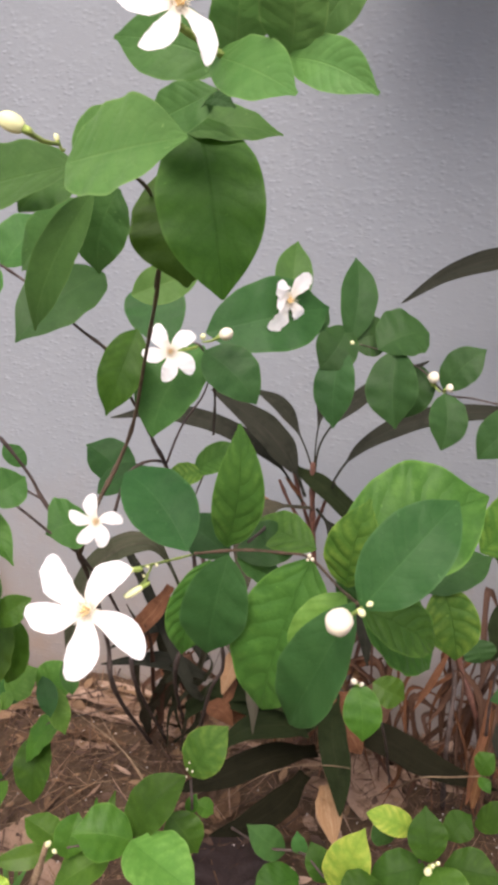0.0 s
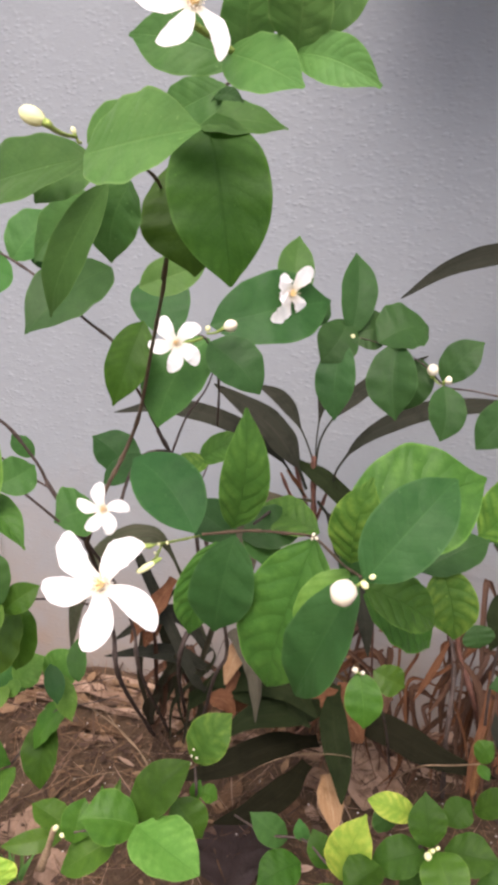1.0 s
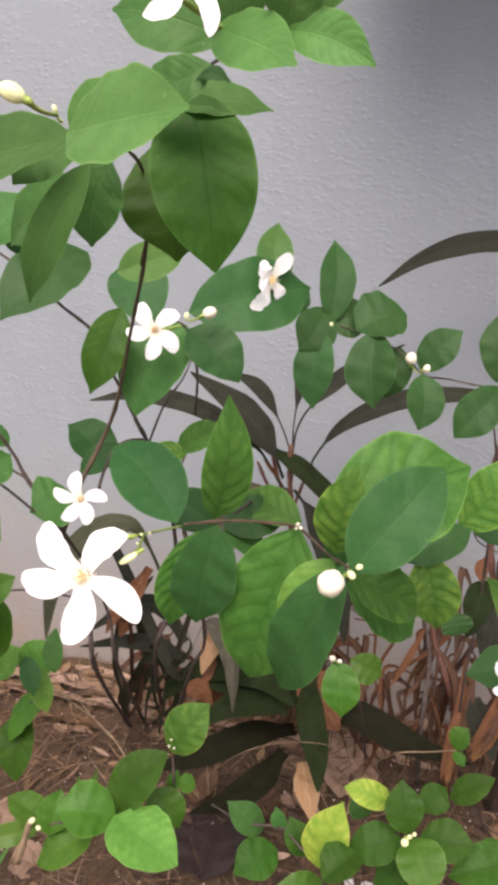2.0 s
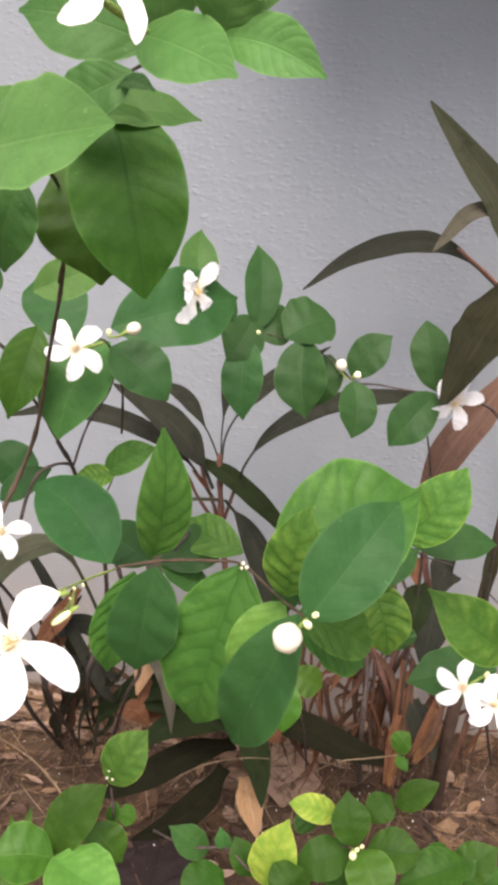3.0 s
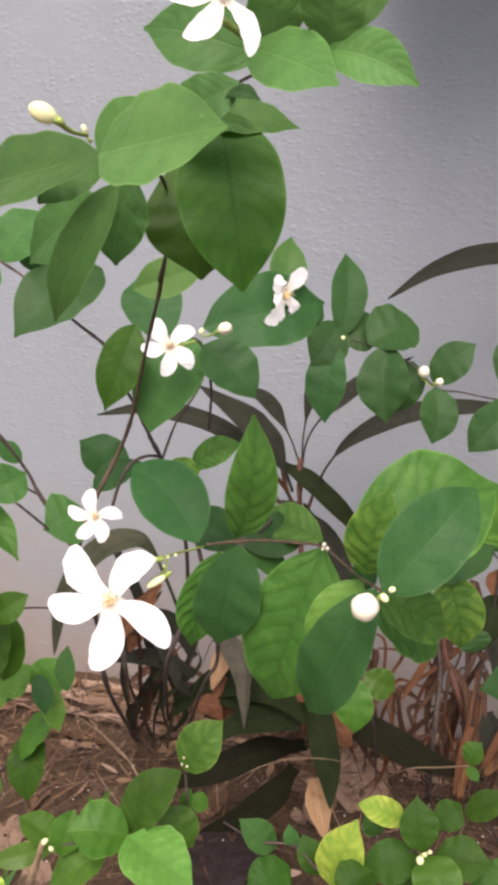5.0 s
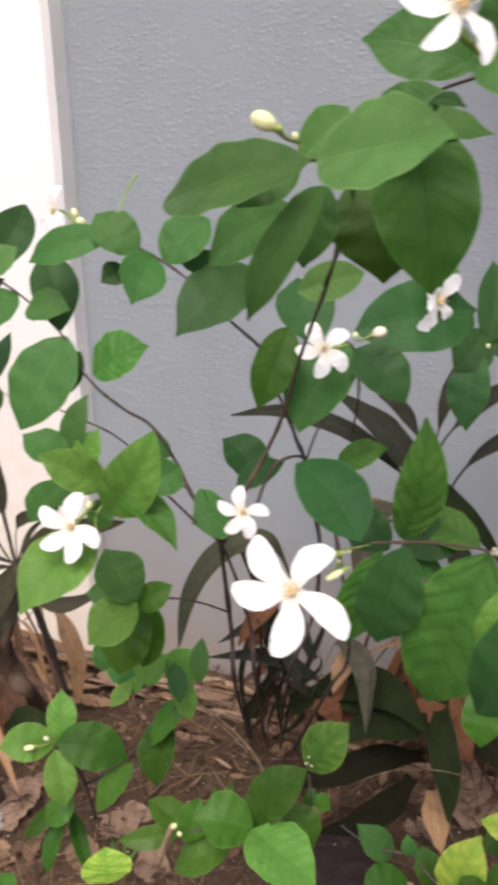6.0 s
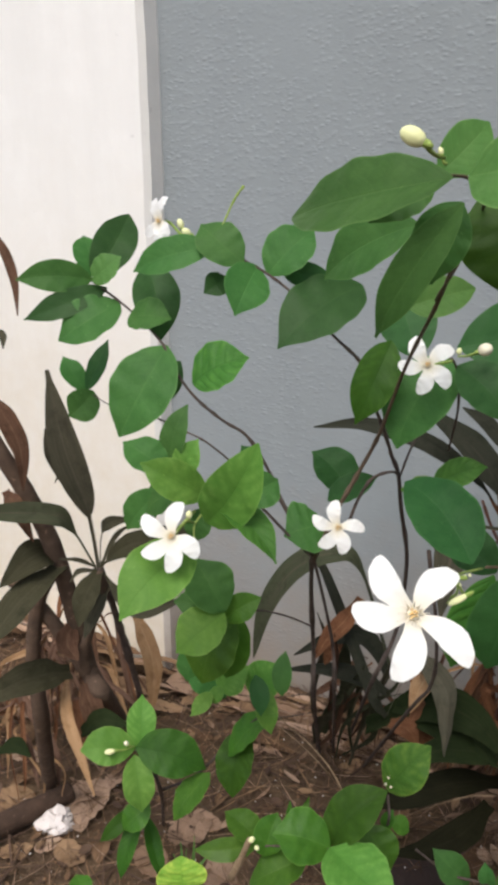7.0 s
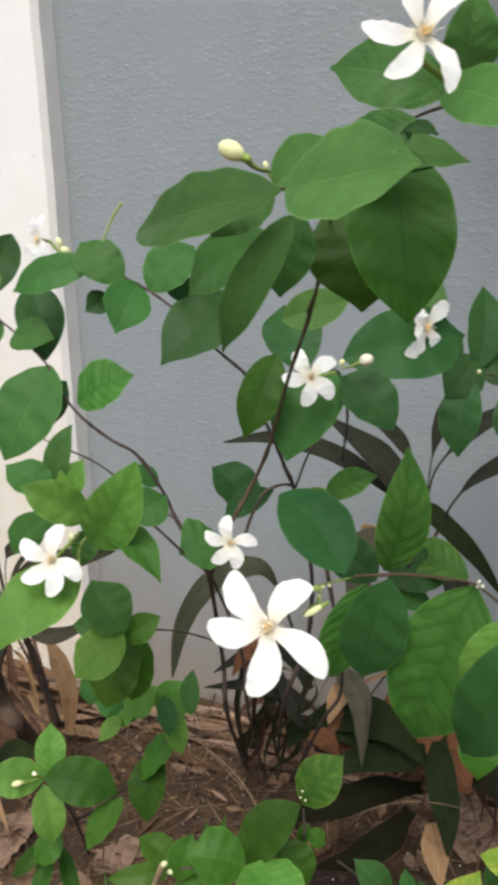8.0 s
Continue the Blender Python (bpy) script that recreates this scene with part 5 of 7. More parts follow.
young_d = thing("young_shrub", (0.0887, 0.9609, 0.0000), "small jasmine shoot with tiny buds", "plant", "young plants on the ground")
stem(young_d, [(0.0887, 0.9609, 0.0000), (0.1022, 0.8001, 0.2110), (0.0914, 0.7614, 0.2857), (0.0860, 0.7476, 0.3009)], 0.0012, 0.0008)
leaf(young_d, (0.0852, 0.7472, 0.3000), (0.0947, 0.7295, 0.2568), 0.0330, (0.2359, -0.8799, 0.4124), "vivid")
leaf(young_d, (0.0969, 0.7560, 0.2976), (0.1234, 0.7606, 0.2834), 0.0276, (0.3807, -0.8069, 0.4517), "vivid", point=0.55)
leaf(young_d, (0.1898, 0.8141, 0.1748), (0.2002, 0.8044, 0.1667), 0.0122, (0.2112, -0.4850, 0.8486), "vivid")
leaf(young_d, (0.1897, 0.8145, 0.1764), (0.1999, 0.8225, 0.1963), 0.0227, (-0.4757, -0.7037, 0.5277), "vivid", point=0.55)
stem(young_d, [(0.0887, 0.9609, 0.0000), (0.1333, 0.8235, 0.1489), (0.1645, 0.8234, 0.1591), (0.1907, 0.8144, 0.1754)], 0.0008, 0.0006, "straw")
bud(young_d, (0.0837, 0.7422, 0.3048), (-0.4935, -0.4309, 0.7555), 0.0061, 0.0026, foot=(0.0861, 0.7474, 0.2989))
bud(young_d, (0.0896, 0.7443, 0.3018), (0.7353, -0.1943, 0.6493), 0.0042, 0.0019, foot=(0.0862, 0.7474, 0.2983))

young_e = thing("young_shrub", (0.2435, 0.8827, 0.0000), "low young plant with dark green oval leaves", "plant", "young plants on the ground")
stem(young_e, [(0.2435, 0.8827, 0.0000), (0.2101, 0.7530, 0.1691), (0.1899, 0.7482, 0.1888)], 0.0012, 0.0008)
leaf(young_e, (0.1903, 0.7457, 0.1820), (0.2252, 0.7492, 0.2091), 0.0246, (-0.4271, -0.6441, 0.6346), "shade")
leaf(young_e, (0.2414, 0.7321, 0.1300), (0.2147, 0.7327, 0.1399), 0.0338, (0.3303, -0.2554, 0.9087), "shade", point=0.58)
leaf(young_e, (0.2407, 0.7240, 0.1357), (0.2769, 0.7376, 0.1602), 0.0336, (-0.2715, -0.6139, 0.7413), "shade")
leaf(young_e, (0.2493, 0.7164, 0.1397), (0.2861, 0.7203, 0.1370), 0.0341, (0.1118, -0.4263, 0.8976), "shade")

young_c = thing("young_shrub", (-0.3213, 0.7534, 0.0000), "young jasmine plant with one bud beside the white wall", "plant", "young plants on the ground")
stem(young_c, [(-0.3213, 0.7534, 0.0000), (-0.2039, 0.5936, 0.2238), (-0.1985, 0.5710, 0.2717), (-0.2019, 0.5607, 0.2910)], 0.0015, 0.001)
stem(young_c, [(-0.2039, 0.5936, 0.2238), (-0.1687, 0.5971, 0.2532), (-0.1365, 0.6066, 0.2976), (-0.1170, 0.6172, 0.3178)], 0.0012, 0.0009)
leaf(young_c, (-0.2019, 0.5607, 0.2910), (-0.2337, 0.5336, 0.2959), 0.0300, (0.5250, -0.4911, 0.6952), "spring", point=0.55)
leaf(young_c, (-0.2008, 0.5648, 0.2863), (-0.2127, 0.5871, 0.3206), 0.0242, (0.5202, -0.6211, 0.5862), "spring", point=0.58)
leaf(young_c, (-0.2020, 0.5609, 0.2918), (-0.1527, 0.5852, 0.2732), 0.0372, (0.5190, -0.5606, 0.6453), "shade")
leaf(young_c, (-0.2020, 0.5590, 0.2868), (-0.1867, 0.5452, 0.2485), 0.0255, (0.6011, -0.6458, 0.4708), "spring", point=0.63)
leaf(young_c, (-0.1932, 0.5635, 0.2408), (-0.2084, 0.5470, 0.2204), 0.0220, (0.1463, -0.8181, 0.5562), "vivid")
leaf(young_c, (-0.1310, 0.6151, 0.2992), (-0.1310, 0.5888, 0.2522), 0.0323, (-0.0177, -0.8721, 0.4890), "shade")
leaf(young_c, (-0.1499, 0.5864, 0.2702), (-0.1647, 0.5558, 0.2420), 0.0266, (-0.2722, -0.5767, 0.7703), "vivid")
leaf(young_c, (-0.1131, 0.6193, 0.3178), (-0.1388, 0.5968, 0.2821), 0.0289, (-0.4629, -0.5609, 0.6864), "vivid")
leaf(young_c, (-0.2109, 0.5674, 0.2241), (-0.2277, 0.5409, 0.2039), 0.0140, (0.4490, -0.7037, 0.5505), "shade")
bud(young_c, (-0.2107, 0.5408, 0.2992), (-0.7488, -0.6624, -0.0216), 0.0082, 0.0022, foot=(-0.2023, 0.5586, 0.2944), yellow=True)
bud(young_c, (-0.2041, 0.5529, 0.3010), (-0.6617, -0.4527, 0.5977), 0.0039, 0.0017, foot=(-0.2016, 0.5591, 0.2944))
leaf(young_c, (-0.2088, 0.5716, 0.2159), (-0.2081, 0.5394, 0.1761), 0.0155, (0.1194, -0.7712, 0.6253), "shade", fold=0.4)
leaf(young_c, (-0.2106, 0.5827, 0.2029), (-0.1805, 0.5598, 0.1688), 0.0145, (0.6179, -0.2805, 0.7345), "shade", fold=0.4)
leaf(young_c, (-0.1466, 0.5389, 0.1944), (-0.1529, 0.5462, 0.2210), 0.0399, (0.5627, -0.7542, 0.3383), "yellow", point=0.55)
leaf(young_c, (-0.2093, 0.4977, 0.1955), (-0.2268, 0.5092, 0.1993), 0.0181, (0.1991, -0.0202, 0.9798), "vivid")

strap_a = thing("strap_plant", (-0.0433, 1.1078, 0.0000), "dark strap-leaved plant with dry brown lower leaves, against the wall", "plant", "strap-leaved plants")
stem(strap_a, [(-0.0260, 1.0571, 0.0000), (0.0131, 0.8986, 0.2203), (0.0076, 0.8996, 0.3195), (0.0054, 0.8976, 0.3830), (0.0054, 0.8973, 0.4312)], 0.0035, 0.0022, "petiole", name="cane")
stem(strap_a, [(0.0056, 0.9058, 0.3418), (-0.0045, 0.8959, 0.3886), (-0.0127, 0.8934, 0.4217), (-0.0177, 0.8943, 0.4414)], 0.0018, 0.0013, "petiole", name="petiole")
stem(strap_a, [(0.0056, 0.9058, 0.3418), (-0.0152, 0.8925, 0.3855), (-0.0254, 0.8877, 0.4134)], 0.0018, 0.0013, "petiole", name="petiole")
stem(strap_a, [(0.0062, 0.9029, 0.3559), (0.0177, 0.8985, 0.3905), (0.0277, 0.8944, 0.4144)], 0.0018, 0.0013, "petiole", name="petiole")
strap(strap_a, [(0.0252, 0.8898, 0.4012), (0.0318, 0.8902, 0.4255), (0.0565, 0.9024, 0.4554), (0.1044, 0.9285, 0.4759), (0.1694, 0.9570, 0.4787), (0.2370, 0.9763, 0.4633)], 0.0190, (0.1642, -0.8081, 0.5658), "dark", stalk=0.28)
strap(strap_a, [(0.0064, 0.8982, 0.4192), (-0.0078, 0.9054, 0.4502), (-0.0303, 0.9130, 0.4804), (-0.0582, 0.9134, 0.4951)], 0.0150, (0.3279, -0.8329, 0.4458), "dark", stalk=0.4)
strap(strap_a, [(0.0019, 0.8824, 0.4013), (-0.0087, 0.8791, 0.4307), (-0.0364, 0.8778, 0.4682), (-0.0871, 0.8707, 0.5049)], 0.0300, (0.6255, -0.6257, 0.4661), "dark", stalk=0.28)
strap(strap_a, [(-0.0024, 0.8881, 0.3922), (-0.0319, 0.8995, 0.4260), (-0.0849, 0.9002, 0.4569), (-0.1465, 0.8888, 0.4711), (-0.1963, 0.8702, 0.4662)], 0.0191, (0.2858, -0.7777, 0.5599), "dark", stalk=0.2)
strap(strap_a, [(0.0069, 0.8966, 0.4139), (0.0072, 0.9016, 0.4532), (0.0116, 0.9144, 0.4952), (0.0123, 0.9433, 0.5213)], 0.0130, (0.1975, -0.9028, 0.3821), "dark", stalk=0.45)
strap(strap_a, [(0.0069, 0.8966, 0.4139), (0.0109, 0.9008, 0.4481), (0.0271, 0.9092, 0.4756), (0.0521, 0.9440, 0.4958), (0.0972, 1.0057, 0.5118)], 0.0170, (0.2435, -0.7514, 0.6133), "dark", stalk=0.45)
strap(strap_a, [(0.0012, 0.8964, 0.3830), (-0.0085, 0.8890, 0.4031), (-0.0180, 0.8822, 0.4195)], 0.0044, (0.6768, -0.7328, 0.0703), "rust", stalk=0.3)
strap(strap_a, [(-0.0152, 0.9019, 0.4210), (0.0166, 0.8898, 0.4120), (0.0582, 0.8810, 0.3800), (0.0860, 0.8871, 0.3390)], 0.0190, (0.3042, -0.7985, 0.5195), "green")
strap(strap_a, [(0.0091, 0.8988, 0.3830), (0.0356, 0.8863, 0.3559), (0.0631, 0.8723, 0.2931), (0.0726, 0.8637, 0.2356)], 0.0254, (0.3246, -0.8791, 0.3490), "dark", stalk=0.15)
strap(strap_a, [(0.0070, 0.8981, 0.3830), (-0.0300, 0.8568, 0.3961), (-0.0368, 0.8262, 0.3740), (-0.0339, 0.8000, 0.3291)], 0.0316, (0.3330, -0.5571, 0.7607), "brown", stalk=0.2)

strap_b = thing("strap_plant", (-0.1838, 1.0490, 0.0000), "cluster of dark drooping strap leaves on a short stem", "plant", "strap-leaved plants")
stalks = random.Random(52)
for k in range(11):
    x, y = -0.2 + stalks.uniform(-0.035, 0.03), 0.965 + stalks.uniform(-0.025, 0.02)
    top = (x + 0.09 + stalks.uniform(-0.035, 0.045), y - 0.14 + stalks.uniform(-0.02, 0.02), stalks.uniform(0.2, 0.33))
    bow = stalks.uniform(-0.014, 0.014)
    strap(strap_b, [(x, y, 0.002), (x * 0.6 + top[0] * 0.4 + bow, y * 0.6 + top[1] * 0.4, top[2] * 0.42), (x * 0.2 + top[0] * 0.8 - bow, y * 0.2 + top[1] * 0.8, top[2] * 0.82), top], stalks.choice((0.005, 0.007, 0.011, 0.015)), (stalks.uniform(-0.5, 0.6), -0.85, -0.35), stalks.choice(("brown", "olive", "char", "brown", "umber")), fold=stalks.uniform(0.3, 1.0), name="dry_blade", ripple=0.16)
strap(strap_b, [(-0.0871, 0.8231, 0.1870), (-0.0609, 0.8236, 0.2598), (-0.0213, 0.7851, 0.2679), (-0.0103, 0.7635, 0.2485), (-0.0068, 0.7459, 0.2254)], 0.0235, (-0.5667, -0.1901, 0.8017), "grey", stalk=0.2, fold=0.5)
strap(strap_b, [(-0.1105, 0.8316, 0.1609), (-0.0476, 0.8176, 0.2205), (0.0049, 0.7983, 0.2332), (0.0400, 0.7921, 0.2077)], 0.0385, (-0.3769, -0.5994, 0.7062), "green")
strap(strap_b, [(-0.0871, 0.8231, 0.1870), (-0.1039, 0.8209, 0.2123), (-0.1723, 0.8568, 0.3119), (-0.1963, 0.8568, 0.3409)], 0.0120, (0.4842, -0.7177, 0.5005), "dark")
strap(strap_b, [(-0.0948, 0.8486, 0.2290), (-0.1197, 0.8211, 0.3462), (-0.1457, 0.8114, 0.3625), (-0.1850, 0.8054, 0.3371), (-0.2140, 0.8003, 0.2868), (-0.2244, 0.7934, 0.2303)], 0.0292, (0.1969, -0.4422, 0.8750), "olive", stalk=0.18)
strap(strap_b, [(-0.0982, 0.8609, 0.2067), (-0.1261, 0.8635, 0.2448), (-0.1588, 0.8493, 0.2442), (-0.1949, 0.8287, 0.2225)], 0.0203, (0.3268, -0.6416, 0.6939), "dark")
strap(strap_b, [(-0.0952, 0.8550, 0.1903), (-0.1253, 0.8495, 0.2047), (-0.1672, 0.8564, 0.1973), (-0.2178, 0.8476, 0.1860)], 0.0185, (0.0149, -0.6747, 0.7379), "dark")
strap(strap_b, [(-0.1280, 0.8467, 0.3000), (-0.1373, 0.8260, 0.2820), (-0.1471, 0.8067, 0.2701), (-0.1564, 0.7956, 0.2486)], 0.0192, (0.2318, -0.7508, 0.6186), "rust")
strap(strap_b, [(-0.0437, 0.8314, 0.2558), (-0.0503, 0.8106, 0.2439), (-0.0552, 0.7955, 0.2216)], 0.0196, (0.1717, -0.7076, 0.6854), "tan")
strap(strap_b, [(-0.0773, 0.8053, 0.1952), (-0.0569, 0.7955, 0.2027), (-0.0444, 0.7947, 0.1883)], 0.0197, (-0.0163, -0.5793, 0.8150), "rust")
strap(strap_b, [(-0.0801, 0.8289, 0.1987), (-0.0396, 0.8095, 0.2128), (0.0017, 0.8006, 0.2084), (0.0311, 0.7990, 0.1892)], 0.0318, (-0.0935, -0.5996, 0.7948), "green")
# lower blades over the ground

strap_c = thing("strap_plant", (0.0185, 0.9983, 0.0000), "spreading dark strap leaves with orange dry blades over the ground", "plant", "strap-leaved plants")
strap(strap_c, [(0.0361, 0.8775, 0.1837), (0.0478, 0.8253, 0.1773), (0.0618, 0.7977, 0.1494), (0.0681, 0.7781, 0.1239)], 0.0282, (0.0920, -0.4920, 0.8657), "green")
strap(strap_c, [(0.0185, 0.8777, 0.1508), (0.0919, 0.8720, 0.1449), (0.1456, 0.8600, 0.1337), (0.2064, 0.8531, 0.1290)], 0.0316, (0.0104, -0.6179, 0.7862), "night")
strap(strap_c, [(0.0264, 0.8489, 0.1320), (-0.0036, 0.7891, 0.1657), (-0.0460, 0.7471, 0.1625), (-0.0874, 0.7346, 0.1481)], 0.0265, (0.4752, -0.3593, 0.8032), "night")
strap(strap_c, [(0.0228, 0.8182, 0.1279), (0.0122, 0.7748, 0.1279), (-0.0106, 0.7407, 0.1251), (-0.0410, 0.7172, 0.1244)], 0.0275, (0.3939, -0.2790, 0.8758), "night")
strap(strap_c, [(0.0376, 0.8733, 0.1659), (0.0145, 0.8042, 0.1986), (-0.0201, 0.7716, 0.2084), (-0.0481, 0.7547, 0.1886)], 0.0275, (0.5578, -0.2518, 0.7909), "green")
strap(strap_c, [(0.0435, 0.8989, 0.1737), (0.0506, 0.8632, 0.1696), (0.0650, 0.8441, 0.1601), (0.0749, 0.8402, 0.1484)], 0.0340, (-0.0098, -0.3996, 0.9167), "rust")
strap(strap_c, [(0.0024, 0.8472, 0.1627), (0.0257, 0.8484, 0.1816), (0.0546, 0.8762, 0.1749)], 0.0343, (0.1704, -0.6258, 0.7611), "rust")
strap(strap_c, [(0.0890, 0.9167, 0.1607), (0.0725, 0.9087, 0.1553), (0.0511, 0.8961, 0.1449)], 0.0423, (0.0625, -0.6754, 0.7348), "umber")
strap(strap_c, [(0.0426, 0.8213, 0.1166), (0.0529, 0.7996, 0.1036), (0.0637, 0.7775, 0.0856)], 0.0255, (0.1123, -0.5385, 0.8351), "tan")
strap(strap_c, [(-0.0658, 0.8381, 0.2294), (-0.0519, 0.8162, 0.2205), (-0.0553, 0.7975, 0.2065)], 0.0179, (0.1928, -0.4437, 0.8752), "rust")
strap(strap_c, [(-0.0601, 0.8169, 0.1841), (-0.0323, 0.8063, 0.1887), (-0.0123, 0.7985, 0.1762)], 0.0167, (-0.0622, -0.5266, 0.8478), "rust")
strap(strap_c, [(-0.1606, 0.8713, 0.2374), (-0.1590, 0.8487, 0.2306), (-0.1650, 0.8423, 0.2124)], 0.0180, (0.3203, -0.6464, 0.6925), "rust")
strap(strap_c, [(-0.0650, 0.9264, 0.3735), (-0.0475, 0.9107, 0.3731), (-0.0359, 0.9122, 0.3677)], 0.0151, (-0.1496, -0.6217, 0.7689), "tan")

strap_d = thing("strap_plant", (0.1906, 1.0207, 0.0000), "strap-leaved plant with rust-brown dead blades round its canes", "plant", "strap-leaved plants")
stem(strap_d, [(0.1512, 0.9470, -0.0000), (0.1530, 0.8938, 0.1266), (0.1539, 0.9257, 0.1889), (0.1448, 0.9431, 0.2324)], 0.0026, 0.002, name="cane")
stem(strap_d, [(0.1906, 1.0207, 0.0000), (0.1797, 0.9282, 0.1471), (0.1584, 0.9385, 0.2019), (0.1503, 0.9457, 0.2384)], 0.0035, 0.0025, "petiole", name="cane")
strap(strap_d, [(0.1522, 0.9388, 0.2080), (0.1777, 0.9283, 0.1831), (0.1858, 0.9057, 0.1584), (0.1831, 0.8786, 0.1226)], 0.0070, (0.0646, -0.8049, 0.5899), "umber")
strap(strap_d, [(0.1636, 0.9424, 0.2141), (0.1485, 0.9292, 0.1711), (0.1269, 0.9165, 0.1335)], 0.0060, (-0.1841, -0.9083, 0.3757), "umber")
# torn sheaths: narrow shreds side by side
for off, cut, wide, tone in ((-0.0075, 0.012, 0.0085, "rust"), (-0.001, -0.008, 0.0165, "ginger"), (0.0075, 0.016, 0.0075, "umber")):
    strap(strap_d, [(x + off * (0.6 + 6 * max(0.0, 0.17 - z)), y - 0.2 * abs(off), z + cut * (z - 0.1) * 9) for x, y, z in ((0.1950, 0.9403, 0.1841), (0.1946, 0.8907, 0.1645), (0.1885, 0.8575, 0.1419), (0.1863, 0.8408, 0.1140))], wide, (-0.0041, -0.5756, 0.8177), tone, fold=0.7, name="dry_blade", ripple=0.2, end=0.15)
for off, cut, wide, tone in ((-0.0075, 0.012, 0.0085, "rust"), (-0.001, -0.008, 0.0165, "ginger"), (0.0075, 0.016, 0.0075, "umber")):
    strap(strap_d, [(x + off * (0.6 + 6 * max(0.0, 0.17 - z)), y - 0.2 * abs(off), z + cut * (z - 0.1) * 9) for x, y, z in ((0.2296, 0.8822, 0.1836), (0.2198, 0.8583, 0.1672), (0.2077, 0.8425, 0.1478))], wide, (-0.0486, -0.6541, 0.7549), tone, fold=0.7, name="dry_blade", ripple=0.2, end=0.15)
strap(strap_d, [(0.1812, 0.9610, 0.2038), (0.2114, 0.9479, 0.2024), (0.2359, 0.9286, 0.1840)], 0.0086, (-0.1075, -0.6443, 0.7572), "umber")
strap(strap_d, [(0.1456, 0.9404, 0.2202), (0.1300, 0.9287, 0.1835), (0.1140, 0.9182, 0.1525)], 0.0080, (-0.1661, -0.9117, 0.3758), "rust")
strap(strap_d, [(0.2076, 0.8457, 0.3388), (0.1982, 0.8342, 0.3331), (0.1945, 0.8218, 0.3172), (0.1890, 0.8173, 0.2973)], 0.0258, (-0.0759, -0.8071, 0.5855), "green")
strap(strap_d, [(0.2173, 0.9240, 0.2803), (0.2134, 0.8991, 0.2564), (0.2073, 0.8819, 0.2279)], 0.0334, (-0.0494, -0.7742, 0.6310), "dark")
strap(strap_d, [(0.2013, 0.9552, 0.3063), (0.1963, 0.9430, 0.2994), (0.2001, 0.9314, 0.2869)], 0.0138, (-0.0100, -0.6320, 0.7749), "rust")
strap(strap_d, [(0.2322, 0.9329, 0.3026), (0.2258, 0.9250, 0.3128), (0.2165, 0.9080, 0.2899)], 0.0334, (0.1233, -0.5131, 0.8494), "dark")
strap(strap_d, [(0.2022, 0.8948, 0.1766), (0.2144, 0.8666, 0.1663), (0.2266, 0.8438, 0.1465)], 0.0279, (-0.0831, -0.5354, 0.8405), "dark")
strap(strap_d, [(0.1722, 0.9333, 0.1715), (0.1963, 0.9192, 0.1711), (0.2102, 0.8954, 0.1417)], 0.0078, (-0.0373, -0.6390, 0.7683), "umber")
stem(strap_d, [(0.2244, 0.9268, 0.1837), (0.2161, 0.9365, 0.2591), (0.2035, 0.9491, 0.3164), (0.2071, 0.9627, 0.3610)], 0.004, 0.003, "petiole", name="cane")

strap_e = thing("strap_plant", (0.2366, 0.9290, 0.0000), "tall dark strap-leaved plant with one reddish-brown dying blade", "plant", "strap-leaved plants")
# the cane wears the dark bark to imitate the plants' shade on it
stem(strap_e, [(0.2366, 0.9290, 0.0000), (0.2389, 0.8898, 0.1366), (0.2532, 0.9206, 0.2063), (0.2655, 0.9490, 0.2705), (0.2772, 0.9750, 0.3295), (0.2942, 1.0193, 0.4313), (0.2763, 0.9557, 0.5620)], 0.0075, 0.0045, "rotten", name="cane")
strap(strap_e, [(0.2767, 0.9538, 0.5573), (0.2445, 0.9615, 0.5904), (0.2074, 0.9577, 0.6191), (0.1674, 0.9553, 0.6245), (0.1184, 0.9458, 0.6107), (0.0780, 0.9290, 0.5841)], 0.0202, (0.1660, -0.9055, 0.3906), "dark", stalk=0.3)
stem(strap_e, [(0.2757, 0.9462, 0.5590), (0.2489, 0.9540, 0.5899), (0.2119, 0.9493, 0.6214)], 0.0022, 0.0014, "petiole", name="petiole", label="red leaf stalk")
strap(strap_e, [(0.2757, 0.9596, 0.5714), (0.2568, 0.9497, 0.6273), (0.2417, 0.9433, 0.6655), (0.2090, 0.9347, 0.7065), (0.1799, 0.9338, 0.7414)], 0.0268, (0.1763, -0.9831, -0.0499), "olive", stalk=0.1, end=0.04)
strap(strap_e, [(0.2690, 0.9677, 0.6396), (0.2422, 0.9487, 0.6547), (0.2187, 0.9429, 0.6512), (0.2009, 0.9325, 0.6332), (0.1904, 0.9261, 0.6215)], 0.0146, (0.3133, -0.8097, 0.4962), "grey")
strap(strap_e, [(0.2521, 0.7877, 0.6308), (0.2322, 0.7425, 0.6085), (0.2184, 0.7216, 0.5905), (0.2010, 0.7054, 0.5583)], 0.0401, (-0.2375, -0.5550, 0.7973), "moss", end=0.1)
strap(strap_e, [(0.2680, 0.8733, 0.5427), (0.2399, 0.8428, 0.5122), (0.2153, 0.8261, 0.4826), (0.2018, 0.8241, 0.4525), (0.1922, 0.8248, 0.4256)], 0.0292, (0.0913, -0.9395, 0.3301), "fawn")
strap(strap_e, [(0.2793, 0.9206, 0.3876), (0.2612, 0.8687, 0.3546), (0.2560, 0.8491, 0.3190)], 0.0132, (-0.0660, -0.6798, 0.7304), "moss")

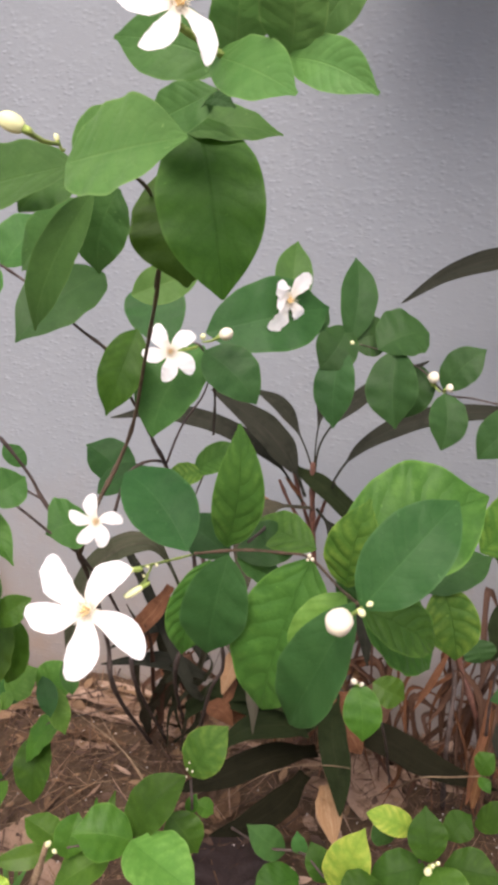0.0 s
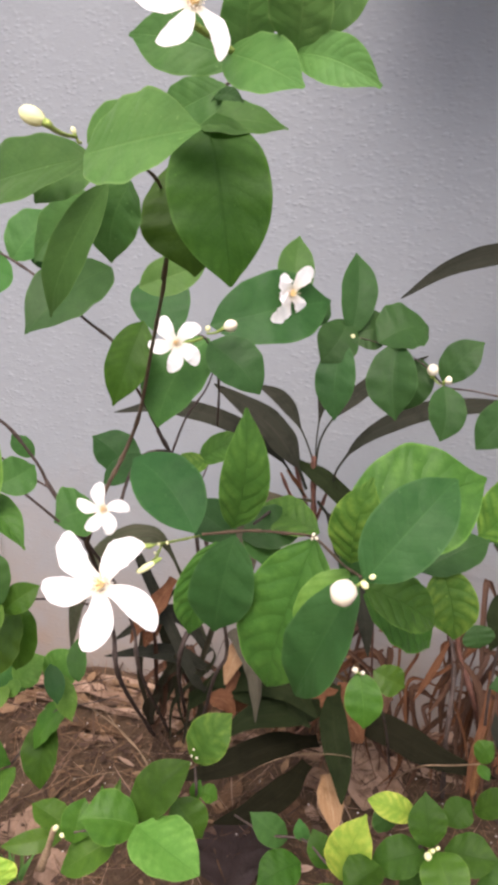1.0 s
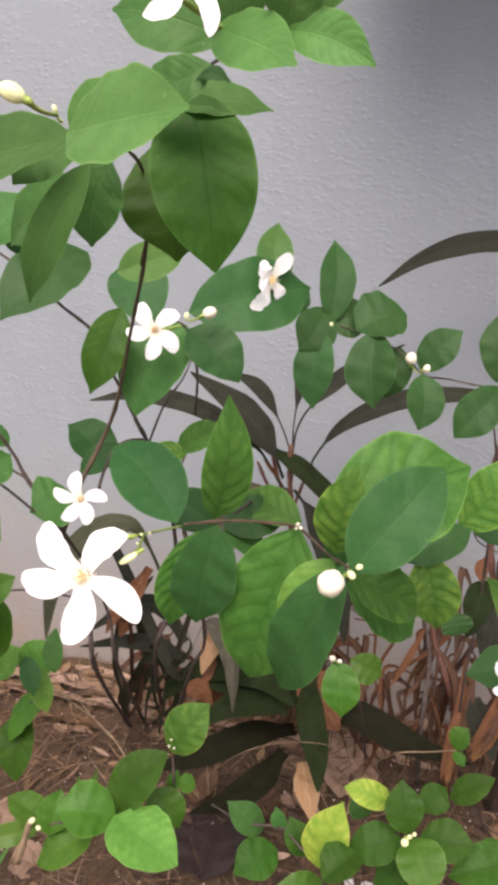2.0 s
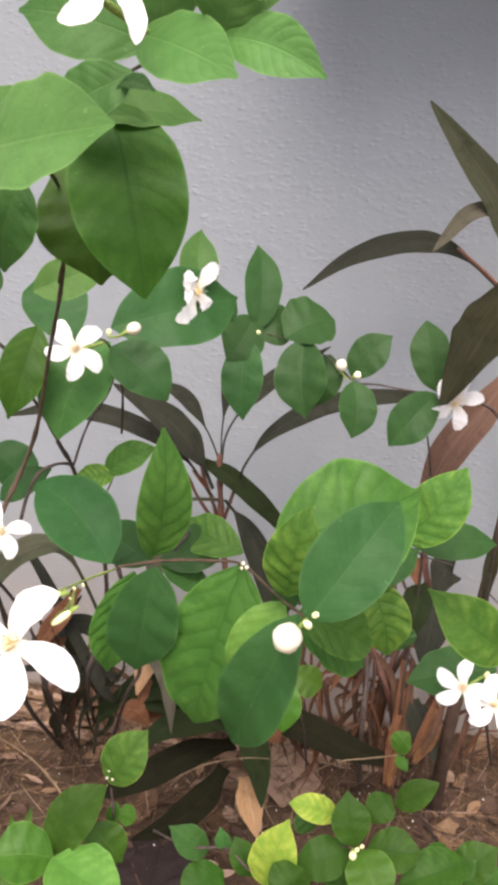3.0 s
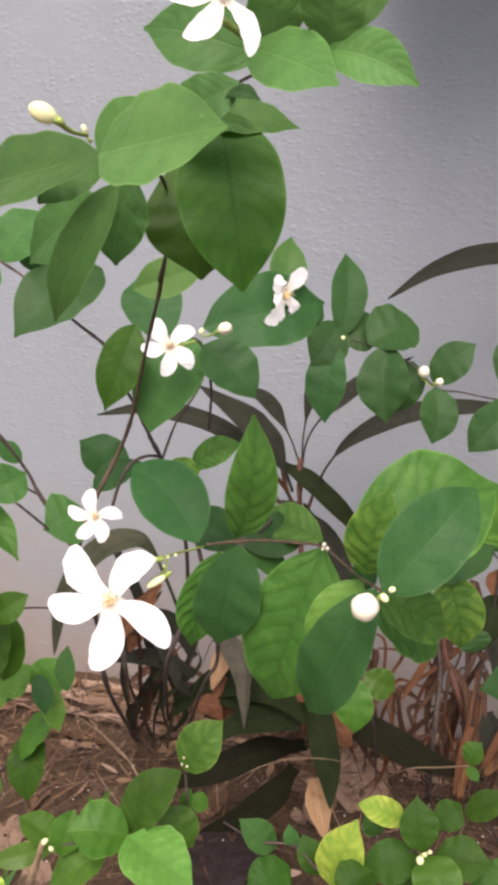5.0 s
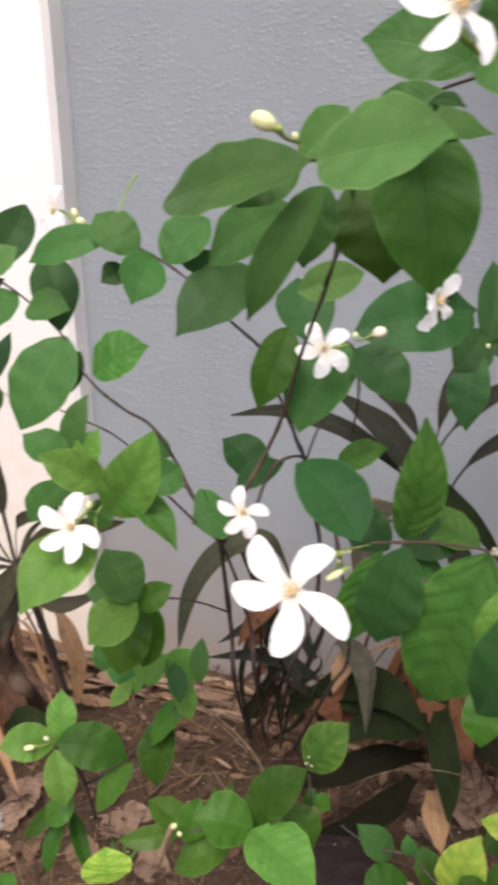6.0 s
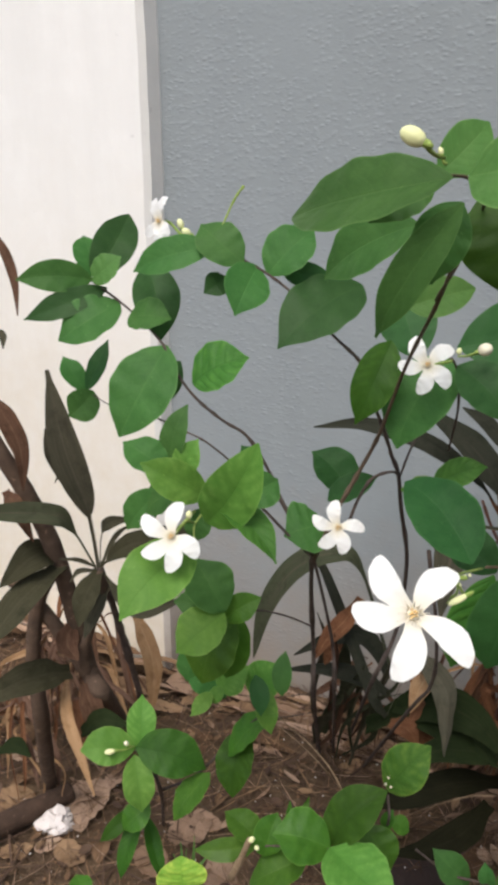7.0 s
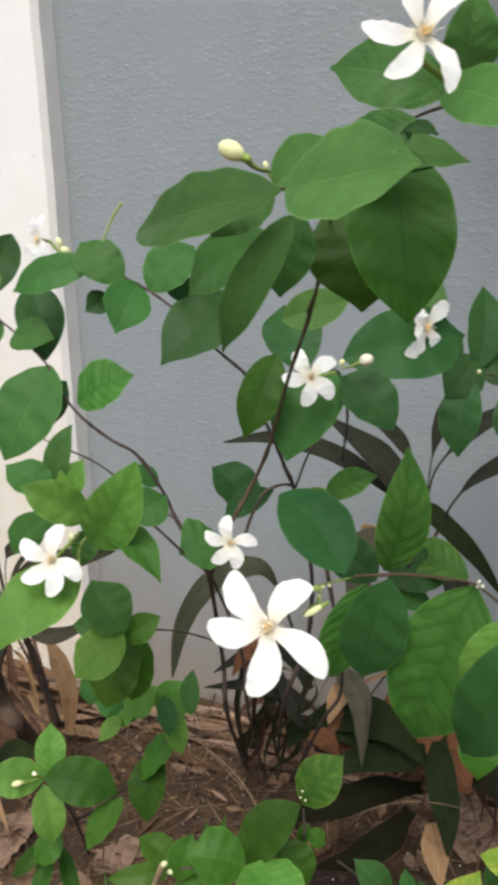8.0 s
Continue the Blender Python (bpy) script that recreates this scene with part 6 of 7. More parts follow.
strap_f = thing("strap_plant", (-0.4403, 0.8307, 0.0000), "strap-leaved plant with bare bent trunks before the white wall", "plant", "strap-leaved plants")
stem(strap_f, [(-0.4406, 0.8555, 0.0000), (-0.3269, 0.6779, 0.2164), (-0.3375, 0.6684, 0.2516), (-0.3443, 0.6594, 0.3234), (-0.3497, 0.6465, 0.3927), (-0.3642, 0.6333, 0.4501), (-0.3768, 0.6210, 0.4888), (-0.4075, 0.6190, 0.5356)], 0.0095, 0.0075, "trunk", name="trunk")
stem(strap_f, [(-0.4723, 0.7326, 0.0000), (-0.3875, 0.6475, 0.1877), (-0.3887, 0.6468, 0.2672), (-0.3797, 0.6529, 0.3291), (-0.3600, 0.6590, 0.3673)], 0.0085, 0.007, "trunk", name="trunk")
stem(strap_f, [(-0.3373, 0.6678, 0.2487), (-0.3703, 0.6621, 0.2960), (-0.3962, 0.6553, 0.3296), (-0.4161, 0.6480, 0.3463)], 0.008, 0.006, "trunk", name="trunk")
stem(strap_f, [(-0.3022, 0.6503, 0.3800), (-0.3048, 0.6550, 0.3542), (-0.3318, 0.6566, 0.2856), (-0.3371, 0.6672, 0.2459)], 0.0045, 0.005, "trunk", name="trunk")
stem(strap_f, [(-0.3274, 0.7329, 0.1842), (-0.3251, 0.7115, 0.2563), (-0.3213, 0.6916, 0.3131), (-0.3117, 0.6717, 0.3500), (-0.3009, 0.6514, 0.3826)], 0.0035, 0.003, name="cane")
strap(strap_f, [(-0.3022, 0.6506, 0.3826), (-0.3015, 0.6448, 0.4213), (-0.3000, 0.6368, 0.4516), (-0.3050, 0.6218, 0.5059), (-0.3125, 0.6181, 0.5693)], 0.0265, (0.76, -0.64, -0.0397), "grey", stalk=0.36, belly=True)
strap(strap_f, [(-0.3008, 0.6420, 0.4380), (-0.3100, 0.6330, 0.4680), (-0.3165, 0.6215, 0.4980), (-0.3165, 0.6175, 0.5210)], 0.0150, (0.80, -0.55, -0.05), "grey", end=0.3)
strap(strap_f, [(-0.3080, 0.6330, 0.4740), (-0.3150, 0.6270, 0.4770), (-0.3200, 0.6240, 0.4700)], 0.0040, (0.70, -0.50, 0.4), "brown")
strap(strap_f, [(-0.3044, 0.6494, 0.3827), (-0.3154, 0.6364, 0.4215), (-0.3235, 0.6225, 0.4403), (-0.3514, 0.5896, 0.4494), (-0.3642, 0.5652, 0.4528)], 0.0182, (0.8727, -0.2968, 0.3876), "olive", stalk=0.22)
strap(strap_f, [(-0.3035, 0.6499, 0.3827), (-0.3117, 0.6363, 0.3941), (-0.3208, 0.6217, 0.3996)], 0.0040, (0.8468, -0.2291, 0.4801), "brown")
strap(strap_f, [(-0.3043, 0.6491, 0.3800), (-0.3117, 0.6351, 0.3836), (-0.3122, 0.6239, 0.3788)], 0.0050, (0.6580, -0.2393, 0.7140), "brown")
strap(strap_f, [(-0.3009, 0.6517, 0.3853), (-0.2943, 0.6481, 0.4160), (-0.2821, 0.6459, 0.4330), (-0.2604, 0.6493, 0.4399)], 0.0106, (0.0278, -0.9975, -0.0648), "brown", stalk=0.4)
strap(strap_f, [(-0.3001, 0.6522, 0.3853), (-0.2838, 0.6543, 0.4157), (-0.2724, 0.6619, 0.4270)], 0.0049, (0.1745, -0.9783, 0.1119), "brown")
strap(strap_f, [(-0.3009, 0.6514, 0.3826), (-0.2722, 0.6503, 0.4093), (-0.2295, 0.6576, 0.4267), (-0.2014, 0.6754, 0.4308)], 0.0208, (-0.0188, -0.8789, 0.4766), "drab", stalk=0.1)
strap(strap_f, [(-0.3000, 0.6515, 0.3800), (-0.2718, 0.6606, 0.3432), (-0.2421, 0.6984, 0.3437)], 0.0152, (0.7022, -0.4229, 0.5728), "brown", stalk=0.1)
strap(strap_f, [(-0.3022, 0.6503, 0.3800), (-0.2954, 0.6214, 0.3680), (-0.2927, 0.6083, 0.3479)], 0.0204, (0.4758, -0.4641, 0.7472), "drab")
strap(strap_f, [(-0.3006, 0.6584, 0.3595), (-0.2992, 0.6349, 0.3431), (-0.2986, 0.6208, 0.3280)], 0.0130, (0.4809, -0.5473, 0.6850), "brown")
strap(strap_f, [(-0.3429, 0.6482, 0.3765), (-0.3442, 0.6045, 0.3687), (-0.3517, 0.5754, 0.3484), (-0.3580, 0.5474, 0.3347)], 0.0280, (0.3338, -0.4037, 0.8519), "drab")
strap(strap_f, [(-0.3601, 0.6605, 0.3783), (-0.3528, 0.6241, 0.3935), (-0.3595, 0.5876, 0.3785)], 0.0300, (0.6498, 0.0078, 0.7601), "drab")
strap(strap_f, [(-0.3419, 0.6457, 0.2638), (-0.3440, 0.6146, 0.2790), (-0.3513, 0.5798, 0.2860), (-0.3714, 0.5447, 0.2753)], 0.0299, (0.6706, -0.1126, 0.7333), "drab")
strap(strap_f, [(-0.3723, 0.6112, 0.5423), (-0.3570, 0.6124, 0.5247), (-0.3446, 0.6138, 0.4966), (-0.3451, 0.6123, 0.4616)], 0.0169, (0.7455, -0.6208, 0.2427), "umber")
strap(strap_f, [(-0.4011, 0.6590, 0.6735), (-0.3810, 0.6549, 0.6517), (-0.3673, 0.6481, 0.6303), (-0.3575, 0.6382, 0.6047)], 0.0084, (0.5642, -0.6199, 0.5454), "umber")
strap(strap_f, [(-0.3747, 0.6273, 0.5934), (-0.3666, 0.6281, 0.5893), (-0.3642, 0.6249, 0.5794)], 0.0065, (0.5782, -0.6126, 0.5389), "brown")
strap(strap_f, [(-0.3578, 0.6591, 0.2538), (-0.3288, 0.6218, 0.2395), (-0.2956, 0.5981, 0.2249), (-0.2672, 0.5824, 0.1994)], 0.0111, (0.2665, -0.3283, 0.9062), "tan")
strap(strap_f, [(-0.3485, 0.6570, 0.2223), (-0.3304, 0.6381, 0.2087), (-0.3099, 0.6202, 0.1969)], 0.0141, (0.2825, -0.3268, 0.9019), "rust")
strap(strap_f, [(-0.3202, 0.7224, 0.2942), (-0.3035, 0.7149, 0.2740), (-0.2940, 0.7129, 0.2455), (-0.2976, 0.7124, 0.1976)], 0.0180, (0.6444, -0.7306, 0.2259), "tan", end=0.3)
strap(strap_f, [(-0.3351, 0.6564, 0.2468), (-0.3189, 0.6470, 0.2264), (-0.3124, 0.6451, 0.2041)], 0.0216, (0.6245, -0.6051, 0.4938), "umber")
strap(strap_f, [(-0.3436, 0.6573, 0.3125), (-0.3405, 0.6438, 0.2965), (-0.3235, 0.6385, 0.2865)], 0.0212, (0.4696, -0.5031, 0.7255), "umber")
strap(strap_f, [(-0.3734, 0.6192, 0.4535), (-0.3581, 0.6153, 0.4421), (-0.3461, 0.6192, 0.4110)], 0.0146, (0.6913, -0.5692, 0.4452), "umber")
strap(strap_f, [(-0.3302, 0.6371, 0.2029), (-0.2983, 0.6344, 0.2327), (-0.2688, 0.6385, 0.2346)], 0.0210, (-0.2943, -0.7426, 0.6016), "green")
strap(strap_f, [(-0.3696, 0.5743, 0.2130), (-0.3553, 0.5819, 0.2194), (-0.3353, 0.5785, 0.2173)], 0.0155, (-0.0289, -0.5904, 0.8066), "green")
dead_skirt(strap_d, (0.1855, 0.9809, 0.0000), 10, 0.26, 0.085, 21, ("rust", "fawn", "umber", "rust"))
dead_skirt(strap_d, (0.1480, 0.9463, 0.0000), 6, 0.2, 0.08, 22, ("umber", "fawn", "rust"))
dead_skirt(strap_d, (0.1650, 0.9900, 0.0000), 7, 0.24, 0.07, 41, ("rust", "umber", "fawn", "char"))
dead_skirt(strap_c, (0.0650, 0.9900, 0.0000), 11, 0.24, 0.1, 42, ("rust", "umber", "char", "umber", "char"))
dead_skirt(strap_c, (0.0100, 0.9800, 0.0000), 10, 0.2, 0.12, 43, ("umber", "char", "char", "rust"))
dead_skirt(strap_e, (0.3093, 0.9864, 0.0000), 14, 0.2, 0.14, 23)
dead_skirt(strap_f, (-0.5167, 0.8270, 0.0000), 16, 0.16, 0.13, 31, ("rust", "fawn", "umber", "fawn", "tan"))
dead_skirt(strap_f, (-0.5654, 0.7626, 0.0000), 12, 0.15, 0.12, 32, ("rust", "fawn", "umber", "fawn", "tan"))
dead_skirt(strap_a, (-0.0162, 1.0197, 0.0000), 14, 0.2, 0.13, 24)
dead_skirt(strap_f, (-0.5059, 0.8730, 0.0000), 14, 0.2, 0.11, 25, ("rust", "fawn", "umber", "fawn", "tan"))
dead_skirt(strap_f, (-0.5038, 0.7375, 0.0000), 8, 0.16, 0.1, 26, ("rust", "fawn", "umber", "fawn", "tan"))
dead_skirt(strap_b, (-0.1853, 1.0203, 0.0000), 8, 0.12, 0.1, 27, ('umber', 'umber', 'rust'))
# fallen leaves that lie apart
dry_leaf((-0.3456, 0.9354, 0.0040), (-0.2378, 0.9255, 0.0040), 0.0251, LITTER, "dull brown dry leaf on the earth", twist=-0.22165690370812802)
dry_leaf((-0.1994, 1.0072, 0.0040), (-0.1723, 1.0246, 0.0040), 0.0191, LITTER, "dull brown dry leaf on the earth", twist=0.13899865402600586)
dry_leaf((-0.4736, 0.9819, 0.0040), (-0.3997, 1.0406, 0.0040), 0.0370, LITTER_PALE, "pale pinkish-brown dry leaf on the earth", twist=0.26987913757313925)
dry_leaf((0.0391, 0.9693, 0.0040), (0.1015, 0.9238, 0.0040), 0.0685, LITTER_PALE, "pale pinkish-brown dry leaf on the earth", twist=0.07823957605583676)
dry_leaf((0.0573, 1.0168, 0.0040), (0.0409, 0.9312, 0.0040), 0.0550, LITTER_PALE, "pale pinkish-brown dry leaf on the earth", twist=0.1728057298682142)
dry_leaf((0.0907, 1.0724, 0.0040), (0.1189, 1.0264, 0.0040), 0.0329, LITTER_PALE, "pale pinkish-brown dry leaf on the earth", twist=-0.23602163418164465)
dry_leaf((0.1187, 1.0533, 0.0040), (0.1514, 1.1098, 0.0040), 0.0335, LITTER_PALE, "pale pinkish-brown dry leaf on the earth", twist=-0.039266885639737736)
dry_leaf((0.1608, 1.1249, 0.0040), (0.1385, 1.1615, 0.0040), 0.0316, LITTER_PALE, "pale pinkish-brown dry leaf on the earth", twist=-0.2104527932758453)
dry_leaf((0.0619, 1.1110, 0.0040), (0.1078, 1.0552, 0.0040), 0.0392, LITTER_PALE, "pale pinkish-brown dry leaf on the earth", twist=0.20684033820321773)
dry_leaf((-0.1612, 0.8371, 0.0040), (-0.1294, 0.8612, 0.0040), 0.0194, LITTER_PALE, "pale pinkish-brown dry leaf on the earth", twist=-0.12311224427281733)
dry_leaf((0.0063, 0.8835, 0.0040), (0.0245, 0.8639, 0.0040), 0.0145, LITTER_PALE, "pale pinkish-brown dry leaf on the earth", twist=-0.02810705190001428)
dry_leaf((0.0517, 0.8565, 0.0040), (0.0162, 0.8957, 0.0040), 0.0217, LITTER_PALE, "pale pinkish-brown dry leaf on the earth", twist=0.29957996884168075)
dry_leaf((0.1376, 1.0431, 0.0040), (0.1817, 1.0907, 0.0040), 0.0329, LITTER_PALE, "pale pinkish-brown dry leaf on the earth", twist=0.2113516025362457)
dry_leaf((-0.1806, 0.9281, 0.0040), (-0.1564, 0.9521, 0.0040), 0.0163, LITTER, "dull brown dry leaf on the earth", twist=0.2856045418479785)
dry_leaf((-0.4444, 0.7113, 0.0040), (-0.4060, 0.7800, 0.0040), 0.0342, LITTER_PALE, "pale pinkish-brown dry leaf on the earth", twist=-0.027876006245026008)
dry_leaf((-0.3902, 0.6919, 0.0040), (-0.4299, 0.7295, 0.0040), 0.0225, LITTER_PALE, "pale pinkish-brown dry leaf on the earth", twist=-0.00710460086685849)
dry_leaf((-0.4962, 0.6729, 0.0040), (-0.4869, 0.7196, 0.0040), 0.0462, LITTER, "brown curled dry leaf on the earth", twist=0.13770301186011247)
dry_leaf((-0.3084, 0.7461, 0.0040), (-0.2659, 0.7505, 0.0040), 0.0438, LITTER_PALE, "pale pinkish-brown dry leaf on the earth", twist=-0.012574529912908972)
dry_leaf((-0.6283, 0.8284, 0.0040), (-0.5760, 0.8221, 0.0040), 0.0356, LITTER_PALE, "pale pinkish-brown dry leaf on the earth", twist=-0.12538642971181502)
dry_leaf((-0.6467, 0.8702, 0.0040), (-0.5954, 0.8322, 0.0040), 0.0183, LITTER_PALE, "pale pinkish-brown dry leaf on the earth", twist=-0.05772635086539182)
dry_leaf((-0.4091, 0.7620, 0.0040), (-0.4088, 0.8010, 0.0040), 0.0270, LITTER_PALE, "pale pinkish-brown dry leaf on the earth", twist=-0.21209618249881113)
dry_leaf((-0.3732, 0.9671, 0.0040), (-0.3231, 0.9733, 0.0040), 0.0304, LITTER, "dull brown dry leaf on the earth", twist=-0.07379955132877083)
dry_leaf((-0.6903, 0.8698, 0.0040), (-0.5822, 0.9052, 0.0040), 0.0245, LITTER, "brown curled dry leaf on the earth", twist=0.29303262024410887)
dry_leaf((-0.5767, 0.9237, 0.0040), (-0.4795, 0.9843, 0.0040), 0.0208, LITTER, "brown curled dry leaf on the earth", twist=0.27588953008977873)
dry_leaf((-0.6339, 0.9665, 0.0040), (-0.5284, 0.9818, 0.0040), 0.0137, LITTER, "brown curled dry leaf on the earth", twist=0.07617898257290345)
dry_leaf((-0.5512, 0.7896, 0.0040), (-0.6003, 0.7888, 0.0040), 0.0343, LITTER, "brown curled dry leaf on the earth", twist=-0.00040652960032705465)
dry_leaf((-0.3083, 0.9156, 0.0040), (-0.2510, 0.9161, 0.0040), 0.0167, LITTER_PALE, "pale pinkish-brown dry leaf on the earth", twist=-0.09691274383610357)
dry_leaf((-0.2076, 0.9959, 0.0040), (-0.1857, 1.0209, 0.0040), 0.0207, LITTER, "dull brown dry leaf on the earth", twist=-0.24651755023660354)
dry_leaf((-0.1485, 0.9660, 0.0040), (-0.1532, 1.0190, 0.0040), 0.0167, LITTER, "dull brown dry leaf on the earth", twist=-0.13661391951808843)
dry_leaf((-0.3703, 0.7123, 0.0040), (-0.3484, 0.6696, 0.0040), 0.0245, LITTER, "brown curled dry leaf on the earth", twist=0.16921138263389696)
dry_leaf((-0.2974, 0.7764, 0.0040), (-0.2549, 0.7752, 0.0040), 0.0223, LITTER_PALE, "pale pinkish-brown dry leaf on the earth", twist=0.2204320840663812)
dry_leaf((-0.4480, 0.6240, 0.0040), (-0.4264, 0.6537, 0.0040), 0.0286, LITTER, "brown curled dry leaf on the earth", twist=-0.0832042601863647)
dry_leaf((-0.2512, 1.0193, 0.0040), (-0.3271, 1.0138, 0.0040), 0.0325, LITTER, "brown curled dry leaf on the earth", twist=0.17161354778029814)
dry_leaf((-0.2152, 1.0529, 0.0040), (-0.1572, 1.0298, 0.0040), 0.0440, LITTER, "brown curled dry leaf on the earth", twist=0.16493885527118501)
dry_leaf((-0.4044, 0.6657, 0.0040), (-0.3618, 0.6623, 0.0040), 0.0284, LITTER, "brown curled dry leaf on the earth", twist=0.11675804967053666)
dry_leaf((-0.3220, 0.7107, 0.0040), (-0.2783, 0.6909, 0.0040), 0.0352, LITTER_PALE, "pale pinkish-brown dry leaf on the earth", twist=0.09841106698357399)
dry_leaf((-0.1102, 0.7998, 0.0040), (-0.0808, 0.7743, 0.0040), 0.0618, LITTER_DARK, "dark rotting leaf on the earth", twist=0.15578324186369363)
dry_leaf((-0.0341, 0.8771, 0.0040), (0.0182, 0.8447, 0.0040), 0.0422, LITTER, "brown curled dry leaf on the earth", twist=-0.08194094199248705)
dry_leaf((-0.2453, 0.7174, 0.0040), (-0.2061, 0.7221, 0.0040), 0.0414, LITTER_PALE, "pale pinkish-brown dry leaf on the earth", twist=0.12268174440402185)
dry_leaf((-0.5177, 0.7136, 0.0040), (-0.5026, 0.7673, 0.0040), 0.0209, LITTER, "brown curled dry leaf on the earth", twist=-0.1314887665127256)
dry_leaf((-0.4283, 0.9515, 0.0040), (-0.3861, 0.9965, 0.0040), 0.0275, LITTER, "brown curled dry leaf on the earth", twist=-0.008588865705467297)
dry_leaf((0.1187, 1.0436, 0.0040), (0.1415, 1.1221, 0.0040), 0.0375, LITTER_PALE, "pale pinkish-brown dry leaf on the earth", twist=0.3776464624206666, curl=0.3)
dry_leaf((0.1476, 1.0386, 0.0040), (0.1669, 1.0997, 0.0040), 0.0285, LITTER_PALE, "pale pinkish-brown dry leaf on the earth", twist=0.2672361388979807, curl=0.3)
dry_leaf((0.0898, 1.0435, 0.0040), (0.1229, 1.0753, 0.0040), 0.0252, LITTER_PALE, "pale pinkish-brown dry leaf on the earth", twist=-0.28860713586479736, curl=0.3)
dry_leaf((0.1600, 1.0102, 0.0040), (0.1895, 1.0466, 0.0040), 0.0242, LITTER_PALE, "pale pinkish-brown dry leaf on the earth", twist=0.6237665748305821, curl=0.3)
dry_leaf((0.2780, 1.0133, 0.0040), (0.3065, 1.0485, 0.0040), 0.0238, LITTER, "brown curled dry leaf on the earth", twist=0.2095690090217377, curl=0.3)
dry_leaf((0.2569, 0.9631, 0.0040), (0.2798, 0.9810, 0.0040), 0.0181, LITTER, "brown curled dry leaf on the earth", twist=0.11292515689544969, curl=0.3)
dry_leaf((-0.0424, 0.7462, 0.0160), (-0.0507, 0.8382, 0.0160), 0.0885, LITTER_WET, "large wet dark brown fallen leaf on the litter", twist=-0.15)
dry_leaf((0.2374, 0.9008, 0.0040), (0.2668, 0.8834, 0.0040), 0.0350, LITTER, "brown curled dry leaf on the earth")
dry_leaf((0.1001, 0.9601, 0.0040), (0.0677, 0.9092, 0.0040), 0.0452, LITTER_PALE, "pale pinkish-brown dry leaf on the earth")
dry_leaf((0.2879, 0.9517, 0.0040), (0.3043, 0.9218, 0.0040), 0.0218, LITTER_DARK, "dark rotting leaf on the earth")
dry_leaf((-0.6639, 0.8654, 0.0040), (-0.5812, 0.9291, 0.0040), 0.0189, LITTER_PALE, "pale pinkish-brown dry leaf on the earth", twist=-0.39073547438202)
dry_leaf((-0.5607, 0.9168, 0.0040), (-0.4554, 0.9634, 0.0040), 0.0167, LITTER, "brown curled dry leaf on the earth", twist=0.03759271367619643)
dry_leaf((-0.4584, 0.9678, 0.0040), (-0.3798, 1.0259, 0.0040), 0.0187, LITTER_PALE, "pale pinkish-brown dry leaf on the earth", twist=-0.19944616957959582)
dry_leaf((-0.4855, 0.9233, 0.0040), (-0.4145, 0.9446, 0.0040), 0.0199, LITTER, "dull brown dry leaf on the earth", twist=0.1373143391232794)
dry_leaf((-0.6234, 0.8455, 0.0040), (-0.5850, 0.8840, 0.0040), 0.0220, LITTER_PALE, "pale pinkish-brown dry leaf on the earth", twist=-0.02964880890353616)
dry_leaf((-0.5619, 0.8574, 0.0040), (-0.5274, 0.9006, 0.0040), 0.0145, LITTER, "brown curled dry leaf on the earth", twist=0.2533437341472454)
dry_leaf((-0.3760, 0.9872, 0.0040), (-0.3351, 1.0288, 0.0040), 0.0166, LITTER, "brown curled dry leaf on the earth", twist=0.117949555359114)
dry_leaf((-0.5616, 0.7591, 0.0040), (-0.5124, 0.7678, 0.0040), 0.0249, LITTER_PALE, "pale pinkish-brown dry leaf on the earth", twist=0.2381007573400178)
dry_leaf((-0.4001, 0.6998, 0.0040), (-0.4139, 0.7680, 0.0040), 0.0351, LITTER_PALE, "pale pinkish-brown dry leaf on the earth", twist=-0.12169239357784012)
dry_leaf((-0.3882, 0.9042, 0.0040), (-0.3422, 0.9009, 0.0040), 0.0154, LITTER, "dull brown dry leaf on the earth", twist=0.11525045839298864)
dry_leaf((-0.4264, 0.6537, 0.0040), (-0.3988, 0.6761, 0.0040), 0.0188, LITTER_PALE, "pale pinkish-brown dry leaf on the earth", twist=0.19026188217112527)
dry_leaf((-0.2781, 0.7347, 0.0040), (-0.2813, 0.7902, 0.0040), 0.0250, LITTER_PALE, "pale pinkish-brown dry leaf on the earth", twist=0.26255093460362566)
dry_leaf((-0.0864, 0.8394, 0.0040), (-0.0811, 0.8994, 0.0040), 0.0294, LITTER, "brown curled dry leaf on the earth", twist=-0.11996387885610327)
dry_leaf((-0.0054, 0.9114, 0.0040), (0.0119, 0.9501, 0.0040), 0.0297, LITTER_PALE, "pale pinkish-brown dry leaf on the earth", twist=0.27430366976543075)
# long dry blades heaped along the foot of the walls
lay = random.Random(77)
for k in range(26):
    x, y = -0.82 + 0.036 * k + lay.uniform(-0.02, 0.02), lay.uniform(0.968, 1.03)
    long, lean = lay.uniform(0.12, 0.26), lay.uniform(-0.08, 0.08)
    y = min(y, (1.012 if x < EDGE_X + 0.05 else 1.04) - abs(lean) * long * 0.5)
    low = 0.004 + 0.014 * lay.random()
    a, b = (x - long / 2, y - lean * long / 2, low), (x + long / 2, y + lean * long / 2, low)
    tone, says = lay.choice(((LITTER_PALE, "pale pinkish-brown dry blade along the wall foot"), (LITTER, "brown dry blade along the wall foot"), (LITTER_PALE, "pale pinkish-brown dry blade along the wall foot")))
    dry_leaf(a, b, lay.uniform(0.014, 0.028), tone, says, twist=lay.uniform(-0.5, 0.2), curl=lay.uniform(0.0, 0.06))
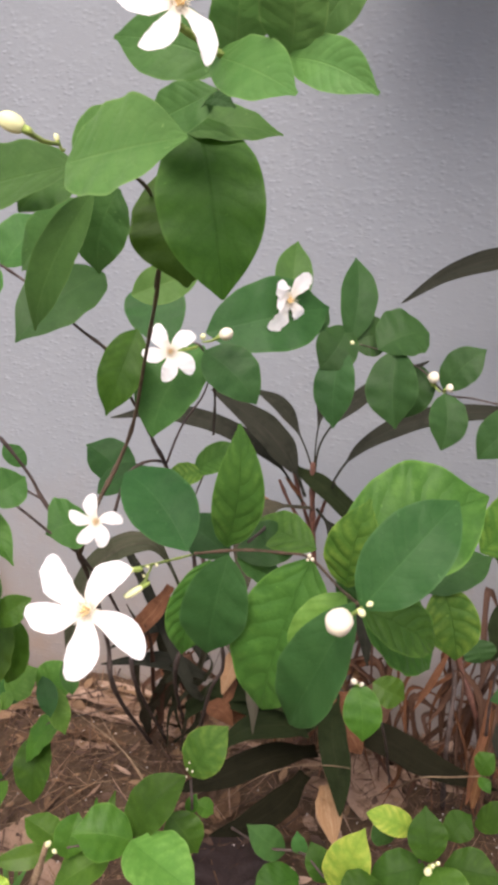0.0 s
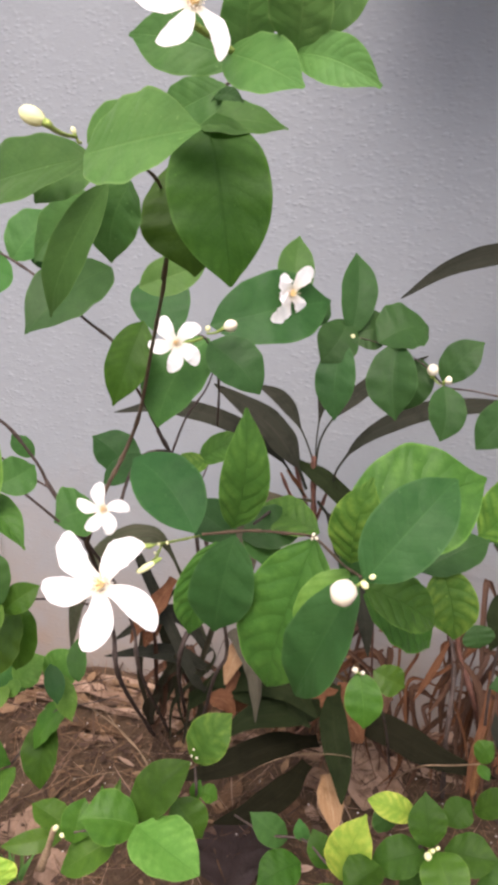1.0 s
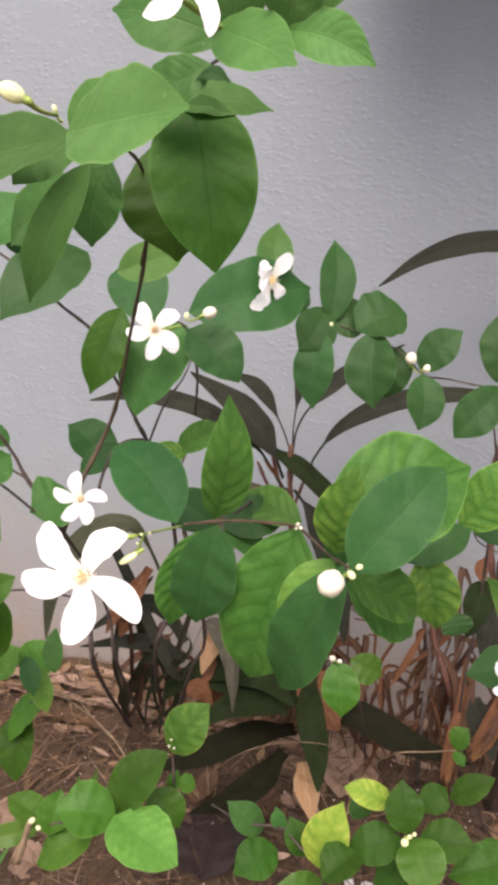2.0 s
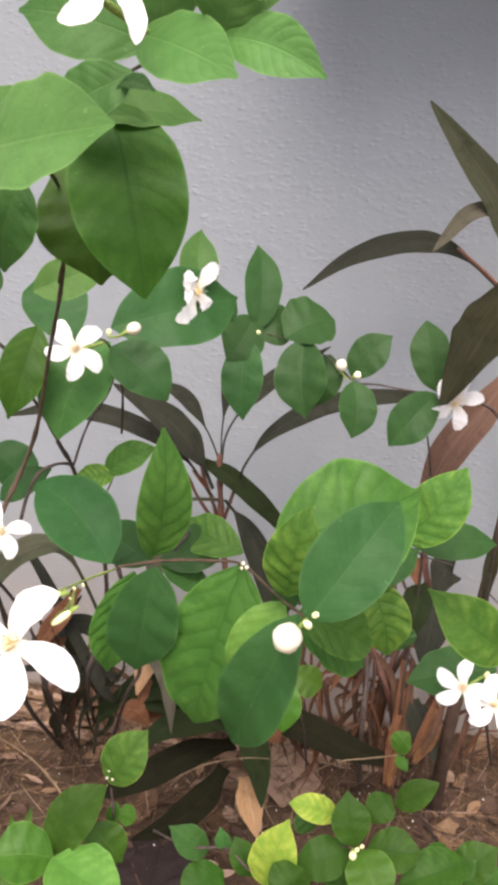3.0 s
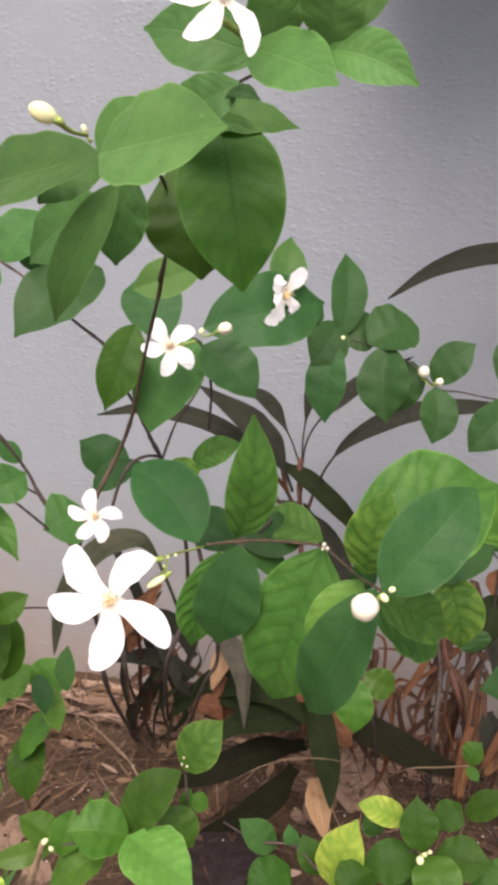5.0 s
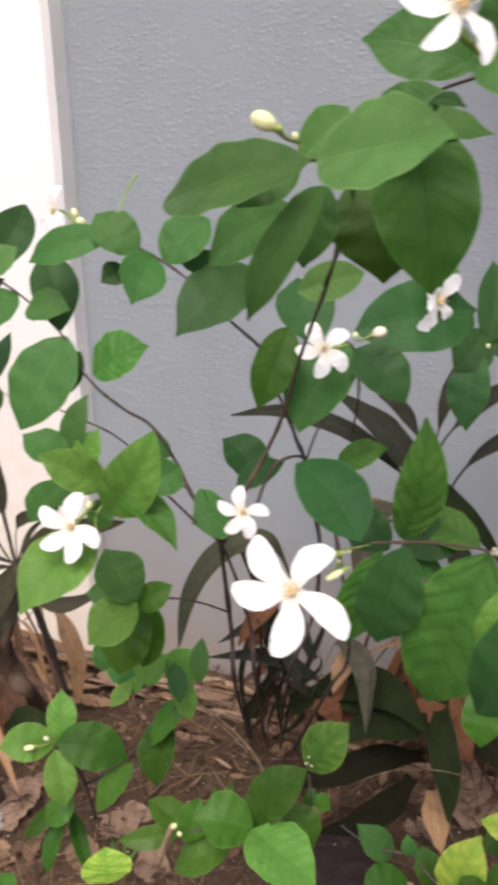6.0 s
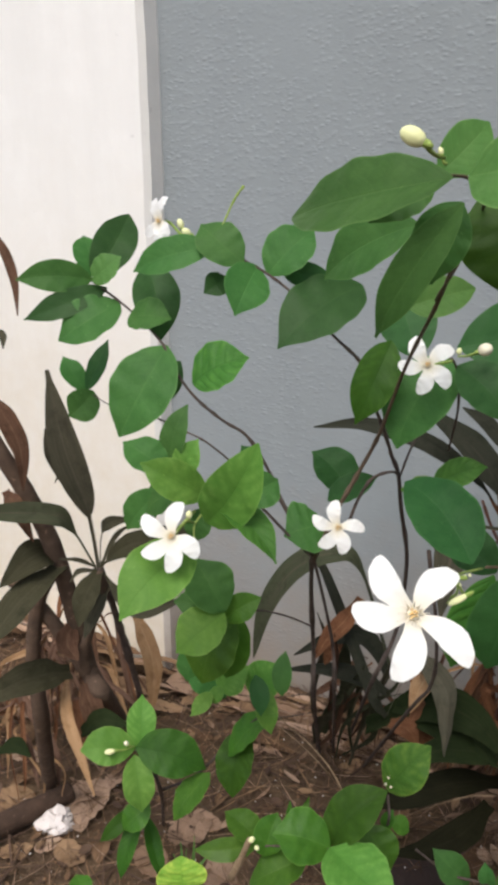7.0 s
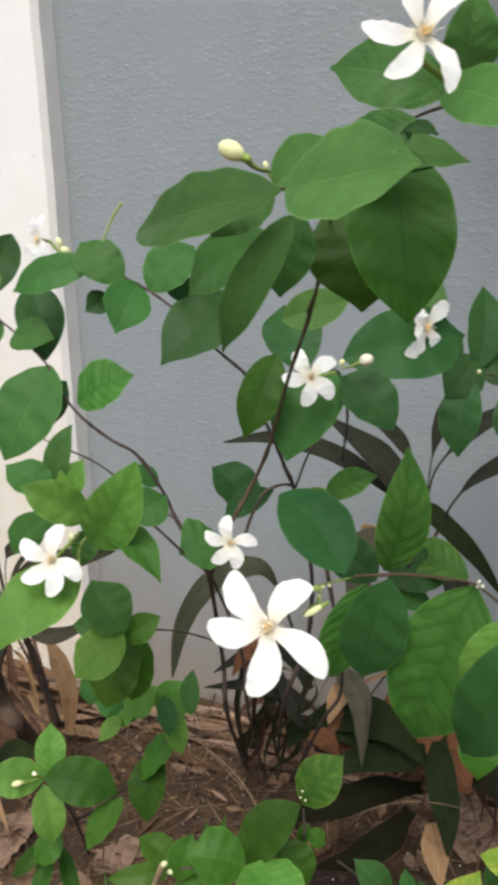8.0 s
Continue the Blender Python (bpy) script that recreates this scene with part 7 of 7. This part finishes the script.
# bare twigs
fallen_twig([(-0.3083, 0.9783, 0.0060), (-0.1230, 0.7053, 0.2185), (-0.0907, 0.6962, 0.2042), (-0.1371, 0.8816, 0.0060)], 0.00040, 0.00054)
fallen_twig([(-0.0883, 0.8817, 0.0060), (-0.0071, 0.7483, 0.1724), (0.0259, 0.7653, 0.1822), (0.0630, 0.7903, 0.1715), (0.0919, 0.8115, 0.1495), (0.0946, 0.9636, 0.0060)], 0.00036, 0.00027)
fallen_twig([(0.1768, 1.0643, 0.0060), (0.1646, 0.8438, 0.1250), (0.1431, 0.9442, 0.0060)], 0.00040, 0.00032)
fallen_twig([(-0.2429, 0.7652, 0.0060), (-0.2890, 0.7928, 0.0060), (-0.3361, 0.7955, 0.0060)], 0.00045, 0.00036, "twig")
fallen_twig([(-0.0186, 0.7776, 0.0060), (-0.0465, 0.8220, 0.0060), (-0.0750, 0.8459, 0.0060)], 0.00049, 0.00036)
fallen_twig([(-0.2230, 0.8609, 0.0060), (-0.1799, 0.8331, 0.0060), (-0.1391, 0.8361, 0.0060)], 0.00045, 0.00032, "twig")
fallen_twig([(-0.4578, 0.6342, 0.0060), (-0.3973, 0.6764, 0.0060), (-0.3262, 0.7061, 0.0060)], 0.00045, 0.00036)
fallen_twig([(-0.5016, 0.7770, 0.0060), (-0.4134, 0.8015, 0.0060), (-0.3816, 0.8544, 0.0060)], 0.00045, 0.00036, "twig")
fallen_twig([(-0.2354, 0.8128, 0.0060), (-0.1944, 0.8332, 0.0060), (-0.1589, 0.8495, 0.0060)], 0.00054, 0.00045)
fallen_twig([(-0.2726, 0.8399, 0.0060), (-0.2152, 0.8734, 0.0060), (-0.1592, 0.8802, 0.0060)], 0.00045, 0.00032)
fallen_twig([(0.0207, 0.8549, 0.0060), (0.0460, 0.8634, 0.0060), (0.0750, 0.8829, 0.0060)], 0.00057, 0.00023)
fallen_twig([(-0.1329, 0.8352, 0.0060), (-0.1104, 0.8387, 0.0060), (-0.0939, 0.8414, 0.0060)], 0.00048, 0.00023)
fallen_twig([(-0.1603, 0.8047, 0.0060), (-0.1308, 0.8176, 0.0060), (-0.0902, 0.8268, 0.0060)], 0.00041, 0.00023, "twig")
fallen_twig([(-0.1130, 0.8357, 0.0060), (-0.0974, 0.8392, 0.0060), (-0.0791, 0.8362, 0.0060)], 0.00029, 0.00023)
fallen_twig([(-0.2063, 0.9494, 0.0060), (-0.1956, 0.9646, 0.0060), (-0.1822, 0.9764, 0.0060)], 0.00046, 0.00023, "twig")
fallen_twig([(-0.0863, 0.7907, 0.0060), (-0.0773, 0.8090, 0.0060), (-0.0631, 0.8268, 0.0060)], 0.00031, 0.00023, "twig")
fallen_twig([(-0.0108, 0.9528, 0.0060), (0.0107, 0.9657, 0.0060), (0.0291, 0.9919, 0.0060)], 0.00036, 0.00023)
fallen_twig([(0.0011, 0.8278, 0.0060), (0.0238, 0.8261, 0.0060), (0.0525, 0.8279, 0.0060)], 0.00045, 0.00023)
fallen_twig([(0.0833, 0.9621, 0.0060), (0.0930, 0.9539, 0.0060), (0.1104, 0.9492, 0.0060)], 0.00046, 0.00023)
fallen_twig([(-0.1458, 0.7809, 0.0060), (-0.1268, 0.7996, 0.0060), (-0.1008, 0.8163, 0.0060)], 0.00058, 0.00023)
fallen_twig([(0.0113, 0.8608, 0.0060), (0.0359, 0.8710, 0.0060), (0.0522, 0.8765, 0.0060)], 0.00040, 0.00023)
fallen_twig([(-0.2910, 0.8889, 0.0060), (-0.2711, 0.9017, 0.0060), (-0.2528, 0.9115, 0.0060)], 0.00036, 0.00023)
fallen_twig([(-0.5024, 0.6901, 0.0060), (-0.4744, 0.7278, 0.0060), (-0.4458, 0.7576, 0.0060)], 0.00035, 0.00023)
fallen_twig([(-0.3455, 0.7522, 0.0060), (-0.3105, 0.7690, 0.0060), (-0.2812, 0.7905, 0.0060)], 0.00031, 0.00023)
fallen_twig([(-0.3356, 0.7280, 0.0060), (-0.3036, 0.7406, 0.0060), (-0.2615, 0.7543, 0.0060)], 0.00048, 0.00023, "twig")
fallen_twig([(-0.2625, 0.9246, 0.0060), (-0.2113, 0.9371, 0.0060), (-0.1688, 0.9494, 0.0060)], 0.00027, 0.00023)
fallen_twig([(-0.0417, 0.8511, 0.0060), (-0.0069, 0.8659, 0.0060), (0.0214, 0.8884, 0.0060)], 0.00042, 0.00023)
fallen_twig([(-0.0640, 0.8801, 0.0060), (-0.0387, 0.8904, 0.0060), (-0.0216, 0.9087, 0.0060)], 0.00031, 0.00023)
fallen_twig([(-0.0073, 0.9585, 0.0060), (0.0184, 0.9730, 0.0060), (0.0513, 0.9991, 0.0060)], 0.00035, 0.00023)
fallen_twig([(-0.0106, 1.0689, 0.0060), (0.0481, 1.0636, 0.0060), (0.0924, 1.0618, 0.0060)], 0.00029, 0.00023)
fallen_twig([(0.1027, 0.8449, 0.0060), (0.1370, 0.8695, 0.0060), (0.1625, 0.8984, 0.0060)], 0.00041, 0.00023)
fallen_twig([(-0.0435, 0.9951, 0.0060), (-0.0290, 0.9962, 0.0060), (-0.0051, 0.9951, 0.0060)], 0.00029, 0.00023)
fallen_twig([(0.0864, 0.8478, 0.0060), (0.1035, 0.8656, 0.0060), (0.1242, 0.8876, 0.0060)], 0.00042, 0.00023, "twig")
fallen_twig([(-0.0720, 1.0639, 0.0060), (-0.0421, 1.0998, 0.0060), (-0.0133, 1.1264, 0.0060)], 0.00057, 0.00023, "twig")
fallen_twig([(-0.1000, 0.8719, 0.0060), (-0.0697, 0.8968, 0.0060), (-0.0360, 0.9124, 0.0060)], 0.00034, 0.00023)
fallen_twig([(-0.1690, 0.9952, 0.0060), (-0.1329, 0.9954, 0.0060), (-0.0913, 1.0056, 0.0060)], 0.00030, 0.00023)
fallen_twig([(-0.3319, 0.6830, 0.0060), (-0.3110, 0.7018, 0.0060), (-0.2884, 0.7083, 0.0060)], 0.00050, 0.00023)
fallen_twig([(0.2771, 0.9775, 0.0060), (0.3060, 0.9605, 0.0060), (0.3430, 0.9570, 0.0060)], 0.00042, 0.00023)
fallen_twig([(0.1378, 0.9655, 0.0060), (0.1646, 0.9553, 0.0060), (0.1815, 0.9495, 0.0060)], 0.00052, 0.00023)
fallen_twig([(0.1497, 0.9728, 0.0060), (0.1887, 0.9940, 0.0060), (0.2188, 1.0095, 0.0060)], 0.00028, 0.00023, "twig")
fallen_twig([(0.1605, 0.9644, 0.0060), (0.1694, 0.9829, 0.0060), (0.1856, 0.9891, 0.0060)], 0.00055, 0.00023)
fallen_twig([(-0.5219, 0.6996, 0.0060), (-0.4832, 0.6984, 0.0060), (-0.4439, 0.6973, 0.0060)], 0.00030, 0.00023)
fallen_twig([(-0.1743, 0.7812, 0.0060), (-0.1481, 0.7777, 0.0060), (-0.1202, 0.7661, 0.0060)], 0.00053, 0.00023)
fallen_twig([(-0.1911, 0.7718, 0.0060), (-0.1631, 0.7900, 0.0060), (-0.1270, 0.7995, 0.0060)], 0.00028, 0.00023)
fallen_twig([(-0.1080, 1.0375, 0.0060), (-0.0825, 1.0412, 0.0060), (-0.0541, 1.0365, 0.0060)], 0.00058, 0.00023)
fallen_twig([(0.1497, 0.9142, 0.0060), (0.1877, 0.9111, 0.0060), (0.2167, 0.9118, 0.0060)], 0.00048, 0.00023)
fallen_twig([(-0.4040, 0.9121, 0.0060), (-0.3699, 0.9076, 0.0060), (-0.3367, 0.8905, 0.0060)], 0.00034, 0.00023)
fallen_twig([(-0.1636, 0.9639, 0.0060), (-0.1346, 0.9884, 0.0060), (-0.1052, 1.0004, 0.0060)], 0.00028, 0.00023, "twig")
fallen_twig([(-0.0116, 0.9023, 0.0060), (0.0133, 0.9334, 0.0060), (0.0466, 0.9687, 0.0060)], 0.00049, 0.00023, "twig")
fallen_twig([(-0.0437, 0.8283, 0.0060), (-0.0238, 0.8572, 0.0060), (-0.0031, 0.8914, 0.0060)], 0.00055, 0.00023)
fallen_twig([(0.1407, 0.8959, 0.0060), (0.1636, 0.9061, 0.0060), (0.1778, 0.9225, 0.0060)], 0.00030, 0.00023)
fallen_twig([(0.1190, 1.0449, 0.0060), (0.1386, 1.0766, 0.0060), (0.1590, 1.1123, 0.0060)], 0.00039, 0.00023, "twig")
fallen_twig([(0.1615, 0.8365, 0.0060), (0.1897, 0.8522, 0.0060), (0.2125, 0.8605, 0.0060)], 0.00031, 0.00023)
fallen_twig([(-0.4207, 0.6631, 0.0060), (-0.4016, 0.6676, 0.0060), (-0.3694, 0.6673, 0.0060)], 0.00035, 0.00023)
fallen_twig([(-0.0011, 0.9227, 0.0060), (0.0206, 0.9428, 0.0060), (0.0461, 0.9715, 0.0060)], 0.00052, 0.00023)
fallen_twig([(-0.2647, 0.7582, 0.0060), (-0.2376, 0.7768, 0.0060), (-0.1978, 0.7940, 0.0060)], 0.00057, 0.00023)
dry_leaf((0.0688, 0.8961, 0.0140), (0.0702, 0.9923, 0.0140), 0.0554, LITTER_PALE, "pale pinkish-brown dry leaf on the earth", twist=0.1, curl=0.05)
dry_leaf((0.0911, 0.9146, 0.0120), (0.1085, 0.9485, 0.0120), 0.0257, LITTER_PALE, "pale pinkish-brown dry leaf on the earth", curl=0.05)
dry_leaf((-0.0346, 0.8931, 0.0300), (-0.0033, 0.9237, 0.0300), 0.0076, LITTER_PALE, "pale pinkish-brown dry leaf on the earth")
dry_leaf((0.0199, 0.8724, 0.0100), (0.0231, 0.8924, 0.0100), 0.0074, LITTER_PALE, "pale pinkish-brown dry leaf on the earth")
PIPE = [(0.1008, 0.7897, 0.0080), (0.1161, 0.7384, 0.0080)]
SCRAP_AT = (0.1214, 0.7829, 0.0060)
PAPER_AT = (-0.4298, 0.6922, 0.0000)
LOG = [(-0.4846, 0.6126, 0.0200), (-0.4636, 0.6596, 0.0200), (-0.4499, 0.6906, 0.0200), (-0.4345, 0.7277, 0.0200)]


# ---------------------------------------------------------------- loose things on the ground
bm = bmesh.new()
tube(bm, curve_points(LOG, 8), 0.0135, 0.0115, 14, 0.09, 4)
tagged(part("dead_stem", bm, BARK["rotten"]), "dark fallen dead stem lying on the earth", "branch")


def crumpled_paper(at, size):
    bm = bmesh.new()
    bmesh.ops.create_icosphere(bm, subdivisions=3, radius=1.0)
    for v in bm.verts:
        d = v.co.normalized()
        r = 0.8 + 0.5 * abs(noise.noise(d * 1.6)) + 0.25 * noise.noise(d * 3.2 + Vector((3, 1, 0)))
        v.co = Vector((d.x * r * 1.15, d.y * r, max(d.z * r * 0.75, -0.35)))
        v.co = Vector(at) + v.co * size + Vector((0, 0, 0.35 * size))
    return tagged(part("crumpled_paper", bm, PAPER, smooth=False), "crumpled whitish paper tissue lying on the litter", "paper")


crumpled_paper(PAPER_AT, 0.021)

crumpled_paper(SCRAP_AT, 0.009)


def pipe_piece(ends, radius):
    """A short hollow length of pipe, lying on the ground."""
    a, b = (Vector(e) for e in ends)
    ahead = (b - a).normalized()
    x = ahead.orthogonal().normalized()
    y = ahead.cross(x)
    rings = []
    for p, r in ((a + ahead * 0.012, radius * 0.78), (a, radius * 0.78), (a, radius * 0.96), (a + ahead * 0.001, radius), (b, radius), (b, radius * 0.78)):
        rings.append([p + (x * math.cos(k * math.pi / 9) + y * math.sin(k * math.pi / 9)) * r for k in range(18)])
    bm = bmesh.new()
    rings = [[bm.verts.new(p) for p in ring] for ring in rings]
    for u, v in zip(rings, rings[1:]):
        for k in range(18):
            bm.faces.new((u[k], u[(k + 1) % 18], v[(k + 1) % 18], v[k]))
    return tagged(part("pipe_piece", bm, PAPER), "short piece of white plastic pipe on the earth", "pipe")


pipe_piece(PIPE, 0.0052)

# rotted leaves, kept dark to stand in for the shade under the strap leaves
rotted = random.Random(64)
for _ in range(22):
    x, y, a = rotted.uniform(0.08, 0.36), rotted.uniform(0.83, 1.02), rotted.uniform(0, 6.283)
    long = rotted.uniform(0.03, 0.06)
    dry_leaf((x, y, 0.004), (x + long * math.cos(a), y + 0.6 * long * math.sin(a), 0.004), rotted.uniform(0.016, 0.03), LITTER_DARK, "dark brown rotted leaf on the earth, standing in for plant shade", twist=rotted.uniform(-0.3, 0.3))

# finer litter: leaf scraps, straws and crumbs, each too small to count
rnd = random.Random(11)


def scraps(name, count, material, size, label, slim=1.0):
    bm = bmesh.new()
    for _ in range(count):
        x, y = rnd.uniform(-1.0, 0.75), 1.045 - 0.72 * rnd.random() ** 1.25
        if x < EDGE_X and y > WHITE_Y - 0.01:
            y -= 0.07
        a, long = rnd.uniform(0, 6.283), size * rnd.uniform(0.5, 1.5)
        wide = long * rnd.uniform(0.25, 0.6) * slim
        d = Vector((math.cos(a), math.sin(a), rnd.uniform(-0.12, 0.2)))
        up = Vector((rnd.uniform(-0.5, 0.5), rnd.uniform(-0.5, 0.5), 1)).normalized()
        p = Vector((x, y, ground_height(x, y) + 0.003 + rnd.random() * 0.008))
        line = [p + d * long * v + up * long * 0.25 * (v - 0.5) ** 2 for v in (0.0, 0.25, 0.5, 0.75, 1.0)]
        ribbon(bm, line, [wide * w for w in (0.12, 0.42, 0.5, 0.36, 0.05)], [up] * 5, rnd.uniform(0.1, 0.7), 3)
    return tagged(part(name, bm, material), label, "litter", kind="stuff")


scraps("leaf_litter", 900, LITTER, 0.016, "brown dry leaf scraps covering the earth")
scraps("pale_leaf_litter", 150, LITTER_PALE, 0.018, "pale dry leaf scraps among the litter")
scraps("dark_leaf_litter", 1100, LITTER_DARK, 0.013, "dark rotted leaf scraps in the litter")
scraps("straw_litter", 4200, LITTER, 0.05, "thin straws and needles in the litter", 0.05)
scraps("dark_straw_litter", 3600, LITTER_DARK, 0.055, "thin dark twigs in the litter", 0.06)
scraps("pale_straw_litter", 1600, LITTER_PALE, 0.05, "thin pale straws in the litter", 0.035)

bm = bmesh.new()
for _ in range(4200):
    x, y = rnd.uniform(-1.0, 0.75), 1.045 - 0.7 * rnd.random() ** 1.2
    if x < EDGE_X and y > WHITE_Y - 0.01:
        y -= 0.07
    r = rnd.uniform(0.0008, 0.0032)
    m = Matrix.Translation((x, y, ground_height(x, y) + r * 0.4)) @ Euler((rnd.random() * 6, rnd.random() * 6, 0)).to_matrix().to_4x4()
    v = [bm.verts.new(m @ (Vector(c) * r * rnd.uniform(0.7, 1.3))) for c in ((1, 0, 0), (-1, 0, 0), (0, 1, 0), (0, -1, 0), (0, 0, 1), (0, 0, -1))]
    for i, j, k in ((0, 2, 4), (2, 1, 4), (1, 3, 4), (3, 0, 4), (2, 0, 5), (1, 2, 5), (3, 1, 5), (0, 3, 5)):
        bm.faces.new((v[i], v[j], v[k]))
tagged(part("soil_crumbs", bm, LITTER, smooth=False), "small crumbs of earth and grit", "grit", kind="stuff")

n = Nodes("pale_grit", 0.6)
n.set(Base_Color=n.mix(n.noise(200.0), (0.5, 0.46, 0.4), (0.75, 0.72, 0.68)))
bm = bmesh.new()
for _ in range(700):
    x, y = rnd.uniform(-0.8, 0.5), 1.03 - 0.5 * rnd.random() ** 1.2
    if x < EDGE_X and y > WHITE_Y - 0.01:
        y -= 0.07
    r = rnd.uniform(0.0005, 0.0014)
    m = Matrix.Translation((x, y, ground_height(x, y) + 0.003 + rnd.random() * 0.006)) @ Euler((rnd.random() * 6, rnd.random() * 6, 0)).to_matrix().to_4x4()
    v = [bm.verts.new(m @ (Vector(c) * r * rnd.uniform(0.7, 1.3))) for c in ((1, 0, 0), (-1, 0, 0), (0, 1, 0), (0, -1, 0), (0, 0, 1), (0, 0, -1))]
    for i, j, k in ((0, 2, 4), (2, 1, 4), (1, 3, 4), (3, 0, 4), (2, 0, 5), (1, 2, 5), (3, 1, 5), (0, 3, 5)):
        bm.faces.new((v[i], v[j], v[k]))
tagged(part("pale_grit", bm, n.mat, smooth=False), "pale grains of sand scattered over the litter", "grit", kind="stuff")
